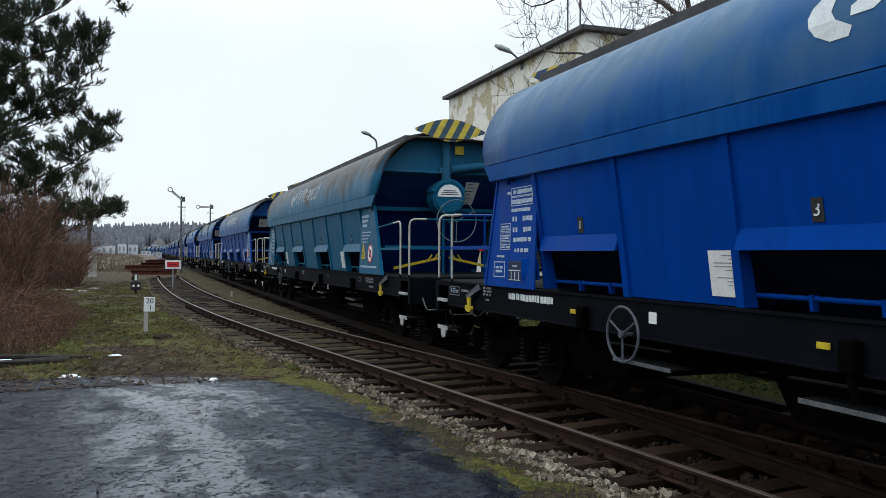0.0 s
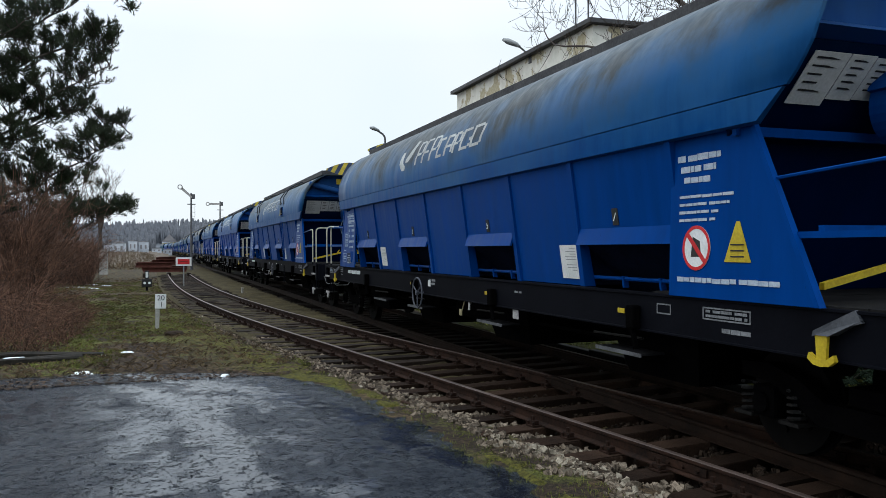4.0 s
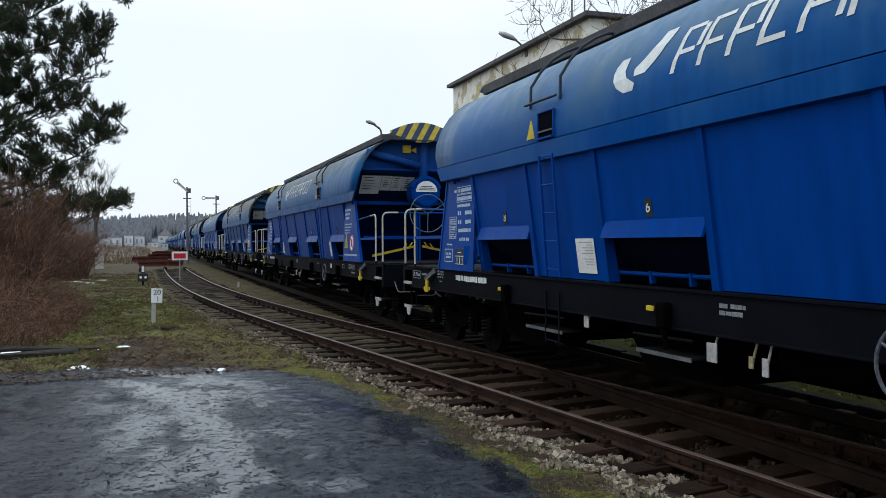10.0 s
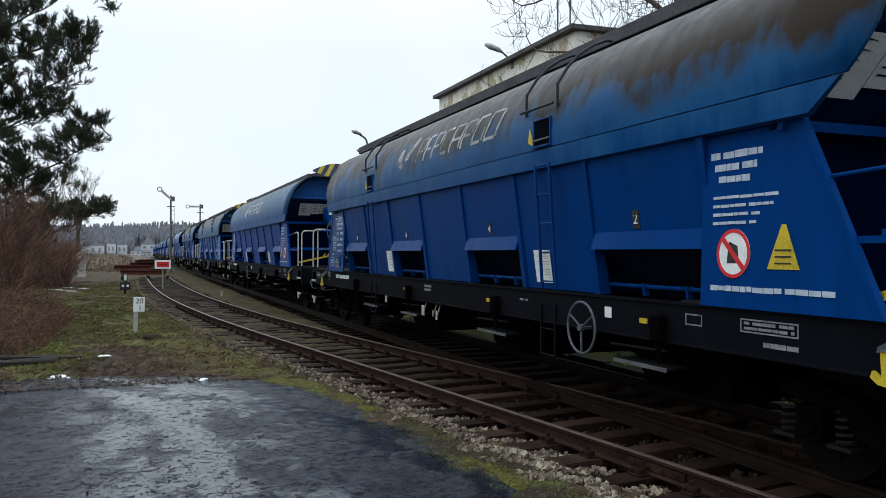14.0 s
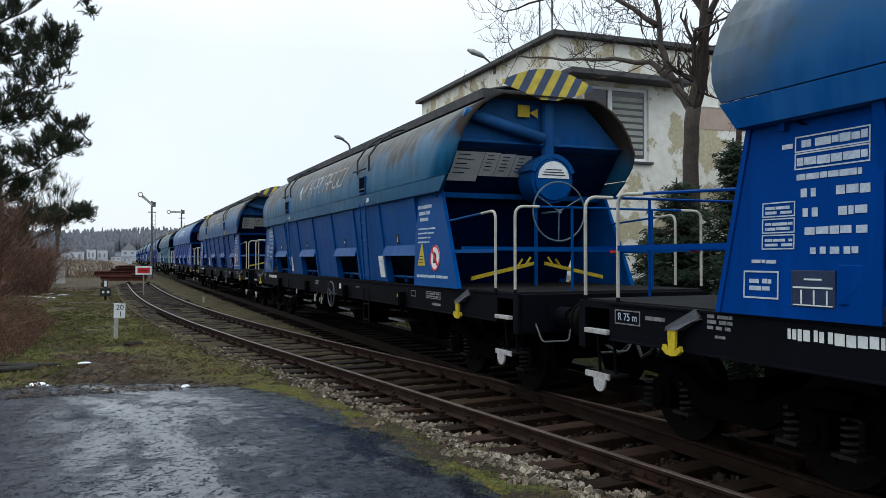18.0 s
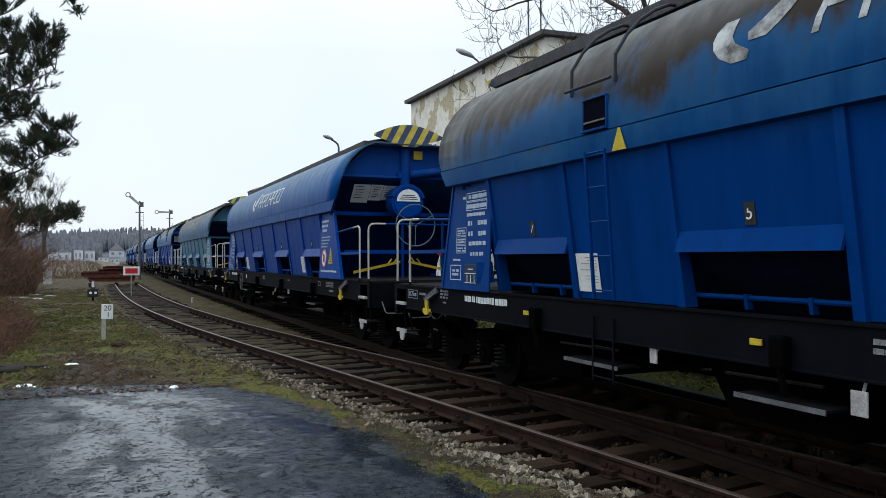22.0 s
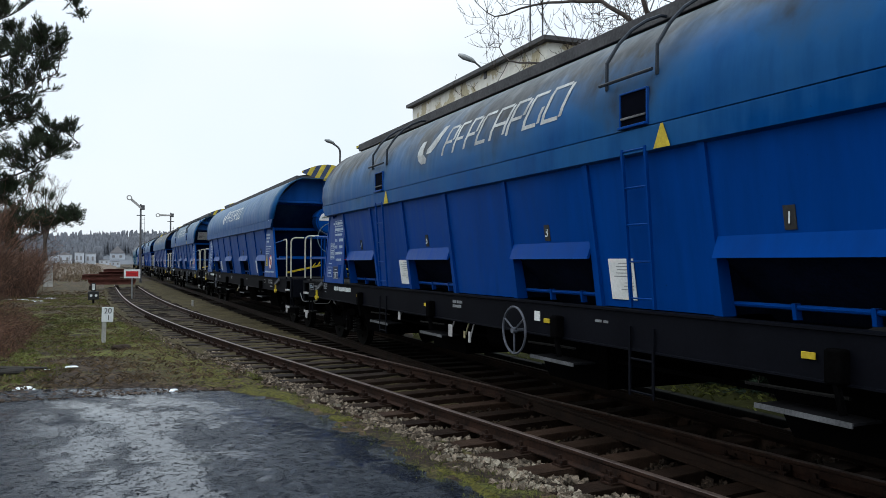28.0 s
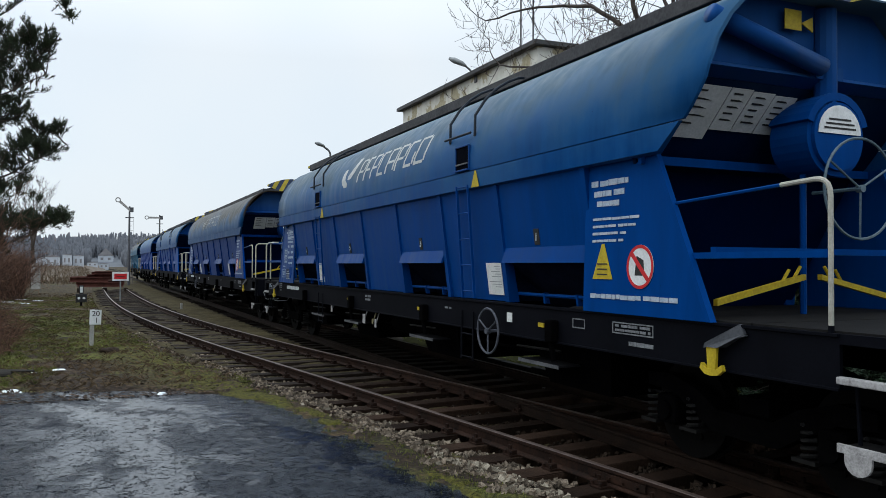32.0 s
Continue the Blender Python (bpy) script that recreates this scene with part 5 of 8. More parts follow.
def lettering(root, style, u):
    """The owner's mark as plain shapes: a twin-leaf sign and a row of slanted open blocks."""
    q0, h = 0.30, 0.44
    bm = B()
    shell_patch(bm, [(q0 - 0.04 + q, u + a, u + b) for q, a, b in ((0.0, 0.24, 0.40), (0.07, 0.10, 0.42), (0.15, 0.03, 0.27), (0.23, 0.0, 0.21), (0.31, 0.02, 0.22), (0.38, 0.10, 0.24))])
    part("leaf", bm, M["shell_mark"], root, "faded white leaf sign")
    bm = B()
    shell_patch(bm, [(q0 - 0.04 + q, u + a, u + b) for q, a, b in ((0.14, 0.40, 0.58), (0.22, 0.38, 0.68), (0.30, 0.50, 0.76), (0.38, 0.60, 0.82), (0.46, 0.67, 0.87), (0.56, 0.72, 0.90))])
    part("leaf", bm, M["shell_mark"], root, "faded white leaf sign")
    widths = [0.36, 0.36, 0.36, 0.40, 0.44, 0.40, 0.42, 0.46] if style == "caps" else [0.36, 0.38, 0.36, 0.36, 0.38, 0.30, 0.42, 0.44]
    x = u + 1.02
    lean = 0.26
    t = 0.062 if style == "caps" else 0.085
    k = (3.28 if style == "caps" else 3.16) / sum(widths)
    for i, w in enumerate(widths):
        w *= k
        hh = h if style == "caps" or i < 3 else h * 0.78
        face = w - 0.10

        def U(du, q):
            return x + du + lean * (q - q0)
        # an open slanted block for each character
        bm = B()
        stroke(bm, U(0, q0), q0, U(0, q0 + hh), q0 + hh, t)
        stroke(bm, U(t / 2, q0 + hh), q0 + hh - 0.024, U(face - 0.04, q0 + hh), q0 + hh - 0.024, 0.046)
        if i in (3, 6, 7):
            stroke(bm, U(t / 2, q0), q0 + 0.024, U(face - 0.04, q0), q0 + 0.024, 0.046)
        if i in (0, 1, 2, 4, 5):
            stroke(bm, U(t / 2, q0 + hh * 0.42), q0 + hh * 0.42, U(face - 0.04, q0 + hh * 0.42), q0 + hh * 0.42, 0.046)
        if i in (4, 7):
            stroke(bm, U(face, q0), q0 + 0.03, U(face, q0 + hh), q0 + hh - 0.03, t)
        elif i in (0, 2, 5):
            stroke(bm, U(face, q0 + hh * 0.45), q0 + hh * 0.45, U(face, q0 + hh), q0 + hh - 0.03, t)
        elif i == 6:
            stroke(bm, U(face, q0 + 0.03), q0 + 0.03, U(face, q0 + hh * 0.5), q0 + hh * 0.5, t)
        x += w
        part("mark_block", bm, M["shell_mark"], root)


def bars(bm, a, u0, u1, z0, z1, rows, seed, a_top=None, thick=0.003, wide=1.0):
    """Rows of short bars in place of small writing on the side, between u0 and u1."""
    rng = random.Random(seed)
    dz = (z1 - z0) / rows
    for r in range(rows):
        z = z1 - dz * (r + 0.5)
        u = u0
        while u < u1 - 0.03:
            l = min(rng.uniform(0.05, 0.15) * wide, u1 - u)
            k = 0 if a_top is None else (z - 1.35) / 1.41
            x = a + ((a_top - a) * k if a_top is not None else 0)
            box(bm, x - thick, x, -u - l, -u, z - dz * rng.uniform(0.26, 0.34), z + dz * rng.uniform(0.26, 0.34))
            u += l + (0.008 / wide if rng.random() < 0.8 else 0.035)


def side_marks(root, style, digits, rng, wheel_u, wheel_r, swap, plate_u, flag):
    def pa(z):
        return -(1.50 + (1.455 - 1.50) * (z - 1.35) / 1.41) - 0.004
    # door numbers on small dark plates
    for i, d in enumerate(reversed(digits)):
        u = DIGITS[i]
        bm = B()
        box(bm, -1.408, -1.400, -u - 0.055, -u + 0.055, 2.035, 2.215)
        pl = part("number_plate", bm, M["ink"], root, "small dark plate with a door number")
        cu = bpy.data.curves.new("digit", "FONT")
        cu.body, cu.size, cu.extrude = d, 0.15, 0.002
        cu.align_x, cu.align_y = "CENTER", "CENTER"
        tmp = new("digit", cu)
        me = bpy.data.meshes.new_from_object(tmp.evaluated_get(bpy.context.evaluated_depsgraph_get()))
        bpy.data.objects.remove(tmp)
        me.materials.append(M["logo"])
        o = new("digit", me)
        o.parent = pl
        o.matrix_basis = Matrix(((0, 0, -1, -1.412), (-1, 0, 0, -u), (0, 1, 0, 2.125), (0, 0, 0, 1)))
    # notices
    for u, w_ in ((plate_u[0], 0.40), (plate_u[1], 0.40)):
        a = -1.408
        bm = B()
        box(bm, a - 0.006, a, -u - w_ / 2, -u + w_ / 2, 1.43, 1.83)
        sheet = part("notice", bm, M["paper"], root, "white paper notice")
        bm = B()
        for k in range(9):
            l = rng.uniform(0.10, 0.32)
            if k != 5:
                box(bm, a - 0.0085, a - 0.0065, -u - 0.17, -u - 0.17 + l, 1.79 - k * 0.032 - 0.008, 1.79 - k * 0.032)
        part("small_print", bm, M["grey"], sheet)["kind"] = "stuff"
    # sloping panel at the platform end: writing, a round sign and a triangle
    bm = B()
    for k, z in enumerate((2.60, 2.50, 2.40)):
        bars(bm, pa(z), 6.36 + 0.05 * k, 6.95 - 0.06 * k, z - 0.045, z + 0.045, 1, 5 + k)
    for k, z in enumerate((2.25, 2.18, 2.11, 2.04)):
        bars(bm, pa(z), 6.40, 7.15 - 0.08 * k, z - 0.02, z + 0.02, 1, 15 + k)
    bars(bm, pa(1.50), 6.39, 7.66, 1.47, 1.54, 1, 44)
    part("stencil_writing", bm, M["stencil"], root, "worn white stencilled writing")["kind"] = "stuff"
    us, ut = (6.65, 7.18) if not swap else (7.15, 6.58)
    z = 1.79
    bm = B()
    ring = [(0.19 * math.cos(k * math.tau / 28), 0.20 * math.sin(k * math.tau / 28)) for k in range(28)]
    plate(bm, [W(pa(z + b), us + a_, z + b) for a_, b in ring], (-1, 0, 0), 0.004)
    sign_ob = part("round_sign", bm, M["white"], root, "white round sign with a red rim and bar")
    bm = B()
    n = 28
    for k in range(n):
        q = [ring[k], ring[(k + 1) % n]]
        pts = [W(pa(z + b), us + a_, z + b) for a_, b in q] + [W(pa(z + b * 0.85), us + a_ * 0.85, z + b * 0.85) for a_, b in reversed(q)]
        plate(bm, [(x - 0.0045, y, zz) for x, y, zz in pts], (-1, 0, 0), 0.002)
    s2 = [(-0.13, 0.10), (-0.10, 0.13), (0.13, -0.10), (0.10, -0.13)]
    plate(bm, [(W(pa(z + b), us + a_, z + b)[0] - 0.0045, -(us + a_), z + b) for a_, b in s2], (-1, 0, 0), 0.003)
    part("red_rim", bm, M["red"], sign_ob)
    bm = B()
    fig = [(-0.05, 0.10), (0.05, 0.06), (0.07, -0.08), (-0.07, -0.08)]
    plate(bm, [(W(pa(z + b), us + a_, z + b)[0] - 0.0043, -(us + a_), z + b) for a_, b in fig], (-1, 0, 0), 0.001)
    part("sign_figure", bm, M["ink"], sign_ob)
    bm = B()
    tri = [(-0.16, -0.12), (0.16, -0.12), (0.02, 0.22), (-0.02, 0.22)]
    plate(bm, [W(pa(z + b), ut + a_, z + b) for a_, b in tri], (-1, 0, 0), 0.004)
    tr = part("warning_triangle", bm, M["yellow"], root, "yellow warning triangle")
    bm = B()
    for k in range(3):
        box(bm, pa(1.7) - 0.007, pa(1.7) - 0.0042, -ut - 0.08, -ut + 0.08, 1.71 + 0.05 * k, 1.722 + 0.05 * k)
    part("triangle_lines", bm, M["ink"], tr)
    # the panel at the other end: number grid and data as bars
    def outline(bm, u0, u1, z0, z1, t=0.010):
        for lo, hi, b0, b1 in ((u0, u1, z0, z0 + t), (u0, u1, z1 - t, z1), (u0, u0 + t, z0 + t, z1 - t), (u1 - t, u1, z0 + t, z1 - t)):
            plate(bm, [W(pa(b0), lo, b0), W(pa(b0), hi, b0), W(pa(b1), hi, b1), W(pa(b1), lo, b1)], (-1, 0, 0), 0.003)
    bm = B()
    bars(bm, pa(2.60), -6.98, -6.88, 2.57, 2.63, 1, 70)
    bars(bm, pa(2.60), -6.80, -6.26, 2.56, 2.65, 1, 71)
    bars(bm, pa(2.47), -6.84, -6.26, 2.43, 2.52, 1, 72)
    bars(bm, pa(2.37), -6.84, -6.30, 2.33, 2.40, 1, 73)
    for k, (z, u0, u1, h_) in enumerate(((2.25, -6.80, -6.67, 0.05), (2.25, -6.50, -6.22, 0.05), (2.11, -6.78, -6.65, 0.05), (2.11, -6.48, -6.22, 0.05), (1.98, -6.76, -6.22, 0.045), (1.84, -6.71, -6.32, 0.04), (1.76, -7.26, -6.98, 0.022))):
        bars(bm, pa(z), u0, u1, z - h_, z + h_, 1, 80 + k, wide=0.7)
    for k in range(3):
        bars(bm, pa(1.9 + 0.12 * k), -7.13, -6.87, 1.865 + 0.12 * k, 1.935 + 0.12 * k, 2, 90 + k)
    bars(bm, pa(1.6), -7.28, -7.06, 1.53, 1.64, 2, 9)
    part("stencil_writing", bm, M["stencil"], root, "worn white stencilled data")["kind"] = "stuff"
    bm = B()
    outline(bm, -6.86, -6.24, 2.42, 2.54)
    outline(bm, -6.86, -6.24, 2.545, 2.66)
    for k in range(3):
        outline(bm, -7.16, -6.85, 1.85 + 0.12 * k, 1.96 + 0.12 * k, 0.009)
    outline(bm, -7.34, -6.99, 1.48, 1.69, 0.013)
    part("data_frame", bm, M["stencil"], root)
    bm = B()
    box(bm, -1.503, -1.478, 6.49, 6.87, 1.44, 1.70, 0.005)
    holder = part("label_holder", bm, M["paint_dark"], root, "dark label holder")
    bm = B()
    for k in range(3):
        box(bm, -1.508, -1.5035, 6.55 + 0.11 * k, 6.562 + 0.11 * k, 1.46, 1.56)
    box(bm, -1.508, -1.5035, 6.51, 6.85, 1.572, 1.584)
    box(bm, -1.508, -1.5035, 6.51, 6.85, 1.45, 1.458)
    box(bm, -1.508, -1.5035, 6.60, 6.75, 1.63, 1.642)
    part("holder_frame", bm, M["logo"], holder)
    bm = B()
    box(bm, -1.52, -1.478, 6.17, 6.46, 1.47, 1.74, 0.008)
    part("label_box", bm, M["paint"], root, "painted label box")
    # sole bar writing
    bm = B()
    bars(bm, -1.462, -6.94, -5.72, 1.165, 1.30, 1, 31, wide=0.55)
    part("frame_writing", bm, M["logo"], root)["kind"] = "stuff"
    bm = B()
    bars(bm, -1.462, -7.79, -7.50, 1.19, 1.33, 3, 36)
    bars(bm, -1.462, -7.70, -7.58, 1.12, 1.16, 1, 37)
    bars(bm, -1.462, -8.62, -8.34, 1.20, 1.26, 1, 38)
    bars(bm, -1.462, 6.74, 7.26, 1.175, 1.255, 2, 32)
    bars(bm, -1.462, 6.95, 7.30, 1.05, 1.11, 1, 33)
    bars(bm, -1.462, -0.72, -0.40, 1.15, 1.27, 2, 34)
    bars(bm, -1.462, 2.80, 3.05, 1.19, 1.23, 1, 35)
    for u0, u1, z0, z1 in ((6.70, 7.30, 1.16, 1.27), (6.02, 6.24, 1.16, 1.26), (-9.10, -8.70, 1.145, 1.285)):
        for lo, hi, b0, b1 in ((u0, u1, z0, z0 + 0.012), (u0, u1, z1 - 0.012, z1), (u0, u0 + 0.012, z0 + 0.012, z1 - 0.012), (u1 - 0.012, u1, z0 + 0.012, z1 - 0.012)):
            box(bm, -1.466, -1.462, -hi, -lo, b0, b1)
    writing = part("plate_writing", bm, M["plate_grey"], root)
    writing["kind"] = "stuff"
    cu = bpy.data.curves.new("radius_mark", "FONT")
    cu.body, cu.size, cu.extrude, cu.align_x, cu.align_y = "R 75 m", 0.105, 0.002, "CENTER", "CENTER"
    tmp = new("radius_mark", cu)
    me = bpy.data.meshes.new_from_object(tmp.evaluated_get(bpy.context.evaluated_depsgraph_get()))
    bpy.data.objects.remove(tmp)
    me.materials.append(M["stencil"])
    o = new("radius_mark", me)
    o.parent = root
    o.matrix_basis = Matrix(((0, 0, -1, -1.464), (-1, 0, 0, 8.90), (0, 1, 0, 1.215), (0, 0, 0, 1)))
    handwheel("brake_wheel", root, W(-1.58, wheel_u, 1.0), True, wheel_r, M["brake_paint"], 0.0145)
    bm = B()
    box(bm, -1.47, -1.462, -wheel_u - 0.40, -wheel_u - 0.28, 1.13, 1.24)
    part("brake_label", bm, M["paper"], root)
    if style == "ladder":
        for uc in (3.56, -3.68):
            bm = B()
            if flag == "side":
                pts = [on_shell(uc - 0.41 + du, q) for du, q in ((-0.11, 0.05), (0.11, 0.05), (0.014, 0.28), (-0.014, 0.28))]
            elif flag == "torn":
                pts = [on_shell(uc - 0.30 + du, q) for du, q in ((-0.06, 0.10), (0.06, 0.05), (0.05, 0.16), (-0.03, 0.27))]
            elif flag == "scrap":
                pts = [W(-1.582, uc + 0.42 + du, z) for du, z in ((-0.08, 2.84), (0.08, 2.86), (0.06, 2.92), (-0.05, 2.93))]
            else:
                pts = [W(-1.582, uc + 0.42 + du, z) for du, z in ((-0.11, 2.79), (0.11, 2.79), (0.014, 3.00), (-0.014, 3.00))]
            plate(bm, pts, (-1, 0, 0), 0.004)
            part("roof_triangle", bm, M["paper"] if flag == "scrap" else M["yellow"], root)
    # plates and valve handles that hang under the frame
    if style == "ladder":
        spots = ((-0.84, 0.82, 0.13, 0.17, "plate_dirty"), (-0.20, 0.78, 0.07, 0.15, "plate_dirty"), (-0.36, 0.80, 0.05, 0.10, "brass"), (-2.95, 0.90, 0.10, 0.14, "plate_dirty"))
    else:
        spots = ((2.80, 0.94, 0.17, 0.20, "plate_dirty"), (1.12, 0.93, 0.06, 0.18, "plate_dirty"), (0.76, 0.78, 0.11, 0.10, "brass"))
    for u, z, w_, h_, stuff_name in spots:
        bm = B()
        box(bm, -1.452, -1.436, -u - w_ / 2, -u + w_ / 2, z - h_ / 2, z + h_ / 2, 0.006)
        tube(bm, [W(-1.43, u, z), W(-1.36, u, 1.02)], 0.012, 5)
        part("brake_plate", bm, M[stuff_name], root)


M["brass"] = surface("dull_yellow_metal", (0.12, 0.10, 0.05), (0.34, 0.30, 0.17), 0.6, 0, 12, 50, 0.05)


def end_marks(root, style, seed):
    rng = random.Random(seed)
    e = 7.72
    # papers on the sloping sheet
    if style == "ladder":
        quads = [(-1.34, -0.86, 2.98, 3.38), (-0.85, -0.60, 3.06, 3.38), (-0.59, -0.33, 3.06, 3.37), (-0.32, -0.05, 3.06, 3.36)]
    else:
        quads = [(0.55, 0.85, 2.9, 3.35)] if seed in (1, 11, 13) else [(-1.08, -0.70, 3.0, 3.36), (-0.69, -0.42, 3.05, 3.36), (-0.41, -0.10, 3.06, 3.35)]

    def slope(z):
        return e - 0.06 - (3.44 - z) * (1.09 / 1.14) + 0.02
    for x0, x1, z0, z1 in quads:
        bm = B()
        plate(bm, [W(x0, slope(z0), z0), W(x1, slope(z0), z0), W(x1, slope(z1), z1), W(x0, slope(z1), z1)], (0, -1, -1), 0.006)
        sh = part("end_paper", bm, M["paper"], root, "grey paper sheet")
        bm = B()
        for k in range(5):
            z = z1 - 0.05 - k * (z1 - z0) / 6.5
            plate(bm, [W(x0 + 0.05, slope(z) + 0.012, z), W(x0 + 0.05 + (x1 - x0) * rng.uniform(0.35, 0.7), slope(z) + 0.012, z), W(x0 + 0.05 + (x1 - x0) * 0.4, slope(z + 0.012) + 0.012, z + 0.012), W(x0 + 0.05, slope(z + 0.012) + 0.012, z + 0.012)], (0, -1, -1), 0.002)
        part("paper_text", bm, M["ink"], sh)["kind"] = "stuff"
    bm = B()
    x = -0.40 if style == "ladder" else 0.20
    plate(bm, [W(x, e + 0.06, 3.92), W(x + 0.20, e + 0.06, 3.92), W(x + 0.20, e + 0.06, 4.10), W(x, e + 0.06, 4.10)], (0, -1, 0), 0.01)
    if style == "ladder":
        plate(bm, [W(x + 0.20, e + 0.06, 3.99), W(x + 0.34, e + 0.06, 3.92), W(x + 0.34, e + 0.06, 4.06)], (0, -1, 0), 0.01)
    part("yellow_flag", bm, M["yellow"], root, "small yellow marker plate")
    bm = B()
    if style == "ladder":
        tube(bm, [W(-1.30, e + 0.12, 3.92), W(0.0, e + 0.12, 3.60)], 0.085, 14)
    else:
        tube(bm, [W(0.10, e + 0.12, 3.58), W(1.15, e + 0.12, 3.74)], 0.085, 14)
    part("drive_cylinder", bm, M["paint"], root, "painted drive cylinder", smooth=True)


# colour, soot, kind, owner mark, door digits, brake wheel's place, round sign and triangle swapped, label
BRIGHT, BLUE, DEEP, TEAL, PALE, SEA = (0.0001, 0.0385, 0.228), (0.0001, 0.0375, 0.196), (0.0002, 0.031, 0.156), (0.008, 0.084, 0.165), (0.042, 0.128, 0.195), (0.0004, 0.050, 0.200)
TRAIN = [
    (BRIGHT, 0.45, "plain", "caps", "1357", -4.08, False, "bright blue hopper wagon with a smooth shell"),
    (TEAL, 0.95, "plain", "round", "1357", -4.22, True, "faded teal hopper wagon with an old white mark"),
    (BLUE, 0.75, "plain", "round", "1357", -1.05, False, "blue hopper wagon with a grey faded shell"),
    (BLUE, 0.72, "ladder", "caps", "7531", 1.2, False, "blue hopper wagon with ladders and roof hoops"),
    (BRIGHT, 0.45, "ladder", "caps", "8642", 1.21, False, "clean bright blue hopper wagon with ladders"),
    (BLUE, 0.72, "ladder", "caps", "8642", 4.35, True, "blue hopper wagon with ladders and soot stains"),
    (DEEP, 1.5, "ladder", "caps", "8642", 4.46, False, "dark dirty blue hopper wagon with ladders"),
    (BLUE, 0.7, "plain", "caps", "1357", -1.09, True, "blue hopper wagon with a grey weathered top"),
    (SEA, 1.05, "ladder", "caps", "8642", 1.24, True, "sea blue hopper wagon with ladders and soot"),
    (DEEP, 1.6, "ladder", "caps", "7531", 4.45, False, "deep blue hopper wagon with a brown dirty roof"),
    (BRIGHT, 0.4, "plain", "caps", "1357", -4.05, False, "clean bright blue hopper wagon with a smooth shell"),
    (PALE, 1.1, "plain", "round", "1357", -4.13, True, "pale weathered teal hopper wagon"),
    (BLUE, 0.8, "ladder", "caps", "7531", 1.31, False, "blue hopper wagon with ladders and a dusty top"),
    (BLUE, 0.4, "plain", "caps", "1357", -4.15, True, "blue hopper wagon with a clean smooth shell"),
    (BLUE, 0.6, "ladder", "caps", "7531", 4.34, True, "blue hopper wagon with ladders"),
    (DEEP, 1.0, "plain", "caps", "1357", -4.0, False, "dirty dark blue hopper wagon"),
    (BLUE, 0.6, "ladder", "caps", "8642", 2.0, False, "blue hopper wagon with ladders"),
]


# where the owner's mark begins, the two notices, and where the small triangles sit
MARKS = [
    (-1.82, -2.87, 3.10, "side"), (-2.40, -4.22, 4.10, "side"), (-2.30, -4.05, 4.10, "side"), (-1.95, -3.01, 3.06, "side"), (-2.28, -3.12, 4.09, "side"),
    (-2.50, -4.15, 4.23, "side"), (-1.98, -2.96, 3.19, "torn"), (-2.26, -3.06, 3.11, "side"), (-2.24, -4.06, 4.18, "scrap"), (-2.10, -4.13, 4.30, "low"),
    (-2.10, -4.12, 4.10, "side"), (-1.98, -4.11, 4.17, "side"), (-1.95, -2.97, 3.09, "low"), (-2.48, -4.20, 4.20, "side"), (-2.04, -4.15, 4.08, "low"), (-2.10, -4.10, 4.10, "side"),
]
# navy inner paint, taken darker to hold the shade of the sunken ends
NAVY_SHADED = (0.0002, 0.0058, 0.034)


def tint(root, colour, soot, shell=None, inner=None):
    for o in root.children_recursive:
        kind = o.name.split(".")[0]
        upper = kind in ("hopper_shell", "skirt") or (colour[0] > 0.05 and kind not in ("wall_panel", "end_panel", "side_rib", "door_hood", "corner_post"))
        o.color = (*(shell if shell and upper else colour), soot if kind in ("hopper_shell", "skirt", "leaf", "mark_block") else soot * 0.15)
        # unless given its own inner colour, the slope carries the recess shade in its paint
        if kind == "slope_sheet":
            o.color = (*(inner or NAVY_SHADED), 0.1)


def lean_walls(root, done):
    """The side walls between the outer ribs lean in towards the sole bar, with all that sits on them."""
    for o in root.children_recursive:
        if o.matrix_basis != Matrix.Identity(4):
            p = o.matrix_basis.translation
            if o.parent.matrix_basis == Matrix.Identity(4) or o.parent is root:
                if 1.37 < p.z < 2.83 and 1.3 < abs(p.x) < 1.52 and -6.2 < -p.y < 6.32:
                    p = p.copy()
                    p.x += math.copysign(WALL_LEAN, p.x) * (p.z - 2.1)
                    o.matrix_basis.translation = p
            continue
        me = o.data
        if me is None or me.name in done or o.name.split(".")[0] in ("end_panel", "corner_post"):
            continue
        done.add(me.name)
        if o.name.split(".")[0] == "ladder":
            for v in me.vertices:
                v.co.x -= WALL_LEAN * 0.5 * (v.co.z - 2.1) - 0.02
            continue
        for v in me.vertices:
            c = v.co
            if 1.345 < c.z < 2.83 and 1.2 < abs(c.x) < 1.56 and -6.2 < -c.y < 6.32:
                c.x += math.copysign(WALL_LEAN, c.x) * (c.z - 2.1)


WALL_LEAN = 0.14


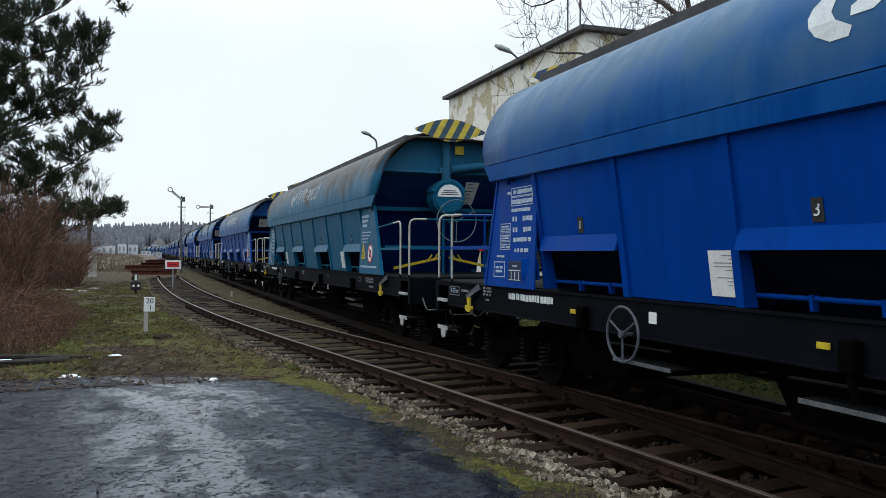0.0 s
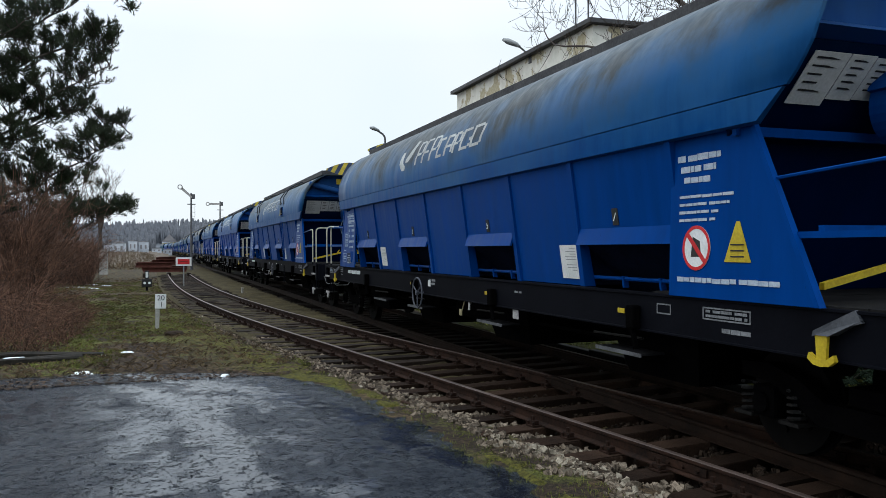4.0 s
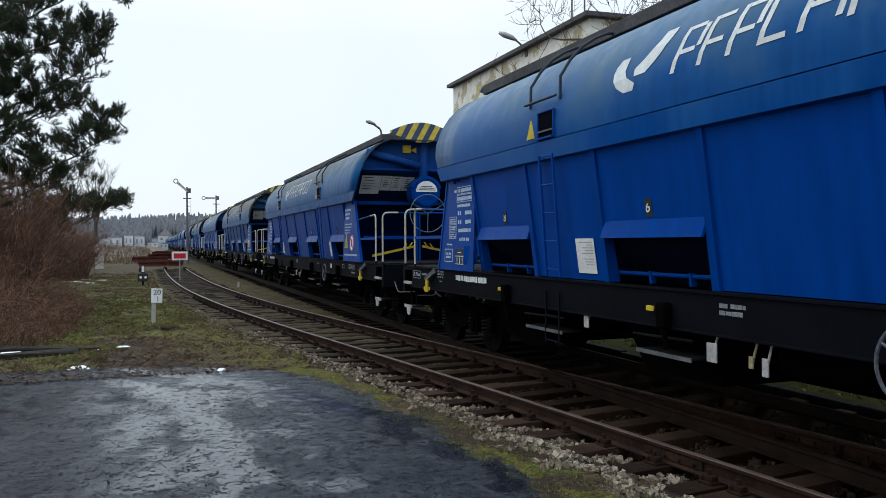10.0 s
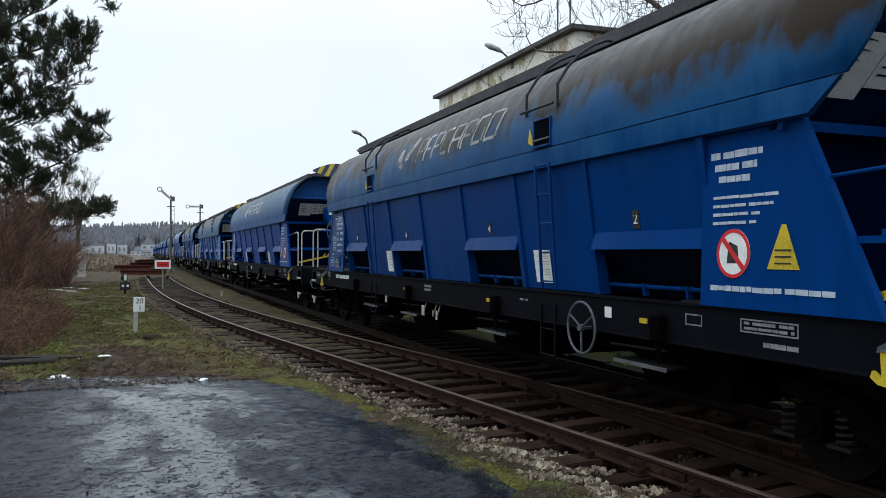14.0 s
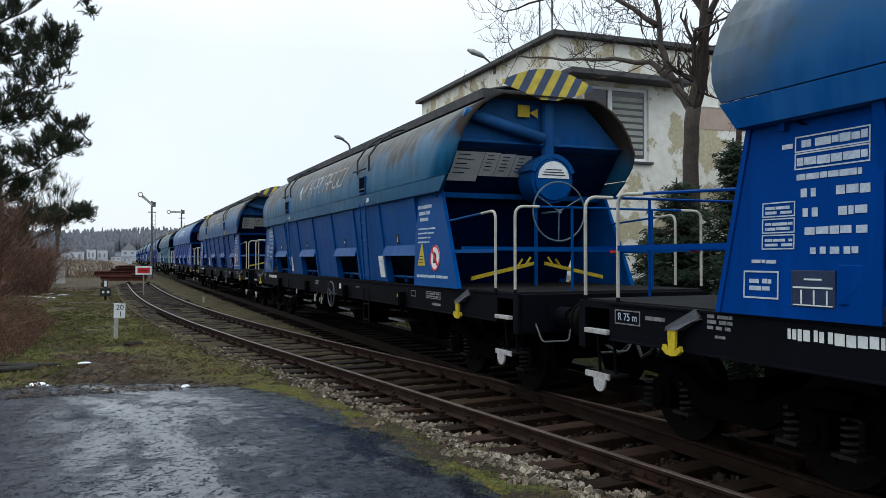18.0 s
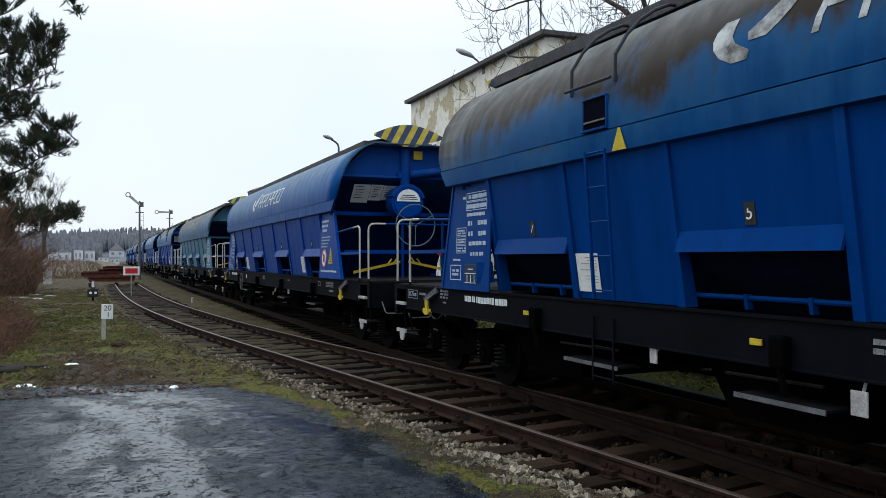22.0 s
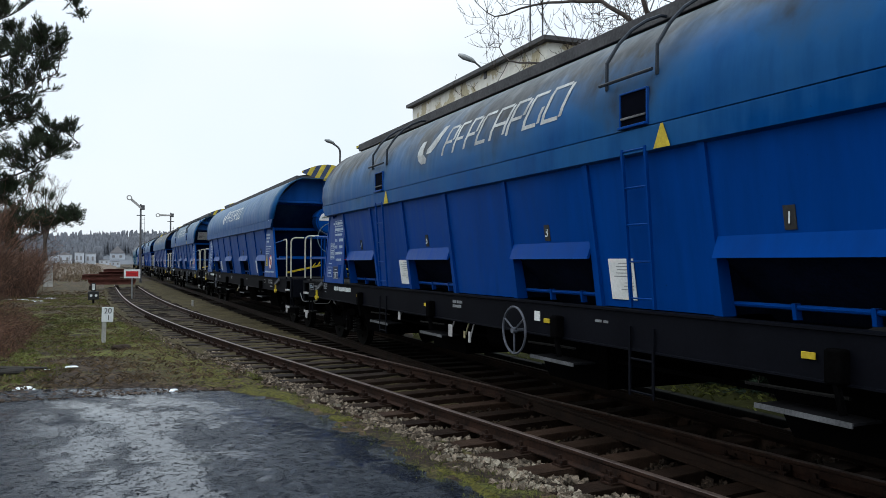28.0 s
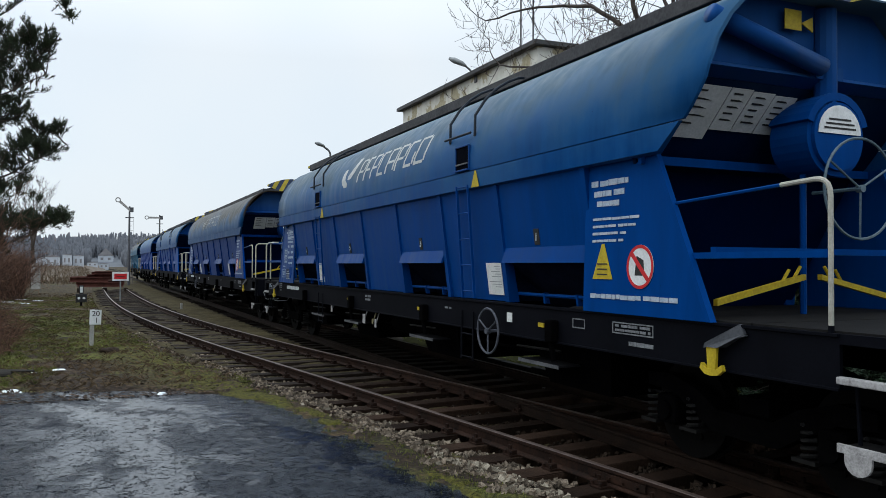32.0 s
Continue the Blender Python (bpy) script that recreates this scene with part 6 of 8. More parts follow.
def build_train():
    core, _ = wagon_core(True)
    plain = core
    older = copy_thing(core, Matrix.Identity(4))
    ladder_kit(older)
    for o in older.children:
        if o.name.split(".")[0] in ("roof_coaming", "roof_hatch"):
            o.location.z += 0.07
        if o.name.split(".")[0] in ("drive_column", "gear_drum", "drum_guard"):
            o.location.x += 0.12
    leaned = set()
    out = []
    for i in range(19):
        colour, soot, kind, style, digits, wheel_u, swap, label = TRAIN[i % len(TRAIN)]
        src = plain if kind == "plain" else older
        root = copy_thing(src, Matrix.Identity(4))
        rng = random.Random(100 + i)
        if i < 16:
            start, notice_b, notice_a, tri = MARKS[i]
            lettering(root, style, start)
            side_marks(root, kind, digits, rng, wheel_u, 0.222 if i in (3, 5, 7) else 0.272, swap, (notice_a, notice_b), tri)
            end_marks(root, kind, i)
        # most blue shells are tinted greener, to put the sky's light into their colour
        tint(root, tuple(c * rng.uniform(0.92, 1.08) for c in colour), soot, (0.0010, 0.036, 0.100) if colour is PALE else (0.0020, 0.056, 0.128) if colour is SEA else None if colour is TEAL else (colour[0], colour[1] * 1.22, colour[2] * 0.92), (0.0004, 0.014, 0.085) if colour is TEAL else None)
        if i in (8, 11):
            # a patch of newer blue paint between two ribs
            bm = B()
            lo, hi = ((2.03, 2.27) if i == 8 else (1.88, 2.13))
            edge = [(-0.68, lo + 0.01), (-0.2, lo), (0.45, lo + 0.02), (0.56, lo + 0.06), (0.55, hi), (0.1, hi - 0.015), (-0.66, hi)]
            plate(bm, [W(-1.4005, u, z) for u, z in edge], (-1, 0, 0), 0.003)
            part("paint_patch", bm, M["paint"], root, "patch of newer blue paint").color = (0.0003, 0.040, 0.200, 0.0)
        if i == 11:
            for o in root.children_recursive:
                if o.name.split(".")[0] in ("gear_drum", "drum_guard"):
                    o.color = (0.125, 0.046, 0.026, 0.1)
                if o.name.split(".")[0] in ("side_bar", "end_bar", "rail_post"):
                    o.data = o.data.copy()
                    o.data.materials[0] = M["rail_white"]
                if o.name.split(".")[0] == "half_plate":
                    o.data = o.data.copy()
                    o.data.materials[0] = M["paint"]
                    o.color = (0.002, 0.060, 0.170, 0.0)
        lean_walls(root, leaned)
        tagged(root, label, "freight wagon", "wagons of the train")
        out.append(root)
    for o in (plain, older):
        for c in list(o.children_recursive) + [o]:
            bpy.data.objects.remove(c)
    return out


wagons = build_train()


# ---- the place round the tracks ----
def raw(name, verts, faces, material, parent=None, smooth=False):
    me = bpy.data.meshes.new(name)
    me.from_pydata(verts, [], faces)
    me.materials.append(material)
    if smooth:
        me.polygons.foreach_set("use_smooth", [True] * len(me.polygons))
    ob = new(name, me)
    if parent is not None:
        ob.parent = parent
    return ob


def stem(verts, faces, pts, r0, r1, n=3):
    """A thin tapered stem in plain vertex lists."""
    base = len(verts)
    m = len(pts)
    for i, p in enumerate(pts):
        d = (pts[min(i + 1, m - 1)] - pts[max(i - 1, 0)])
        d = d.normalized() if d.length > 1e-9 else Vector((0, 0, 1))
        a = d.orthogonal().normalized()
        b = d.cross(a)
        r = r0 + (r1 - r0) * i / (m - 1)
        for k in range(n):
            q = p + (a * math.cos(k * math.tau / n) + b * math.sin(k * math.tau / n)) * r
            verts.append(tuple(q))
    for i in range(m - 1):
        for k in range(n):
            v = base + i * n
            faces.append((v + k, v + (k + 1) % n, v + n + (k + 1) % n, v + n + k))


def rand_dir(rng, up=0.0):
    v = Vector((rng.gauss(0, 1), rng.gauss(0, 1), rng.gauss(0, 1) + up))
    return v.normalized()


# ---- track details ----
def sleepers_and_stones():
    bed = bpy.data.objects["trackbed"]
    rng = random.Random(4)
    shapes = [sleeper_mesh(rng, 2.6) for _ in range(5)]
    long_shapes = [sleeper_mesh(rng, 4.1) for _ in range(3)]
    shaded_shapes = [sleeper_mesh(rng, 2.6) for _ in range(3)]
    for me in long_shapes:
        me.materials[0] = M["sleeper_long"]
    for me in shaded_shapes:
        me.materials[0] = M["sleeper_shaded"]
    bm = B()
    box(bm, -0.17, 0.17, -0.075, 0.075, 0.0, 0.018, 0.004)
    for x in (-0.11, 0.11):
        box(bm, x - 0.034, x + 0.034, -0.058, 0.058, 0.018, 0.066, 0.008)
        disc(bm, (x + (0.012 if x > 0 else -0.012), 0.0, 0.085), (0, 0, 1), 0.021, 0.05, 6)
        for dy in (-0.052, 0.052):
            disc(bm, (x + (0.045 if x > 0 else -0.045), dy, 0.03), (0, 0, 1), 0.016, 0.04, 6)
    plate_mesh = bpy.data.meshes.new("base_plate")
    bm.to_mesh(plate_mesh)
    bm.free()
    plate_mesh.materials.append(M["rust"])
    spots = []
    s = 1.2
    while s < 66:
        d = (siding_x(s + 0.2) - siding_x(s - 0.2)) / 0.4
        turn = math.degrees(math.atan(-d))
        wide = s < 12.5
        o = new("sleeper", rng.choice(long_shapes if wide else shapes))
        o.parent = bed
        cx = siding_x(s)
        shift = 0.62 if wide else 0.0
        slip = rng.uniform(-0.13, 0.11)
        a = turn + rng.uniform(-1.2, 1.2)
        o.matrix_basis = pose(cx + shift + slip, s, -0.156, 0, 0, a)
        spots.append((cx, s, turn))
        if s < 30:
            for off in (-0.7525, 0.7525):
                p = new("base_plate", plate_mesh)
                p.parent = o
                p.matrix_basis = pose(off - shift - slip, 0, 0.0)
        s += 0.645 + rng.uniform(-0.03, 0.03)
        if len(spots) == 7:
            s -= 0.33
    s = 13.5
    while s < 60:
        o = new("sleeper", rng.choice(shaded_shapes))
        o.parent = bed
        o.matrix_basis = pose(main_x(s) + rng.uniform(-0.04, 0.04), s, -0.168, 0, 0, rng.uniform(-1, 1))
        s += 0.63 + rng.uniform(-0.03, 0.03)
    # fishplates at a joint
    for off in (-0.7525, 0.7525):
        bm = B()
        for sx in (-0.03, 0.03):
            box(bm, sx - 0.012, sx + 0.012, -0.35, 0.35, -0.115, -0.05)
            for k in range(4):
                disc(bm, (sx * 1.7, -0.26 + 0.173 * k, -0.083), (1, 0, 0), 0.018, 0.03, 6)
        f = link("fishplate", bm, M["rust"])
        f.matrix_basis = pose(siding_x(5.75) + off, 5.75, 0, 0, 0, 6.5)
        tagged(f, "bolted rusty fishplate joining two rails", "fishplate", "fishplates", "structure")
    # ballast stones
    unit = [(-1, -0.7, -0.6), (0.9, -0.8, -0.5), (1, 0.7, -0.6), (-0.8, 0.9, -0.5), (-0.7, -0.6, 0.55), (0.7, -0.5, 0.7), (0.6, 0.6, 0.5), (-0.6, 0.7, 0.65)]
    quads = [(0, 3, 2, 1), (4, 5, 6, 7), (0, 1, 5, 4), (1, 2, 6, 5), (2, 3, 7, 6), (3, 0, 4, 7)]

    def stones(name, spots_, label, material):
        verts, faces = [], []
        for x, y, z, r in spots_:
            m = Euler((rng.uniform(0, 6), rng.uniform(0, 6), rng.uniform(0, 6))).to_matrix()
            sx, sy, sz = r * rng.uniform(0.7, 1.3), r * rng.uniform(0.7, 1.2), r * rng.uniform(0.5, 0.9)
            b = len(verts)
            for ux, uy, uz in unit:
                q = m @ Vector((ux * sx * rng.uniform(0.75, 1.1), uy * sy * rng.uniform(0.75, 1.1), uz * sz))
                verts.append((x + q.x, y + q.y, z + q.z))
            faces += [tuple(b + k for k in f) for f in quads]
        tagged(raw(name, verts, faces, material), label, "stones", kind="stuff")
    a, b, c = [], [], []
    ys = np.array([q[1] for q in spots])
    for _ in range(24000):
        y = 2.2 + 34 * rng.random() ** 1.6
        edge = siding_x(y) - 1.32
        x = edge + rng.triangular(-0.50 if y < 9 else -0.34, 0.56, 0.02)
        if x > edge - 0.14 and np.abs(ys - y).min() < 0.14:
            continue
        if x < edge - 0.2 and noise.noise((x * 2.5, y * 2.5, 3)) < 0.0:
            continue
        z = (max(GROUND - 0.01, lie(x, y)) if x < edge else GROUND + 0.02) + rng.uniform(-0.015, 0.02) - 0.05 * max(0.0, x - edge)
        r = rng.triangular(0.012, 0.056, 0.024)
        clean = (y < 7.6 and -0.34 < x - edge < 0.15 and rng.random() < 0.34) or rng.random() < 0.03
        (a if clean else b).append((x, y, z, r))
    for _ in range(15000):
        y = 1.6 + 38 * rng.random() ** 1.5
        x = siding_x(y) + rng.uniform(-0.70, 0.70) if rng.random() < 0.72 else rng.uniform(siding_x(y) + 0.8, 7.4)
        if np.abs(ys - y).min() < 0.12 and x < siding_x(y) + 1.2:
            continue
        c.append((x, y, GROUND - 0.012 + rng.uniform(-0.03, 0.03), rng.triangular(0.012, 0.046, 0.024)))
    stones("pale_ballast", a, "pale clean ballast stones beside the siding", M["stone_pale"])
    stones("ballast", b, "brown and grey ballast stones at the sleeper ends", M["stone"])
    stones("dark_ballast", c, "dark ballast stones between the rails", M["stone_dark"])
    d = []
    for _ in range(500):
        y = rng.uniform(2.5, 13.5)
        x = rng.uniform(-5, 3)
        if x < yard_edge(min(y, 9)):
            d.append((x, y, lie(x, y) + 0.012, rng.triangular(0.003, 0.014, 0.005)))
    stones("yard_grit", d, "loose dark grit on the wet yard", M["asphalt_grit"])


M["stone_pale"] = surface("pale_stone", (0.085, 0.072, 0.052), (0.36, 0.31, 0.235), 0.8, 0, 18, 90, 0.3, random_tint=0.35, island=True)
M["asphalt_grit"] = surface("asphalt_grit", (0.004, 0.004, 0.005), (0.018, 0.018, 0.021), 0.7, 0, 18, 90, 0.3, spec=0.15)
M["stone_dark"] = surface("dark_stone", (0.002, 0.0016, 0.0013), (0.046, 0.031, 0.021), 0.8, 0, 18, 90, 0.3, random_tint=0.6, island=True, spec=0.1)
M["edge_stone"] = surface("dark_kerb_stone", (0.004, 0.004, 0.004), (0.020, 0.020, 0.019), 0.85, 0, 3, 30, 0.2, spec=0.1)
M["bank"] = surface("dark_moss", (0.002, 0.002, 0.001), (0.046, 0.047, 0.012), 0.95, 0, 3.0, 30, 0.9, contrast=0.85, spec=0.05)
M["grass"] = surface("winter_grass", (0.016, 0.023, 0.004), (0.170, 0.176, 0.040), 0.85, 0, 0.8, 10, 0.0, random_tint=0.4, island=True)
M["straw"] = surface("dead_grass", (0.024, 0.016, 0.009), (0.160, 0.110, 0.060), 0.85, 0, 0.8, 10, 0.0, random_tint=0.4, island=True)


def verge_cover():
    rng = random.Random(12)
    def blades(name, count, place, hmin, hmax, width, material, label, lean=0.6):
        verts, faces = [], []
        for _ in range(count):
            x, y = place()
            z = lie(x, y) if x < 6 else GROUND
            tuft = rng.randint(4, 8)
            for _ in range(tuft):
                h = rng.uniform(hmin, hmax)
                a = rng.uniform(0, math.tau)
                dx, dy = math.cos(a), math.sin(a)
                px, py = x + rng.uniform(-0.05, 0.05), y + rng.uniform(-0.05, 0.05)
                l = h * rng.uniform(0.2, lean)
                b = len(verts)
                verts += [(px - dy * width, py + dx * width, z - 0.01), (px + dy * width, py - dx * width, z - 0.01), (px + dx * l + dy * width * 0.5, py + dy * l - dx * width * 0.5, z + h * 0.75), (px + dx * l * 1.9, py + dy * l * 1.9, z + h * 0.9)]
                faces += [(b, b + 1, b + 2), (b, b + 2, b + 3)]
        tagged(raw(name, verts, faces, material), label, "grass", kind="stuff")

    def verge():
        while True:
            y = 13.5 + 40 * rng.random() ** 1.7
            x = rng.uniform(-5.5, siding_x(y) - 1.5)
            if y < 14.5 and x < 0.3:
                continue
            if noise.noise((x * 0.45, y * 0.3, 1)) > (0.15 if y < 19 and x > -1.2 else -0.1):
                return x, y

    def anywhere():
        y = 13.8 + 46 * rng.random() ** 1.5
        return rng.uniform(-7, siding_x(y) - 1.45), y

    def beyond():
        y = rng.uniform(1, 40)
        return rng.uniform(7.9, 12.0), y

    def strip():
        y = 3 + 26 * rng.random() ** 1.4
        return siding_x(y) - 1.55 - rng.random() ** 1.5 * 0.7, y
    blades("grass", 11000, verge, 0.02, 0.075, 0.006, M["grass"], "short green winter grass")
    blades("dead_grass", 4200, anywhere, 0.02, 0.10, 0.005, M["straw"], "dead brown grass and leaf litter", 1.2)
    blades("grass", 1400, strip, 0.010, 0.032, 0.004, M["grass"], "short grass in the moss strip")
    def between():
        y = 9.5 + 30 * rng.random() ** 1.4
        return siding_x(y) + rng.uniform(-0.62, 0.62) + (1.6 if rng.random() < 0.3 and y > 16 else 0), y
    blades("grass", 1500, between, 0.075, 0.125, 0.005, M["grass"], "weeds and grass between the rails")
    blades("grass", 2600, beyond, 0.05, 0.2, 0.008, M["grass"], "unmown grass beyond the train", 0.9)
    # flat dead leaves
    verts, faces = [], []
    for _ in range(9000):
        y = 12.6 + 26 * rng.random() ** 1.8
        x = rng.uniform(-4.5, siding_x(y) - 1.4)
        z = lie(x, y) + rng.uniform(0.012, 0.04)
        r = rng.uniform(0.02, 0.055)
        a = rng.uniform(0, 6.3)
        b = len(verts)
        for k in range(4):
            q = a + k * math.pi / 2
            rr = r if k % 2 else r * 0.6
            verts.append((x + rr * math.cos(q), y + rr * math.sin(q), z + rng.uniform(-0.012, 0.012)))
        faces.append((b, b + 1, b + 2, b + 3))
    tagged(raw("leaf_litter", verts, faces, M["litter"]), "brown dead leaves on the verge", "leaves", kind="stuff")


M["litter"] = surface("dead_leaves", (0.014, 0.009, 0.006), (0.085, 0.052, 0.032), 0.9, 0, 2, 20, 0.0, random_tint=0.5, island=True)


def snow_patch(x, y, r, seed, z=None):
    rng = random.Random(seed)
    bm = B()
    n = 14
    rings = []
    top = bm.verts.new((x, y, (lie(x, y) if z is None else z) + 0.05))
    for q, h in ((0.5, 0.045), (1.0, -0.01)):
        ring = []
        for k in range(n):
            a = k * math.tau / n
            rr = r * q * (0.75 + 0.5 * rng.random())
            px, py = x + rr * math.cos(a) * 1.5, y + rr * math.sin(a)
            ring.append(bm.verts.new((px, py, (lie(px, py) if z is None else z) + h)))
        rings.append(ring)
    for k in range(n):
        bm.faces.new((top, rings[0][k], rings[0][(k + 1) % n]))
        bm.faces.new((rings[0][k], rings[1][k], rings[1][(k + 1) % n], rings[0][(k + 1) % n]))
    tagged(link("snow_patch", bm, M["snow"], smooth=True), "small white patch, old melting snow or a painted water glint", "snow", "snow patches")


def log(name, pts, r, seed, label):
    rng = random.Random(seed)
    bm = B()
    tube(bm, pts, r, 10, taper=[r * rng.uniform(0.8, 1.1) for _ in pts])
    for v in bm.verts:
        v.co += Vector((0, rng.uniform(-0.015, 0.015), rng.uniform(-0.015, 0.015)))
    tagged(link(name, bm, M["wood"]), label, "log", "logs")


def verge_stone():
    rng = random.Random(9)
    bm = B()
    bmesh.ops.create_icosphere(bm, subdivisions=3, radius=1.0)
    for v in bm.verts:
        k = 1 + 0.25 * noise.noise(v.co * 1.6) + 0.08 * rng.uniform(-1, 1)
        v.co = Vector((v.co.x * 0.24 * k, v.co.y * 0.17 * k, v.co.z * 0.085 * k))
    ob = link("flat_stone", bm, M["stone_dark"])
    ob.matrix_basis = pose(0.45, 19.7, lie(0.45, 19.7) + 0.045, 0, 4, 12)
    tagged(ob, "flat brown stone lying in the grass", "stone")


def marker_stake():
    bm = B()
    box(bm, -0.04, 0.04, -0.04, 0.04, -0.1, 0.24, 0.012)
    box(bm, -0.05, 0.05, -0.05, 0.05, 0.24, 0.27, 0.012)
    ob = link("marker_stake", bm, M["concrete"])
    ob.matrix_basis = pose(3.74, 37.0, GROUND + 0.03, 0, 3, 20)
    tagged(ob, "short white marker stake between the tracks", "stake")


# ---- trackside things ----
def text_mesh(body, size, parent, m, material, name="lettering"):
    cu = bpy.data.curves.new(name, "FONT")
    cu.body, cu.size, cu.extrude, cu.align_x, cu.align_y = body, size, 0.002, "CENTER", "CENTER"
    tmp = new(name, cu)
    me = bpy.data.meshes.new_from_object(tmp.evaluated_get(bpy.context.evaluated_depsgraph_get()))
    bpy.data.objects.remove(tmp)
    me.materials.append(material)
    o = new(name, me)
    o.parent = parent
    o.matrix_basis = m
    return o


def kilometre_post():
    root = tagged(new("kilometre_post"), "white kilometre post with black numbers on a plate", "post")
    root.matrix_basis = pose(0.05, 21.4, lie(0.05, 21.4), 0, 1.5, 6)
    bm = B()
    box(bm, -0.05, 0.05, -0.035, 0.035, -0.1, 0.9, 0.012)
    part("post", bm, M["concrete"], root)
    bm = B()
    box(bm, -0.07, 0.20, -0.06, -0.038, 0.53, 0.90, 0.01)
    pl = part("number_board", bm, M["white"], root, "white board with black digits")
    face = Matrix(((1, 0, 0, 0.07), (0, 0, -1, -0.063), (0, 1, 0, 0.80), (0, 0, 0, 1)))
    text_mesh("20", 0.185, pl, face, M["ink"])
    text_mesh("1", 0.185, pl, Matrix.Translation((0.02, 0, -0.165)) @ face, M["ink"])


def dwarf_signal():
    root = tagged(new("shunting_signal"), "small black shunting signal with white lamps", "signal")
    root.matrix_basis = pose(-0.36, 41.4, lie(-0.36, 41.4), 0, 0, 4)
    bm = B()
    tube(bm, [(0, 0, -0.1), (0, 0, 0.3)], 0.05, 10)
    part("post", bm, M["sole"], root)
    bm = B()
    box(bm, -0.24, 0.24, -0.10, 0.10, 0.22, 0.62, 0.03)
    head = part("lamp_box", bm, M["ink"], root)
    for x in (-0.11, 0.11):
        bm = B()
        disc(bm, (x, -0.105, 0.42), (0, 1, 0), 0.06, 0.03, 16)
        part("lens", bm, M["white"], head)
    bm = B()
    box(bm, -0.10, 0.10, -0.03, 0.03, 0.62, 1.02, 0.03)
    top = part("name_board", bm, M["ink"], root)
    bm = B()
    box(bm, -0.06, 0.06, -0.04, -0.031, 0.68, 0.96, 0.01)
    part("white_panel", bm, M["white"], top)


def stop_board():
    root = tagged(new("stop_board"), "red board with a white rim on a post", "sign")
    root.matrix_basis = pose(1.48, 45.3, GROUND, 0, 0, 3)
    bm = B()
    tube(bm, [(0, 0, -0.1), (0, 0, 1.55)], 0.035, 8)
    part("post", bm, M["grey"], root)
    bm = B()
    box(bm, -0.41, 0.41, -0.05, -0.036, 1.15, 1.62, 0.01)
    b = part("board", bm, M["white"], root, "white board")
    bm = B()
    box(bm, -0.31, 0.31, -0.058, -0.0505, 1.245, 1.525)
    part("red_panel", bm, M["red"], b, "red panel")
    bm = B()
    box(bm, -0.20, 0.20, -0.062, -0.0585, 1.37, 1.40)
    part("panel_line", bm, M["ink"], b)


def beam_pile():
    root = tagged(new("beam_pile"), "pile of rusty steel beams past the siding's end", "beams")
    rng = random.Random(3)
    for k, (x0, x1, y, z, h) in enumerate(((-1.3, 1.2, 61.6, 0.52, 0.34), (-0.2, 2.5, 62.2, 0.66, 0.40), (-1.2, 0.7, 62.6, 0.60, 0.30), (0.1, 1.5, 62.8, 1.02, 0.22), (0.3, 1.5, 62.0, 1.06, 0.22), (-0.9, 2.3, 62.3, 0.28, 0.34), (-0.8, 2.2, 61.5, 0.16, 0.34))):
        bm = B()
        prof = [(-0.15, 0), (0.15, 0), (0.15, 0.04), (0.03, 0.05), (0.03, h - 0.05), (0.15, h - 0.04), (0.15, h), (-0.15, h), (-0.15, h - 0.04), (-0.03, h - 0.05), (-0.03, 0.05), (-0.15, 0.04)]
        lean = rng.uniform(-0.15, 0.15)
        hexa(bm, [(x0, y + a, z + b) for a, b in prof], [(x1, y + a + lean, z + b) for a, b in prof])
        part("beam", bm, M["rust_red"], root)
    for x in (-0.7, 1.0, 2.4):
        bm = B()
        box(bm, x - 0.12, x + 0.12, 61.3, 63.1, GROUND - 0.05, 0.085, 0.02)
        part("bearer", bm, M["sleeper"], root)
    root.location = (0, 0, 0)


M["rust_red"] = surface("red_rust", (0.045, 0.014, 0.010), (0.13, 0.045, 0.032), 0.85, 0, 2.5, 25, 0.3)


def pillar():
    bm = B()
    hexa(bm, [(-0.33, -0.2, -0.1), (0.33, -0.2, -0.1), (0.33, 0.2, -0.1), (-0.33, 0.2, -0.1)], [(-0.31, -0.16, 2.05), (0.31, -0.16, 2.05), (0.31, 0.16, 2.05), (-0.31, 0.16, 2.05)])
    bmesh.ops.bevel(bm, geom=list(bm.edges), offset=0.03, segments=2, affect="EDGES")
    ob = link("concrete_pillar", bm, M["concrete"])
    ob.matrix_basis = pose(-3.9, 70, GROUND)
    tagged(ob, "pale weathered concrete pillar in the grass", "pillar")


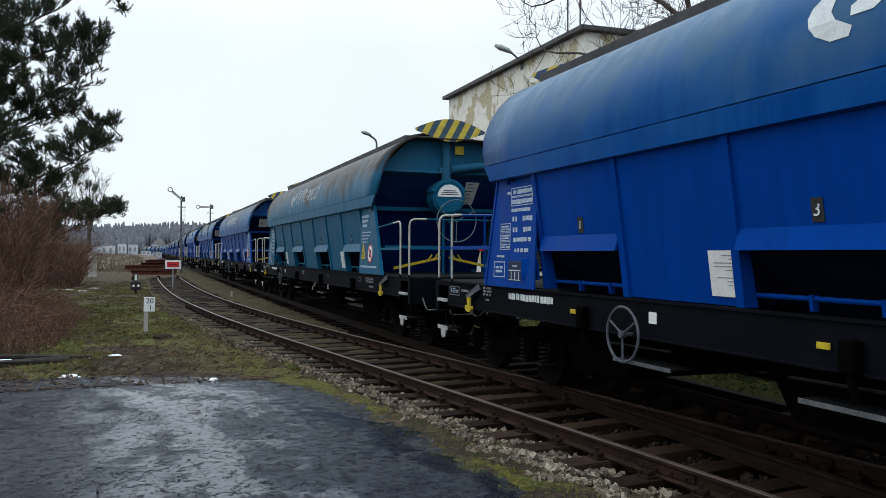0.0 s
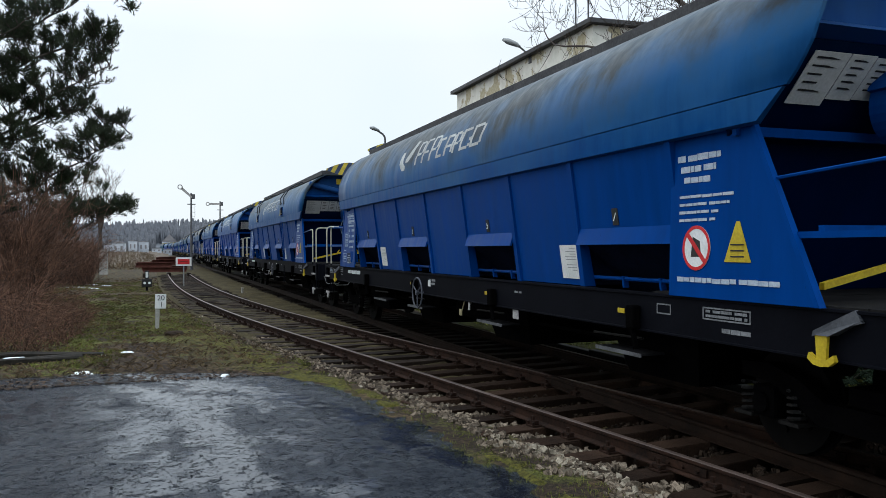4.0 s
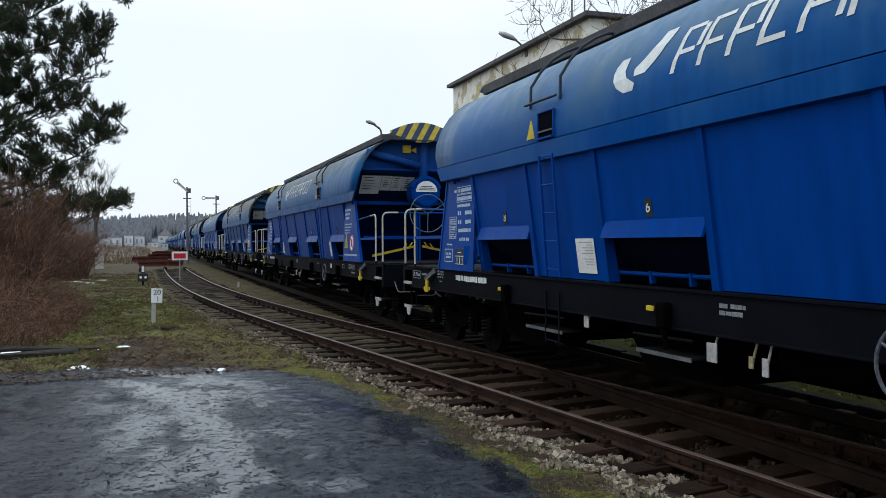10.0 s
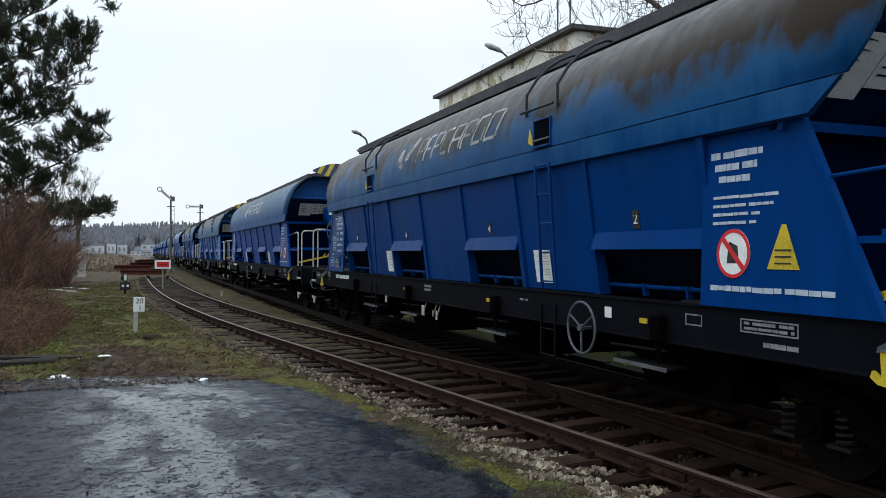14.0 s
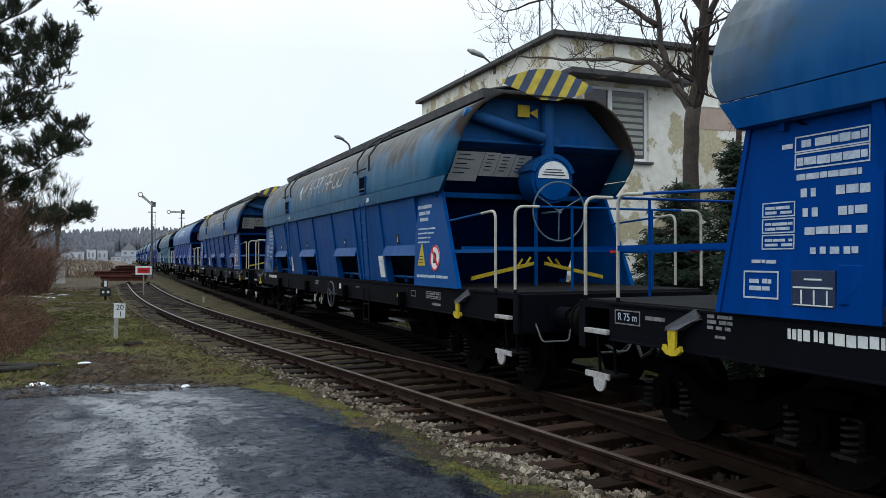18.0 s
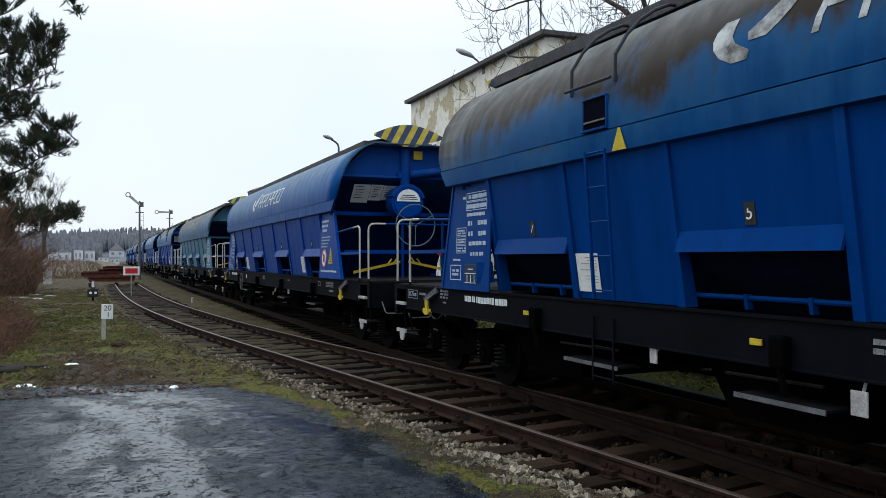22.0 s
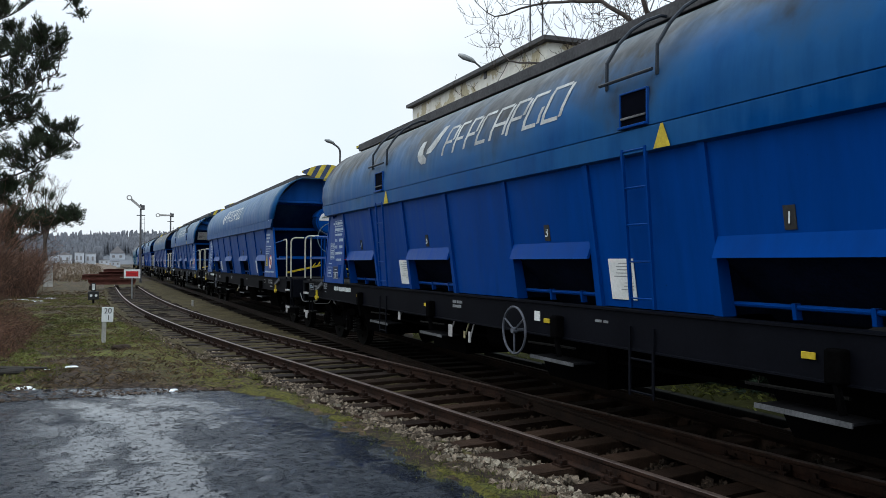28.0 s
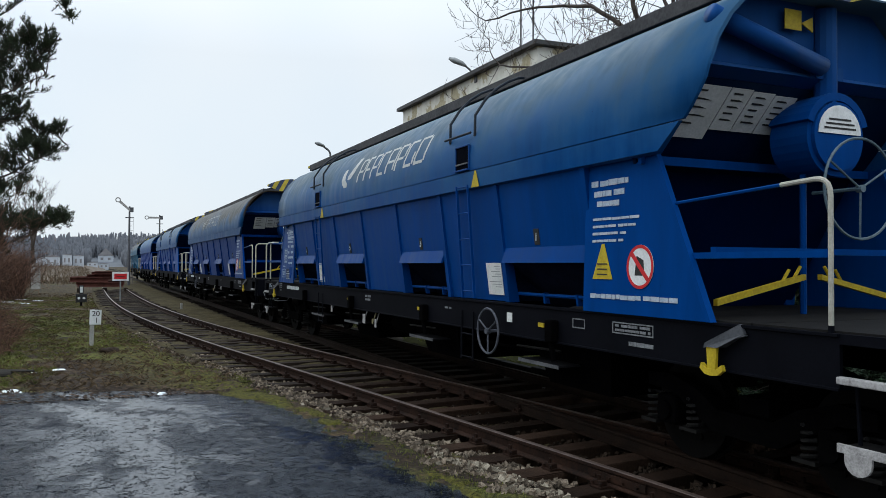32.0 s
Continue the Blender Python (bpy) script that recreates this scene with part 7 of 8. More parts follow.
def semaphore(x, y, top, lift, arm, label):
    """A tall mast with a lattice foot, one arm with a ring at its tip, and a lamp."""
    root = tagged(new("semaphore_signal"), label, "signal", "semaphore signals")
    root.matrix_basis = pose(x, y, GROUND)
    bm = B()
    tube(bm, [(0, 0, -0.2), (0, 0, top - GROUND)], 0.09, 8, taper=[0.13, 0.075])
    part("mast", bm, M["mast"], root)
    bm = B()
    for k in range(14):
        z = 0.6 + k * 0.42
        tube(bm, [(0.09, -0.05, z), (0.34, -0.05, z)], 0.012, 5)
    for q in (0.34,):
        tube(bm, [(q, -0.05, 0.3), (q, -0.05, 6.3)], 0.014, 5)
    part("ladder", bm, M["mast"], root)
    bm = B()
    h = top - GROUND - 0.35
    c, s = -math.cos(radians(lift)), math.sin(radians(lift))
    d, nrm = Vector((c, 0, s)), Vector((-s, 0, c))
    p0, p1 = Vector((0.25 * -c, -0.14, h - 0.25 * s)), Vector((0, -0.14, h)) + d * arm
    hexa(bm, [tuple(p0 + nrm * 0.09), tuple(p0 - nrm * 0.09), tuple(p0 - nrm * 0.09 + Vector((0, 0.03, 0))), tuple(p0 + nrm * 0.09 + Vector((0, 0.03, 0)))],
         [tuple(p1 + nrm * 0.12), tuple(p1 - nrm * 0.12), tuple(p1 - nrm * 0.12 + Vector((0, 0.03, 0))), tuple(p1 + nrm * 0.12 + Vector((0, 0.03, 0)))])
    a = part("arm", bm, M["mast_pale"], root, "pale signal arm")
    bm = B()
    cc = p1 + d * 0.22
    tube(bm, [cc + d * 0.2 * math.cos(k * math.tau / 16) + nrm * 0.2 * math.sin(k * math.tau / 16) for k in range(16)], 0.05, 6, closed=True)
    part("arm_ring", bm, M["mast_pale"], a)
    bm = B()
    box(bm, 0.05, 0.35, -0.18, 0.12, h - 0.2, h + 0.25, 0.03)
    part("lamp_housing", bm, M["mast"], root)
    bm = B()
    box(bm, -0.35, 0.4, -0.06, 0.3, h - 0.75, h - 0.68)
    part("lamp_stage", bm, M["mast"], root)


M["mast"] = surface("mast_steel", (0.05, 0.05, 0.055), (0.12, 0.12, 0.125), 0.6, 0.2, 4, 30, 0.1)
M["mast_pale"] = surface("arm_enamel", (0.22, 0.21, 0.20), (0.40, 0.38, 0.36), 0.5, 0, 6, 30, 0.05)


def street_lamp(x, y, top, arm, label):
    root = tagged(new("street_lamp"), label, "street lamp", "street lamps")
    root.matrix_basis = pose(x, y, GROUND)
    h = top - GROUND
    bm = B()
    tube(bm, bend([(0, 0, -0.2), (0, 0, h - 0.15), (-arm * 0.6, 0, h + 0.12)], 0.25, 5), 0.06, 8)
    part("pole", bm, M["mast"], root)
    bm = B()
    tube(bm, [(-arm * 0.45, 0, h + 0.10), (-arm * 0.6, 0, h + 0.16), (-arm, 0, h + 0.26), (-arm * 1.25, 0, h + 0.30)], 0.1, 10, taper=[0.04, 0.09, 0.12, 0.05])
    for v in bm.verts:
        v.co.y *= 1.3
    part("lamp_head", bm, M["grey"], root, smooth=True)


def wall_lamp():
    """A lamp on a bracket that leans out from the building's track side."""
    root = tagged(new("wall_lamp"), "grey lamp on a bracket at the old building's roof edge", "lamp")
    root.matrix_basis = pose(13.0, 26.2, 8.75)
    bm = B()
    box(bm, -0.04, 0.0, -0.10, 0.10, -0.16, 0.16, 0.01)
    tube(bm, bend([(-0.02, 0, 0.05), (-0.24, -0.03, 0.26), (-0.52, -0.08, 0.42)], 0.10, 4), 0.035, 8)
    part("bracket", bm, M["mast"], root)
    bm = B()
    tube(bm, [(-0.45, -0.07, 0.39), (-0.58, -0.02, 0.48), (-0.84, 0.15, 0.62), (-1.0, 0.25, 0.70)], 0.1, 10, taper=[0.04, 0.09, 0.11, 0.05])
    part("lamp_head", bm, M["grey"], root, smooth=True)


# ---- plants ----
def bare_tree(name, limbs, seed, twig_levels=3, label="", spread=0.6, twig_len=1.5):
    """limbs: lists of points with a start and an end radius; each throws side branches and twigs."""
    rng = random.Random(seed)
    root = tagged(new(name), label, "tree", "bare trees")
    base = Vector(limbs[0][0][0])
    root.matrix_basis = Matrix.Translation(base)
    bm = B()
    verts, faces = [], []

    def twig(p, d, length, r, level):
        n = 4
        pts = [p]
        dd = d.copy()
        for k in range(n):
            dd = (dd + rand_dir(rng) * 0.28 + Vector((0, 0, 0.10))).normalized()
            pts.append(pts[-1] + dd * length / n)
        stem(verts, faces, pts, r, max(r * 0.4, 0.0048), 4 if r > 0.012 else 3)
        if level <= 0:
            return
        for k in range(rng.randint(2, 4)):
            q = rng.randint(1, n)
            side = rand_dir(rng, 0.3)
            nd = (dd * 0.65 + side * spread).normalized()
            twig(pts[q], nd, length * rng.uniform(0.45, 0.7), max(r * 0.55, 0.006), level - 1)
    for i, (pts, r0, r1) in enumerate(limbs):
        P = [Vector(p) - base for p in pts]
        fine = []
        for a, b in zip(P, P[1:]):
            for k in range(4):
                q = a.lerp(b, k / 4)
                fine.append(q + rand_dir(rng) * 0.03 * (1 if fine else 0))
        fine.append(P[-1])
        m = len(fine)
        bm = B()
        tube(bm, fine, r0, 10, taper=[r0 + (r1 - r0) * (k / (m - 1)) ** 0.8 for k in range(m)])
        part("trunk" if i == 0 else "limb", bm, M["bark"], root, smooth=True)
        start = m // 2 if i == 0 else 2
        for k in range(start, m):
            if rng.random() < (0.2 if i == 0 else 0.6):
                d = (fine[k] - fine[k - 1]).normalized()
                side = rand_dir(rng, 0.25)
                twig(fine[k], (d * 0.5 + side * 0.8).normalized(), twig_len * rng.uniform(0.6, 1.2), max(0.010, (r0 + (r1 - r0) * k / m) * 0.22), twig_levels - 1)
        d = (fine[-1] - fine[-2]).normalized()
        twig(fine[-1], d, twig_len, r1 * 0.9, twig_levels - 1)
    raw("twig_crown", verts, faces, M["twig"], root)


def needles(verts, faces, c, r, rng, count, droop=0.0, width=0.011):
    """A tuft: thin blades round a centre."""
    for _ in range(count):
        d = rand_dir(rng, 0.15)
        d.z -= droop
        p = c + rand_dir(rng) * r * 0.25
        e = p + d * r * rng.uniform(0.6, 1.1)
        a = d.orthogonal().normalized() * width
        b = len(verts)
        verts += [tuple(p - a), tuple(p + a), tuple(e)]
        faces.append((b, b + 1, b + 2))


def finger(verts, faces, p, d, length, rng, count, width):
    """An upright shoot set with needles, like a bottle brush."""
    for _ in range(count):
        k = rng.random()
        c = p + d * (length * k)
        n = (d * 0.75 + rand_dir(rng) * 0.9).normalized()
        e = c + n * length * rng.uniform(0.30, 0.50)
        a = n.orthogonal().normalized() * width
        b = len(verts)
        verts += [tuple(c - a), tuple(c + a), tuple(e)]
        faces.append((b, b + 1, b + 2))


def pine(name, base, top, mains, sides, seed, label, shoot=0.20, per=26, branchlets=11, r0=0.2, reach=0.75, hang=()):
    """A trunk, rising main boughs, side boughs that leave them, branchlets and finger-like shoots of needles."""
    rng = random.Random(seed)
    root = tagged(new(name), label, "tree", "pines")
    b0 = Vector(base)
    root.matrix_basis = Matrix.Translation(b0)
    bm = B()
    pts = [Vector((0.25 * noise.noise((z * 0.3, seed, 0)), 0, z)) for z in np.linspace(-0.2, top, 14)]
    tube(bm, pts, r0, 10, taper=[r0 * (1 - 0.75 * k / 13) for k in range(14)])
    part("trunk", bm, M["bark"], root, smooth=True)
    nv, nf = [], []

    def clothe(line, bv, bf, first, size, count):
        m = len(line) - 1
        for _ in range(count):
            k = first + (1 - first) * rng.random() ** 0.7
            i = min(m - 1, int(k * m))
            p = line[i].lerp(line[i + 1], k * m - i)
            along = (line[i + 1] - line[i]).normalized()
            d = (along * 0.7 + rand_dir(rng) * 0.9 + Vector((0, 0, 0.25))).normalized()
            l = size * rng.uniform(0.35, 1.0) * (1.1 - 0.55 * k)
            q = p + d * l
            stem(bv, bf, [p, p.lerp(q, 0.5) + Vector((0, 0, -0.05 * l)), q], 0.010, 0.005, 3)
            for j in range(7):
                c = p.lerp(q, 0.35 + 0.65 * (j + rng.random()) / 7)
                u = (d * 0.45 + rand_dir(rng) * 0.55 + Vector((0, 0, 0.65))).normalized()
                l2 = shoot * rng.uniform(0.6, 1.2)
                stem(bv, bf, [c, c + u * l2 * 0.5, c + u * l2], 0.005, 0.003, 3)
                finger(nv, nf, c + u * l2 * 0.25, u, l2, rng, per, 0.007 * shoot / 0.18)
    lines = []
    for tip in mains:
        t = Vector(tip) - b0
        h = math.hypot(t.x, t.y)
        start = Vector((0, 0, max(0.8, min(top - 0.4, t.z - 0.55 * h))))
        mid = start.lerp(t, 0.5) + Vector((0, 0, -0.10 * h * rng.uniform(0.3, 1.2)))
        line = [start * (1 - k) ** 2 + mid * 2 * k * (1 - k) + t * k * k + rand_dir(rng) * 0.04 for k in [j / 12 for j in range(13)]]
        bv, bf = [], []
        stem(bv, bf, line, 0.055, 0.012, 6)
        clothe(line, bv, bf, 0.45, reach, branchlets + 4)
        lines += line
        raw("bough", bv, bf, M["bark"], root)
    for tip in sides:
        t = Vector(tip) - b0
        low = [q for q in lines if q.z < t.z + 0.1 and (q - t).length > 0.45] or lines
        s = min(low, key=lambda q: (q - t).length + 0.4 * max(0.0, q.z - t.z + 0.3))
        mid = s.lerp(t, 0.5) + Vector((0, 0, -0.08))
        line = [s * (1 - k) ** 2 + mid * 2 * k * (1 - k) + t * k * k for k in [j / 6 for j in range(7)]]
        bv, bf = [], []
        stem(bv, bf, line, 0.022, 0.009, 4)
        clothe(line, bv, bf, 0.4, reach * 0.9, branchlets)
        raw("side_bough", bv, bf, M["bark"], root)
    if hang:
        line = [Vector(q) - b0 for q in hang]
        bv, bf = [], []
        stem(bv, bf, line, 0.04, 0.008, 5)
        clothe(line[-3:], bv, bf, 0.55, 0.32, 14)
        raw("bough", bv, bf, M["bark"], root)
    raw("crown", nv, nf, M["needle"], root)


def spruce(x, y, h, r, seed):
    rng = random.Random(seed)
    root = tagged(new("spruce"), "dark green young spruce behind the train", "tree", "spruces")
    root.matrix_basis = pose(x, y, GROUND)
    bm = B()
    tube(bm, [(0, 0, -0.1), (0, 0, h * 0.5), (0, 0, h)], 0.07, 8, taper=[0.09, 0.05, 0.012])
    part("trunk", bm, M["bark"], root)
    bv, bf, nv, nf = [], [], [], []
    z = 0.25
    while z < h - 0.1:
        k = z / h
        reach = r * (1 - k) ** 0.8 + 0.08
        for j in range(rng.randint(9, 12)):
            a = rng.uniform(0, math.tau)
            l = reach * rng.uniform(0.7, 1.15)
            p0 = Vector((0, 0, z + rng.uniform(-0.06, 0.06)))
            p1 = p0 + Vector((math.cos(a) * l, math.sin(a) * l, -0.12 * l + rng.uniform(-0.1, 0.15)))
            stem(bv, bf, [p0, p0.lerp(p1, 0.5) + Vector((0, 0, 0.04)), p1], 0.014, 0.005, 3)
            m = max(3, int(l / 0.10))
            for i in range(m):
                c = p0.lerp(p1, (i + 1) / m) + Vector((rng.uniform(-0.13, 0.13), rng.uniform(-0.13, 0.13), rng.uniform(-0.08, 0.03)))
                needles(nv, nf, c, 0.15, rng, 16, 0.25, 0.015)
        z += 0.16
    raw("bough_frame", bv, bf, M["bark"], root)
    raw("crown", nv, nf, M["spruce"], root)


M["spruce"] = surface("spruce_needles", (0.006, 0.014, 0.007), (0.022, 0.042, 0.018), 0.8, 0, 2.5, 20, 0.0, random_tint=0.35, island=True)


def thicket(name, count, place, height, arch, r, material, label, seed, branch=2, lean=0.35):
    """A tangle of thin stems."""
    rng = random.Random(seed)
    verts, faces = [], []
    for _ in range(count):
        x, y, hk = place(rng)
        p = Vector((x, y, lie(x, y) + field_rise(x, y) - 0.05))
        h = height * hk * rng.uniform(0.55, 1.1)
        d = Vector((rng.gauss(0, lean), rng.gauss(0, lean), 1)).normalized()
        pts = [p]
        n = 6
        for k in range(n):
            d = (d + rand_dir(rng) * 0.22 + Vector((rng.uniform(-0.15, 0.2), rng.uniform(-0.15, 0.1), -arch * (k / n)))).normalized()
            q = pts[-1] + d * h * 1.25 / n
            q.z = max(q.z, GROUND + 0.02)
            pts.append(q)
        stem(verts, faces, pts, r, r * 0.4, 3)
        for _ in range(branch):
            k = rng.randint(2, n)
            dd = rand_dir(rng, 0.3)
            q = pts[k]
            stem(verts, faces, [q, q + dd * h * 0.11, q + (dd + Vector((0, 0, 0.3 - arch))).normalized() * h * 0.22], r * 0.6, r * 0.3, 3)
    tagged(raw(name, verts, faces, material), label, "bushes", kind="stuff")


def plants():
    # old pine whose boughs hang over the verge
    mains = [(-2.95, 23.74, 8.14), (-2.08, 25.03, 8.91), (-0.94, 24.87, 8.50), (-1.17, 23.96, 6.96), (-1.37, 24.39, 6.64), (-1.66, 24.31, 6.12), (-0.63, 24.67, 5.19), (-1.78, 24.92, 4.27)]
    mains += [(-8.6, 24.0, 7.4), (-8.8, 25.0, 9.6), (-7.8, 26.4, 8.2), (-4.6, 26.8, 9.8), (-7.4, 22.6, 6.2), (-5.4, 23.0, 12.0)]
    sides = [(-1.04, 23.59, 7.74), (-1.60, 23.46, 8.04), (-1.33, 25.07, 7.60), (-1.88, 24.27, 5.78), (-2.37, 24.92, 8.29), (-2.09, 23.40, 7.14), (-2.45, 24.29, 6.85), (-2.07, 24.84, 6.84), (-2.69, 23.86, 7.51), (-3.29, 25.29, 8.46), (-3.71, 25.20, 8.71), (-3.32, 23.46, 6.90), (-3.05, 23.45, 6.32), (-3.74, 24.48, 7.72), (-2.70, 25.28, 6.39), (-3.14, 24.16, 5.69), (-3.64, 23.83, 5.90), (-2.59, 24.24, 5.42), (-3.05, 23.46, 4.82), (-3.64, 23.84, 5.15), (-0.92, 24.28, 5.44), (-1.45, 24.39, 5.59), (-1.27, 23.87, 4.73), (-1.84, 23.86, 4.94), (-2.27, 23.84, 4.60), (-3.16, 24.32, 4.31), (-3.66, 23.98, 4.56), (-2.64, 23.44, 3.93), (-3.69, 25.08, 3.89), (-2.33, 24.51, 3.73), (-1.91, 24.68, 7.78), (-1.55, 23.77, 7.04), (-2.41, 25.39, 7.83), (-2.97, 25.12, 7.31), (-1.54, 23.64, 7.71), (-3.81, 24.07, 6.70), (-4.00, 24.84, 8.26), (-3.44, 24.82, 7.84), (-3.07, 25.27, 8.80), (-2.45, 24.24, 8.65), (-3.04, 25.06, 6.17), (-2.28, 24.74, 5.76), (-3.39, 24.01, 6.10), (-1.08, 24.58, 4.99), (-1.72, 25.16, 5.37), (-2.09, 25.09, 4.60), (-2.96, 24.41, 4.72), (-3.96, 24.58, 4.15)]
    prng = random.Random(5)
    sides += [(prng.uniform(-8.5, -3.4), prng.uniform(22.8, 26.2), prng.uniform(6.0, 12.5)) for _ in range(34)]
    sides += [(prng.uniform(-6.0, -3.6), prng.uniform(23.4, 25.4), prng.uniform(4.0, 9.0)) for _ in range(20)]
    pine("pine", (-6.2, 24.4, GROUND), 12.8, mains, sides, 21, "old pine with long boughs over the verge", 0.18, 32, 16, 0.24, 0.75, [(-6.1, 24.4, 9.6), (-4.6, 24.4, 10.9), (-2.6, 24.5, 11.0), (-1.5, 24.5, 10.2), (-1.05, 24.5, 9.3), (-0.55, 24.50, 8.74)])
    far = [(-1.25, 48.4, 4.6), (-2.0, 49, 4.2), (-2.8, 48.5, 4.5), (-3.8, 48, 4.7), (-5.0, 48, 5.0), (-7.5, 49, 5.6), (-5.6, 47.5, 6.2), (-8.5, 48, 4.6), (-6.8, 48, 7.0)]
    near = [(prng.uniform(-8.6, -2.6), prng.uniform(47, 50), prng.uniform(4.0, 6.4)) for _ in range(22)]
    near += [(-1.2 - 4.6 * k / 29, prng.uniform(47.4, 49), 4.35 - 0.02 * k + prng.uniform(-0.5, 0.2)) for k in range(30)]
    near += [(prng.uniform(-6.2, -4.2), prng.uniform(47.4, 49), prng.uniform(2.6, 4.2)) for _ in range(12)]
    pine("pine", (-5.6, 48.2, GROUND), 7.4, far, near, 22, "distant low pine beside the sidings", 0.30, 22, 8, 0.16, 0.9)
    # bare trees behind the train
    bare_tree("bare_tree", [
        ([(10.0, 11.9, GROUND), (10.0, 11.92, 1.6), (10.0, 11.9, 3.3), (10.0, 11.82, 4.6)], 0.175, 0.14),
        ([(10.0, 11.82, 4.5), (10.02, 11.65, 5.3), (10.0, 11.5, 6.4), (10.1, 11.3, 8.2), (10.0, 11.4, 10.0)], 0.125, 0.035),
        ([(10.0, 11.85, 4.55), (10.0, 12.4, 5.2), (10.0, 12.75, 6.0), (9.9, 12.9, 7.4), (9.8, 13.2, 9.2)], 0.10, 0.028),
        ([(10.0, 12.3, 5.15), (10.0, 13.1, 5.72), (9.9, 14.6, 6.15), (9.8, 16.2, 6.5), (9.6, 18.0, 7.0)], 0.07, 0.02),
        ([(9.95, 12.8, 6.4), (9.8, 14.2, 7.4), (9.7, 16.2, 8.0), (9.5, 18.6, 8.3)], 0.06, 0.018),
        ([(10.0, 11.55, 6.0), (10.3, 11.0, 7.2), (10.6, 10.4, 8.6)], 0.07, 0.02),
    ], 31, 4, "bare grey-barked tree with a forked trunk", 0.65, 1.7)
    bare_tree("bare_tree", [
        ([(10.6, 11.0, GROUND), (10.55, 11.02, 2.0), (10.5, 10.95, 3.5), (10.5, 10.62, 4.22)], 0.185, 0.15),
        ([(10.5, 10.65, 4.15), (10.5, 10.15, 4.7), (10.5, 9.68, 5.3), (10.5, 9.4, 6.2), (10.4, 8.9, 7.6), (10.4, 8.7, 9.4)], 0.14, 0.03),
        ([(10.5, 10.64, 4.1), (10.5, 10.62, 5.0), (10.5, 10.4, 6.2), (10.6, 10.3, 8.0)], 0.075, 0.02),
        ([(10.5, 9.5, 5.9), (10.4, 8.8, 6.1), (10.3, 7.8, 6.2), (10.2, 6.6, 6.9)], 0.06, 0.02),
        ([(10.5, 9.35, 6.4), (10.6, 9.5, 7.4), (10.7, 9.9, 8.8)], 0.05, 0.015),
    ], 32, 4, "bare leaning tree with a split trunk", 0.65, 1.5)
    bare_tree("bare_tree", [
        ([(10.8, 11.6, GROUND), (10.75, 11.6, 2.5), (10.6, 11.35, 4.0), (10.6, 11.0, 5.4), (10.6, 10.7, 6.6), (10.6, 10.6, 8.0)], 0.085, 0.02),
    ], 33, 3, "thin bare young tree", 0.6, 1.1)
    for k, (x, y, h) in enumerate(((27, 24, 9), (30, 20, 8.5), (25, 27, 9.5), (33, 16, 8), (29, 12, 8.5))):
        bare_tree("bare_tree", [([(x, y, GROUND), (x + 0.1, y, h * 0.35), (x, y + 0.2, h * 0.7)], 0.16, 0.05), ([(x, y, h * 0.4), (x - 0.7, y - 0.3, h * 0.62), (x - 1.0, y - 0.2, h * 0.85)], 0.07, 0.02), ([(x, y, h * 0.35), (x + 0.9, y + 0.2, h * 0.6), (x + 1.2, y, h * 0.8)], 0.07, 0.02)], 40 + k, 4, "distant bare garden tree", 0.6, 1.9)
    for k, (x, y, h, r) in enumerate(((9.5, 11.7, 3.5, 1.15), (9.9, 10.7, 4.1, 1.2), (9.7, 9.6, 3.9, 1.2), (9.9, 8.6, 4.0, 1.2), (10.2, 7.7, 2.9, 1.0), (9.9, 12.9, 2.6, 1.0), (10.6, 6.9, 2.2, 0.9), (22.5, 17.0, 7.0, 1.6))):
        spruce(x, y, h, r, 60 + k)
    # brambles and undergrowth on the camera's side
    def brambles(rng):
        y = rng.uniform(16.5, 26)
        e = -1.75 - 0.10 * max(0.0, 20 - y) + 0.25 * noise.noise((y, 1, 0))
        x = e - 7.5 * rng.random() ** 1.4
        return x, y, min(1.0, 0.25 + (e - x) * 0.55)
    thicket("bramble_thicket", 2600, brambles, 1.75, 0.42, 0.008, M["bramble"], "tangled brown bramble stems", 71, 3)

    def shrubs(rng):
        y = rng.uniform(24, 33)
        return -0.135 * y - 6 * rng.random() ** 1.3, y, rng.uniform(0.6, 1.1)
    thicket("bare_shrubs", 4200, shrubs, 3.7, 0.05, 0.010, M["bramble"], "reddish brown bare shrubs", 72, 5, 0.16)

    def under(rng):
        y = rng.uniform(49, 66)
        return -0.068 * y - 6.5 * rng.random(), y, rng.uniform(0.5, 1.1)
    thicket("undergrowth", 2300, under, 3.0, 0.15, 0.014, M["bramble"], "brown winter undergrowth", 73, 6, 0.22)

    def far_left(rng):
        y = rng.uniform(75, 190)
        return -0.068 * y - 16 * rng.random() ** 1.5, y, rng.uniform(0.4, 1.0)
    thicket("undergrowth", 1500, far_left, 3.0, 0.08, 0.03, M["bramble"], "brown winter undergrowth further off", 74, 5)

    def brush(rng):
        y = rng.uniform(85, 200)
        return rng.uniform(-0.085, 0.0) * y, y, rng.uniform(0.4, 1.0)
    thicket("dry_brush", 1700, brush, 0.9, 0.3, 0.03, M["straw"], "low dry brush far along the tracks", 75, 3)
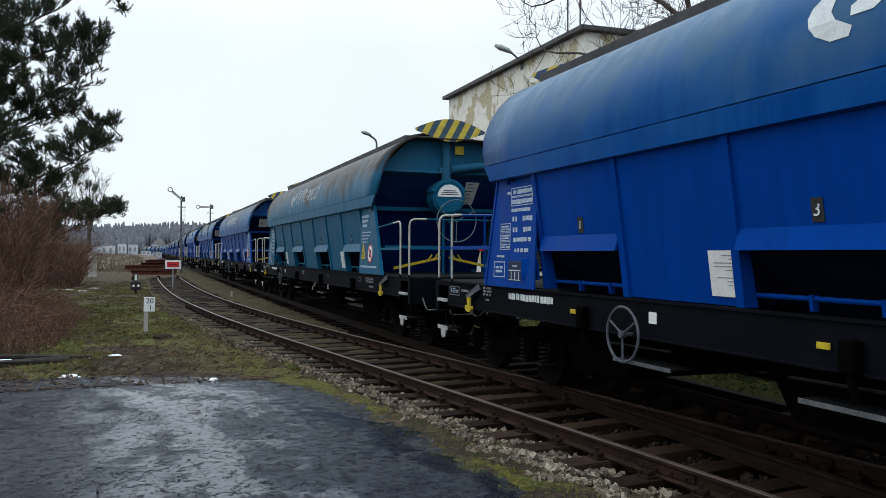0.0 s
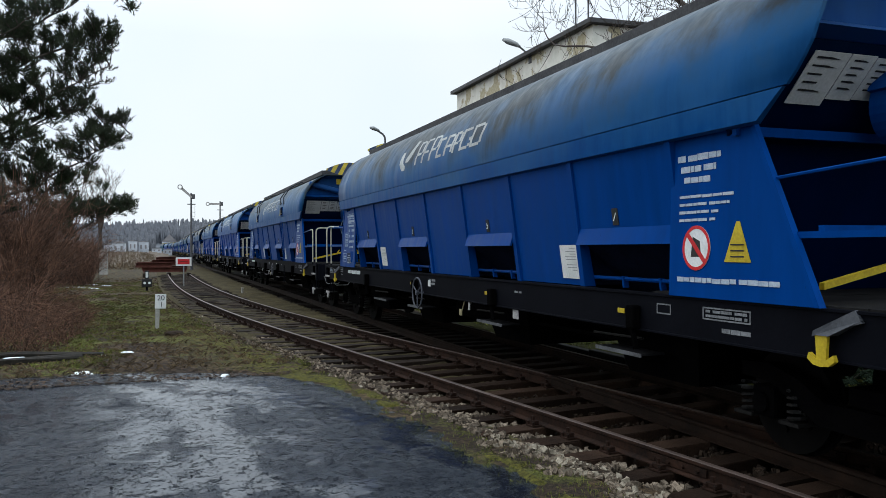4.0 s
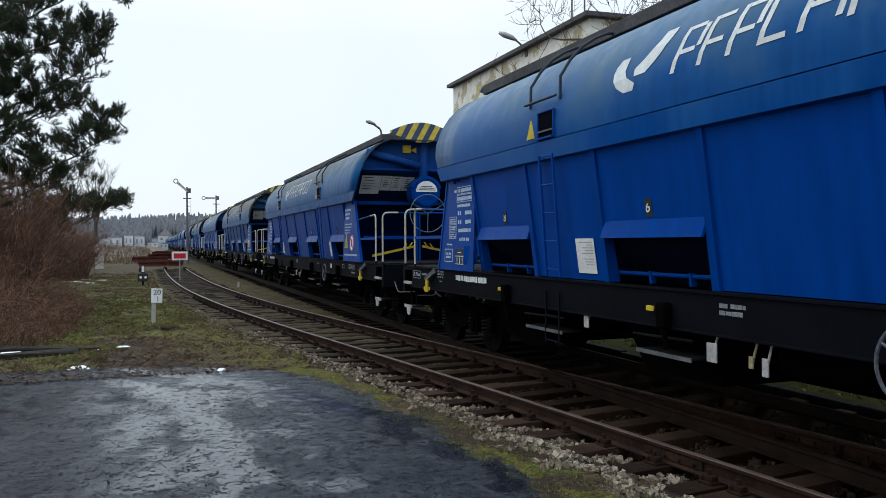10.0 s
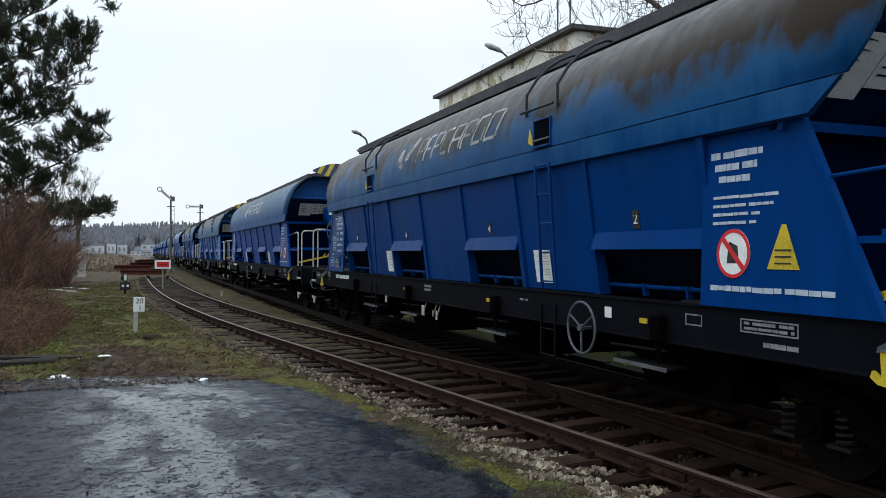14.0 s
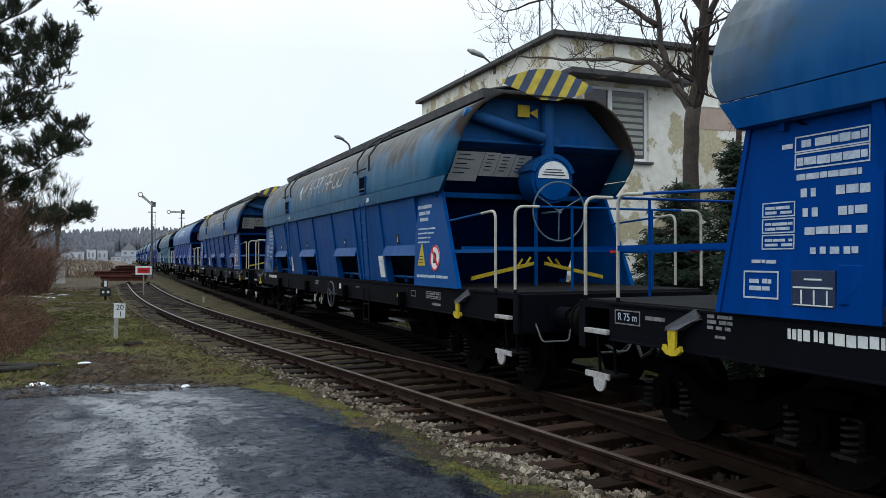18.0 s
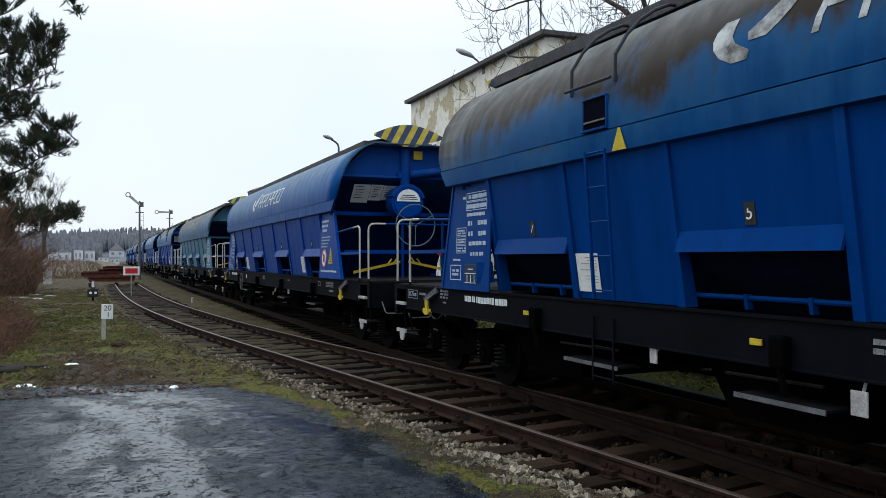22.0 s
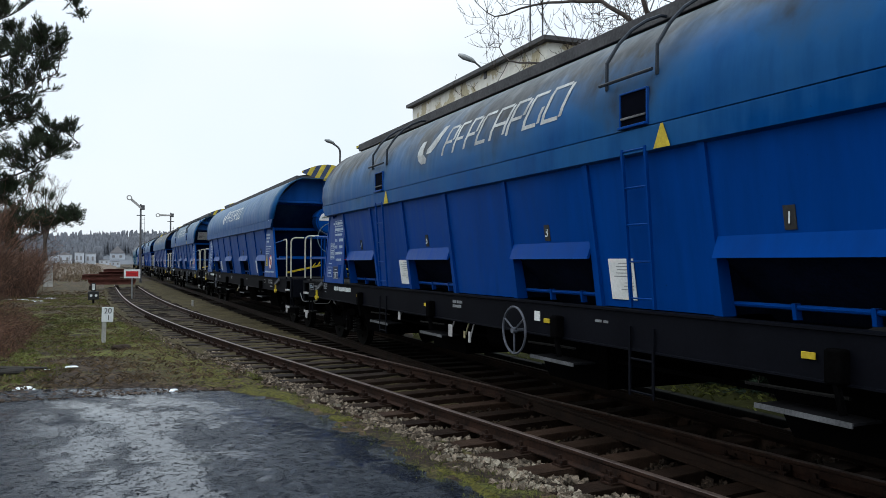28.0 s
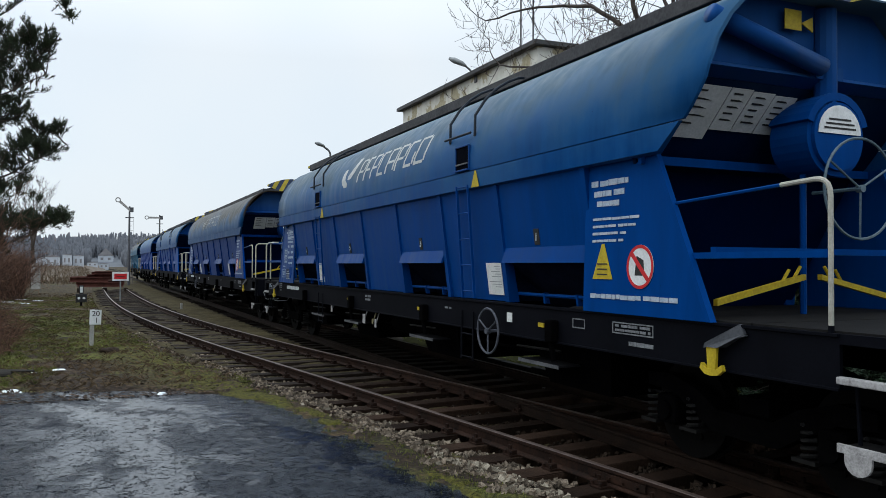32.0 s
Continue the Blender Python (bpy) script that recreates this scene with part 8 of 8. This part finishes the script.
    bare_tree("bare_tree", [([(-4.5, 76, GROUND), (-4.5, 76, 2.2), (-4.48, 76, 4.2)], 0.18, 0.13)] + [([(-4.48, 76, 4.0 - 0.3 * abs(k - 3)), (-4.48 + (k - 3) * 0.16, 76 + (k % 3 - 1) * 0.3, 5.6), (-4.48 + (k - 3) * 0.34, 76 + (k % 3 - 1) * 0.6, 7.4 - 0.2 * abs(k - 3))], 0.07, 0.022) for k in range(7)], 49, 4, "bare tree with a fan of upright branches", 0.42, 1.25)
    for k, (x, y, h) in enumerate(((-5.4, 55, 7.0), (-6.6, 58, 6.5), (-8, 60, 8), (-10.5, 55, 8))):
        bare_tree("bare_tree", [([(x, y, GROUND), (x + 0.1, y, h * 0.3), (x, y + 0.2, h * 0.65)], 0.12, 0.04), ([(x, y, h * 0.25), (x - 0.6, y - 0.3, h * 0.5), (x - 0.9, y - 0.2, h * 0.75)], 0.06, 0.02), ([(x, y, h * 0.28), (x + 0.7, y + 0.2, h * 0.5), (x + 0.9, y, h * 0.72)], 0.06, 0.02)], 51 + k, 4, "small bare tree beside the sidings", 0.6, 0.95)


# ---- buildings ----
def plaster():
    m = bpy.data.materials.new("peeling_plaster")
    m.use_nodes = True
    nt = m.node_tree
    p = nt.nodes["Principled BSDF"]
    tc = nt.nodes.new("ShaderNodeTexCoord")

    def nz(scale, detail=6.0, rough=0.6):
        n = lin(nt.nodes.new("ShaderNodeTexNoise"), Scale=scale, Detail=detail, Roughness=rough)
        nt.links.new(tc.outputs["Object"], n.inputs["Vector"])
        return n.outputs["Fac"]

    def step(src, a, b, c0, c1):
        r = nt.nodes.new("ShaderNodeValToRGB")
        r.color_ramp.elements[0].position, r.color_ramp.elements[0].color = a, (*c0, 1)
        r.color_ramp.elements[1].position, r.color_ramp.elements[1].color = b, (*c1, 1)
        nt.links.new(src, r.inputs["Fac"])
        return r.outputs["Color"]
    base = step(nz(3.0), 0.3, 0.7, (0.58, 0.56, 0.49), (0.74, 0.72, 0.65))
    bare = step(nz(9.0), 0.3, 0.7, (0.34, 0.29, 0.17), (0.50, 0.44, 0.31))
    fac = step(nz(0.9, 9.0, 0.62), 0.505, 0.535, (0, 0, 0), (1, 1, 1))
    mix = nt.nodes.new("ShaderNodeMixRGB")
    nt.links.new(fac, mix.inputs["Fac"])
    nt.links.new(base, mix.inputs["Color1"])
    nt.links.new(bare, mix.inputs["Color2"])
    nt.links.new(mix.outputs["Color"], p.inputs["Base Color"])
    p.inputs["Roughness"].default_value = 0.9
    bp = lin(nt.nodes.new("ShaderNodeBump"), Strength=0.5, Distance=0.03)
    nt.links.new(fac, bp.inputs["Height"])
    nt.links.new(bp.outputs["Normal"], p.inputs["Normal"])
    return m


M["plaster"] = plaster()
M["pink"] = surface("pink_plaster", (0.30, 0.23, 0.18), (0.42, 0.33, 0.27), 0.9, 0, 2, 20, 0.2)
M["coping"] = surface("dark_coping", (0.03, 0.03, 0.032), (0.07, 0.07, 0.072), 0.6, 0, 3, 30, 0.1)
M["frame"] = surface("white_window_frame", (0.60, 0.61, 0.61), (0.74, 0.75, 0.75), 0.4, 0, 5, 40, 0.02)
M["blind"] = surface("grey_blind", (0.22, 0.23, 0.20), (0.34, 0.35, 0.31), 0.6, 0, 5, 30, 0.02)
M["tile_red"] = surface("red_roof_tiles", (0.18, 0.06, 0.035), (0.32, 0.12, 0.075), 0.8, 0, 3, 20, 0.3)
M["dark_roof"] = surface("dark_roof_felt", (0.018, 0.016, 0.016), (0.05, 0.045, 0.043), 0.85, 0, 3, 20, 0.3)
M["white_wall"] = surface("white_render", (0.52, 0.52, 0.51), (0.68, 0.68, 0.67), 0.85, 0, 1.5, 25, 0.15)
M["sheet"] = surface("corrugated_sheet", (0.28, 0.32, 0.36), (0.46, 0.50, 0.54), 0.5, 0.2, 2, 20, 0.1)


def glass_material():
    m = bpy.data.materials.new("window_glass")
    m.use_nodes = True
    p = m.node_tree.nodes["Principled BSDF"]
    p.inputs["Base Color"].default_value = (0.02, 0.022, 0.025, 1)
    p.inputs["Roughness"].default_value = 0.06
    return m


M["glass"] = glass_material()


def old_building():
    x0, x1, y0, y1, top = 13.0, 24.55, 21.8, 33.7, 8.85
    root = tagged(new("old_building"), "old two-storey building with peeling pale plaster", "building")
    root.location = (x0, y0, GROUND)
    o = Vector((x0, y0, GROUND))

    def bx(a, b, c, d, e, f, bev=0.0):
        bm = B()
        return box(bm, a - o.x, b - o.x, c - o.y, d - o.y, e - o.z, f - o.z, bev)
    t = 0.4
    wx0, wx1, wz0, wz1 = 14.0, 16.55, 5.0, 7.42
    # the wall that faces the camera, round its window
    for name, args in (("wall", (x0, wx0, y0, y0 + t, GROUND - 0.3, top)), ("wall", (wx1, x1, y0, y0 + t, GROUND - 0.3, top)), ("wall", (wx0, wx1, y0, y0 + t, GROUND - 0.3, wz0)), ("wall", (wx0, wx1, y0, y0 + t, wz1, top)),
                       ("wall", (x0, x0 + t, y0 + t, y1, GROUND - 0.3, top)), ("wall", (x1 - t, x1, y0 + t, y1, GROUND - 0.3, top)), ("wall", (x0 + t, x1 - t, y1 - t, y1, GROUND - 0.3, top))):
        part(name, bx(*args), M["plaster"], root)
    part("pink_band", bx(18.35, 22.95, y0 - 0.012, y0 + 0.001, 6.25, 7.0), M["pink"], root, "faded pink plaster field")
    part("band_edge", bx(18.1, 24.3, y0 - 0.03, y0 + 0.001, 7.02, 7.08), M["plaster"], root)
    bm = B()
    hexa(bm, [(-0.25, -0.25, top - o.z), (x1 - x0 + 0.25, -0.25, top + 0.18 - o.z), (x1 - x0 + 0.25, y1 - y0 + 0.2, top + 0.18 - o.z), (-0.25, y1 - y0 + 0.2, top - o.z)],
         [(-0.25, -0.25, top + 0.14 - o.z), (x1 - x0 + 0.25, -0.25, top + 0.32 - o.z), (x1 - x0 + 0.25, y1 - y0 + 0.2, top + 0.32 - o.z), (-0.25, y1 - y0 + 0.2, top + 0.14 - o.z)])
    part("roof", bm, M["coping"], root, "flat roof with dark coping")
    part("canopy", bx(13.1, 17.9, y0 - 0.75, y0 + 0.05, 7.56, 7.74, 0.02), M["coping"], root, "flat concrete canopy over the window")
    win = new("window")
    win.parent = root
    for args in ((wx0, wx1, y0 + 0.10, y0 + 0.18, wz0, wz0 + 0.1), (wx0, wx1, y0 + 0.10, y0 + 0.18, wz1 - 0.1, wz1), (wx0, wx0 + 0.1, y0 + 0.10, y0 + 0.18, wz0 + 0.1, wz1 - 0.1), (wx1 - 0.1, wx1, y0 + 0.10, y0 + 0.18, wz0 + 0.1, wz1 - 0.1), (15.0, 15.16, y0 + 0.09, y0 + 0.19, wz0 + 0.1, wz1 - 0.1)):
        part("window_frame", bx(*args), M["frame"], win)
    for a, b in ((wx0 + 0.1, 15.0), (15.16, wx1 - 0.1)):
        part("pane", bx(a, b, y0 + 0.14, y0 + 0.15, wz0 + 0.1, wz1 - 0.1), M["glass"], win)
    for k in range(9):
        z = wz1 - 0.36 - k * 0.22
        part("blind_slat", bx(15.2, wx1 - 0.14, y0 + 0.125, y0 + 0.135, z - 0.07, z + 0.07), M["blind"], win)
    part("window_sill", bx(wx0 - 0.1, wx1 + 0.12, y0 - 0.12, y0 + 0.1, wz0 - 0.09, wz0 - 0.02), M["coping"], root)
    # windows along the track side
    for k in range(3):
        for z in (1.2, 5.0):
            y = 24.0 + k * 3.3
            part("window_frame", bx(x0 - 0.02, x0 + 0.01, y, y + 1.5, z, z + 1.7), M["frame"], root)
            part("pane", bx(x0 - 0.03, x0 - 0.021, y + 0.1, y + 1.4, z + 0.1, z + 1.6), M["glass"], root)
    part("downpipe", tube(B(), [(x1 - o.x - 0.25, -0.08, 0), (x1 - o.x - 0.25, -0.08, top - o.z)], 0.06, 8), M["grey"], root)
    part("wall_bracket", bx(x1, x1 + 0.6, y0 + 0.1, y0 + 0.2, 8.30, 8.37), M["coping"], root)
    for k, (dx, dy, h) in enumerate(((0.3, 1.6, 5.5), (0.9, 1.8, 5.0))):
        bm = B()
        tube(bm, [(dx, dy, top - o.z), (dx, dy, top - o.z + h)], 0.03, 6)
        for q in range(4):
            tube(bm, [(dx - 0.4, dy, top - o.z + h - 0.3 * q), (dx + 0.4, dy, top - o.z + h - 0.3 * q)], 0.01, 4)
        part("aerial", bm, M["mast"], root)
    part("chimney", bx(19.0, 19.8, 28, 28.8, top, top + 1.1, 0.02), M["plaster"], root)


def house():
    """White house with a dark gabled roof beyond the hedge."""
    root = tagged(new("house"), "white rendered house with a dark gable roof", "house")
    X0, X1, ya, yb, eave, ridge = 14.3, 22.0, 3.2, 11.3, 3.9, 7.0
    root.location = (X0, ya, GROUND)
    o = Vector((X0, ya, GROUND))
    bm = B()
    mid = (ya + yb) / 2
    poly = [(ya, GROUND - 0.3), (yb, GROUND - 0.3), (yb, eave), (mid, ridge - 0.1), (ya, eave)]
    hexa(bm, [(0, y - o.y, z - o.z) for y, z in poly], [(X1 - X0, y - o.y, z - o.z) for y, z in poly])
    part("wall", bm, M["white_wall"], root)
    for sy, y_e in ((1, yb), (-1, ya)):
        bm = B()
        e = y_e + sy * 0.55
        ze = eave - 0.55 * (ridge - eave) / (mid - ya)
        pts = [(e, ze), (mid, ridge), (mid, ridge + 0.16), (e, ze + 0.16)]
        hexa(bm, [(-0.5, y - o.y, z - o.z) for y, z in pts], [(X1 - X0 + 0.5, y - o.y, z - o.z) for y, z in pts])
        part("roof", bm, M["dark_roof"], root)
    for y, z in ((8.8, 1.0), (5.2, 1.0), (7.0, 4.2)):
        bm = B()
        box(bm, -0.03, 0.02, y - o.y - 0.55, y - o.y + 0.55, z - o.z, z - o.z + 1.3)
        w = part("window", bm, M["frame"], root)
        bm = B()
        box(bm, -0.04, -0.031, y - o.y - 0.45, y - o.y + 0.45, z - o.z + 0.1, z - o.z + 1.2)
        part("pane", bm, M["glass"], w)
    # lean-to shed with a corrugated roof, and a tiled outhouse
    shed = tagged(new("shed"), "low shed with a grey corrugated roof", "shed")
    shed.location = (18.2, 17.2, GROUND)
    bm = B()
    box(bm, 0, 4.2, 0, 2.6, -0.2, 4.4)
    part("wall", bm, M["wood"], shed)
    for k in range(24):
        bm = B()
        x = -0.3 + k * 0.2
        hexa(bm, [(x, -0.4, 4.45), (x + 0.1, -0.4, 4.50), (x + 0.2, -0.4, 4.45), (x + 0.1, -0.4, 4.44)], [(x, 2.9, 5.35), (x + 0.1, 2.9, 5.40), (x + 0.2, 2.9, 5.35), (x + 0.1, 2.9, 5.34)])
        part("roof_sheet", bm, M["sheet"], shed)
    out = tagged(new("outhouse"), "small outhouse with a red tiled roof", "shed")
    out.location = (13.0, 12.0, GROUND)
    bm = B()
    box(bm, 0.2, 3.0, 0, 1.6, -0.2, 2.7)
    part("wall", bm, M["white_wall"], out)
    for r in range(6):
        for c in range(9):
            bm = B()
            y, z = -0.2 + r * 0.35, 2.72 + r * 0.12
            hexa(bm, [(c * 0.36, y, z), (c * 0.36 + 0.34, y, z), (c * 0.36 + 0.34, y, z + 0.03), (c * 0.36, y, z + 0.03)], [(c * 0.36, y + 0.4, z + 0.13), (c * 0.36 + 0.34, y + 0.4, z + 0.13), (c * 0.36 + 0.34, y + 0.4, z + 0.16), (c * 0.36, y + 0.4, z + 0.16)])
            part("roof_tile", bm, M["tile_red"], out)


def garden_fence():
    root = tagged(new("garden_fence"), "weathered slat fence of the garden beyond the track", "fence")
    root.location = (11.8, 1.0, GROUND)
    for k in range(14):
        bm = B()
        box(bm, -0.05, 0.05, k * 1.5 - 0.05, k * 1.5 + 0.05, -0.2, 1.5, 0.01)
        part("post", bm, M["wood"], root)
    for z in (0.25, 0.55, 0.85, 1.15, 1.4):
        for k in range(13):
            bm = B()
            box(bm, -0.07, -0.05, k * 1.5 - 0.02, k * 1.5 + 1.48, z, z + 0.14, 0.004)
            part("slat", bm, M["concrete"], root)


def edging():
    """A low concrete edge along the far side of the main track."""
    root = tagged(new("platform_edge"), "low mossy concrete edge beyond the main track", "edging", kind="structure")
    root.location = (7.5, 0, GROUND)
    rng = random.Random(8)
    for k in range(16):
        bm = B()
        box(bm, 0, 0.14, k * 1.2 - 4, k * 1.2 - 2.82, -0.1, 0.16 + rng.uniform(-0.02, 0.02), 0.015)
        part("edge_stone", bm, M["edge_stone"], root)
    bm = B()
    prev = None
    y = -4.0
    while y < 20:
        row = [bm.verts.new((7.66 + 0.16 * k, y, GROUND + 0.10 + 0.04 * noise.noise((k * 0.9, y * 2.2, 6)) + 0.03 * noise.noise((k * 2.9, y * 6.2, 6)) - (0.08 if k in (0, 9) else 0))) for k in range(10)]
        if prev:
            for k in range(9):
                bm.faces.new((prev[k], prev[k + 1], row[k + 1], row[k]))
        prev = row
        y += 0.16
    tagged(link("moss_bank", bm, M["bank"], smooth=True), "mossy bank beyond the main track", "moss", kind="stuff")


# ---- the distance ----
M["field"] = surface("dry_field", (0.055, 0.043, 0.034), (0.19, 0.155, 0.125), 0.95, 0, 0.5, 5, 0.2, spec=0.1)
# the haze of the distance is mixed into these four base colours
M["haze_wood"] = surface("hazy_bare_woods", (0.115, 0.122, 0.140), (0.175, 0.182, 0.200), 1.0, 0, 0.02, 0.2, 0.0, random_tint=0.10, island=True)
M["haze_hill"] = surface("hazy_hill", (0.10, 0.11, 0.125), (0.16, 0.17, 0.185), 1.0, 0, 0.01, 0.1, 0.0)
M["haze_white"] = surface("haze_tinted_wall", (0.34, 0.37, 0.41), (0.56, 0.58, 0.62), 0.9, 0, 0.3, 3, 0.0)
M["haze_roof"] = surface("haze_tinted_roof", (0.16, 0.15, 0.155), (0.26, 0.25, 0.25), 0.9, 0, 0.3, 3, 0.0)


def distance():
    rng = random.Random(17)
    bm = B()
    prev = None
    for k in range(81):
        x = -800 + k * 20
        h = 21 + 5 * noise.noise((x * 0.006, 0, 0)) + 2 * noise.noise((x * 0.03, 3, 0))
        row = [bm.verts.new((x, 640, GROUND - 1)), bm.verts.new((x, 780, h * 0.45)), bm.verts.new((x, 900, h)), bm.verts.new((x, 1100, GROUND - 2))]
        if prev:
            for i in range(3):
                bm.faces.new((prev[i], prev[i + 1], row[i + 1], row[i]))
        prev = row
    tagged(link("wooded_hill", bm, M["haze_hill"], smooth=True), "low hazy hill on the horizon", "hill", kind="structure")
    verts, faces = [], []
    for _ in range(7000):
        y = rng.uniform(600, 905)
        x = rng.uniform(-420, 420) if rng.random() < 0.4 else rng.uniform(-120, 160)
        h0 = 21 + 5 * noise.noise((x * 0.006, 0, 0)) + 2 * noise.noise((x * 0.03, 3, 0))
        k = (y - 640) / 260
        z = GROUND if y < 640 else h0 * (k / 0.54 * 0.45 if k < 0.54 else 0.45 + (k - 0.54) / 0.46 * 0.55)
        h = rng.triangular(6, 15, 10)
        w = rng.uniform(0.7, 2.0)
        if abs(x - 11.6) < 11 and y < 735:
            continue
        b = len(verts)
        levels = [(0.0, 0.3), (0.4, 0.7), (0.65, 1.0), (0.88, 0.75), (1.0, 0.4)]
        for q, s in levels:
            for j in range(4):
                t = j * math.tau / 4 + 0.4
                rr = w * s * rng.uniform(0.5, 1.3)
                verts.append((x + rr * math.cos(t), y + rr * math.sin(t), z + h * q))
        for i in range(len(levels) - 1):
            for j in range(4):
                faces.append((b + i * 4 + j, b + i * 4 + (j + 1) % 4, b + (i + 1) * 4 + (j + 1) % 4, b + (i + 1) * 4 + j))
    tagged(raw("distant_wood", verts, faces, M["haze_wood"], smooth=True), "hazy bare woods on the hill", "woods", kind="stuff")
    field()
    for x, y, w, d, h, roof, label in ((-7.9, 200, 2.9, 6, 2.0, 0.6, "low distant shed with a grey roof"), (-5.2, 215, 2.0, 6, 2.7, 0.15, "distant white flat-roofed shed"), (-2.7, 220, 2.4, 6, 2.6, 0.2, "distant pale container shed"), (0.6, 240, 2.6, 5, 1.1, 0.2, "distant low white shed"), (3.6, 244, 2.4, 5, 1.3, 0.2, "distant low pale shed"), (-10.6, 206, 1.7, 5, 1.7, 0.4, "distant grey hut beside the sheds"), (11.6, 700, 11.5, 12, 5.0, 6.2, "distant white house with a steep roof"), (-26, 260, 9, 10, 4.5, 2.5, "distant pale house among trees")):
        root = tagged(new("distant_house"), label, "house", "distant houses")
        root.location = (x, y, GROUND + field_rise(x, y) if y < 600 else 3.6)
        bm = B()
        box(bm, -w / 2, w / 2, 0, d, -0.4 if y < 600 else -4.0, h)
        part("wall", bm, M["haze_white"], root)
        bm = B()
        e = 0.12 if y < 250 else 0.3
        hexa(bm, [(-w / 2 - e, -e, h), (w / 2 + e, -e, h), (0.05, -e, h + roof), (-0.05, -e, h + roof)], [(-w / 2 - e, d + e, h), (w / 2 + e, d + e, h), (0.05, d + e, h + roof), (-0.05, d + e, h + roof)])
        part("roof", bm, M["haze_roof"], root)
        for k in (-0.25, 0.22):
            bm = B()
            box(bm, k * w - 0.09 * w, k * w + 0.09 * w, -0.06, 0.02, h * 0.3, h * 0.7)
            part("window", bm, M["haze_roof"], root)


def field():
    bm = B()
    rows = []
    for y in [96 + 6 * k for k in range(32)]:
        rows.append([bm.verts.new((x, y, GROUND - 0.03 + field_rise(x, y) + 0.10 * noise.noise((x * 0.3, y * 0.12, 41)) * min(1.0, (y - 96) / 30) * min(1.0, max(0.0, (main_x(y) - 3.0 - x) / 4)))) for x in [-40 + 1.25 * k for k in range(36)]])
    for r0, r1 in zip(rows, rows[1:]):
        for k in range(35):
            bm.faces.new((r0[k], r0[k + 1], r1[k + 1], r1[k]))
    tagged(link("field", bm, M["field"], smooth=True), "dry brown field that climbs beside the tracks", "field", kind="structure")


verge_cover()
# old snow, but (1.03, 12.75) is a water glint shaped as a white patch
for k, (x, y, r) in enumerate(((-4.0, 47.5, 0.45), (-3.2, 46.0, 0.35), (-3.5, 50.5, 0.4), (-0.5, 16.5, 0.11), (1.03, 12.75, 0.06), (-1.1, 13.9, 0.12), (-2.6, 49, 0.25), (-2.9, 44.6, 0.22), (-0.9, 16.0, 0.05))):
    snow_patch(x, y, r, k)
snow_patch(-2.35, 15.95, 0.2, 33, lie(-2.3, 16) + 0.05)
log("old_sleeper", [(-4.2, 15.35, lie(-4, 15.4) + 0.06), (-2.4, 15.45, lie(-2.4, 15.4) + 0.07), (-1.25, 15.75, lie(-1.2, 15.6) + 0.05)], 0.085, 5, "weathered timber lying on the verge")
log("old_branch", [(-4.2, 16.2, lie(-4, 16) + 0.05), (-2.4, 16.4, lie(-2.4, 16) + 0.09), (-0.9, 16.1, lie(-0.9, 16) + 0.03)], 0.055, 6, "dark fallen branch on the verge")
verge_stone()
kilometre_post()
marker_stake()
dwarf_signal()
stop_board()
beam_pile()
pillar()
semaphore(3.33, 80, 7.25, 42, 1.15, "tall semaphore signal with its arm raised")
semaphore(7.6, 101, 7.75, 0, 1.25, "semaphore signal with its arm level")
street_lamp(12.94, 45.5, 8.7, 0.75, "street lamp on a tall grey pole")
wall_lamp()
plants()
old_building()
house()
garden_fence()
edging()
distance()
sleepers_and_stones()


# ---- what moves ----
# small runs of slack, in metres, at whole seconds
SLACK = {1: 0.05, 2: 0.17, 3: 0.28, 4: 0.29, 5: 0.30, 6: 0.30, 7: 0.02, 9: 0.15, 12: 0.06, 14: 0.29, 15: 0.15, 23: 0.08, 30: 0.10, 32: 0.08}


def travelled(t):
    """Metres that the train has rolled towards the camera since the start."""
    k = t / 32
    a = int(t)
    slack = SLACK.get(a, 0.0) * (a + 1 - t) + SLACK.get(a + 1, 0.0) * (t - a)
    return slack + 247.775 * k + 44.684 * k ** 2 - 12.855 * k ** 3 + 2.601 * k ** 4


def motions():
    first = -5.595 + 8.10 + 0.12
    for i, root in enumerate(wagons):
        rows = []
        for t in range(0, 33, 1):
            s = first + LENGTH * i - travelled(t)
            a, b = main_x(s - 7.95), main_x(s + 7.95)
            rows.append((t, pose((a + b) / 2, s, 0, 0, 0, math.degrees(math.atan2(a - b, 15.9)))))
        walk(root, rows)
        for child in root.children:
            if not child.name.startswith("bogie"):
                continue
            for w in child.children:
                if not w.name.startswith("wheelset"):
                    continue
                turn = [(0, 0.0)]
                times = [k / 10 for k in range(321) if -8 < first + LENGTH * i - travelled(k / 10) < 26]
                for t in times:
                    turn.append((t, (travelled(t) - travelled(times[0])) / 0.46))
                if not times:
                    continue
                if turn[1][0] == 0:
                    turn.pop(0)
                if turn[-1][0] < 32:
                    turn.append((32, turn[-1][1]))
                place = w.location.copy()
                walk(w, [(t, Matrix.Translation(place) @ Matrix.Rotation(a, 4, "X")) for t, a in turn])


motions()
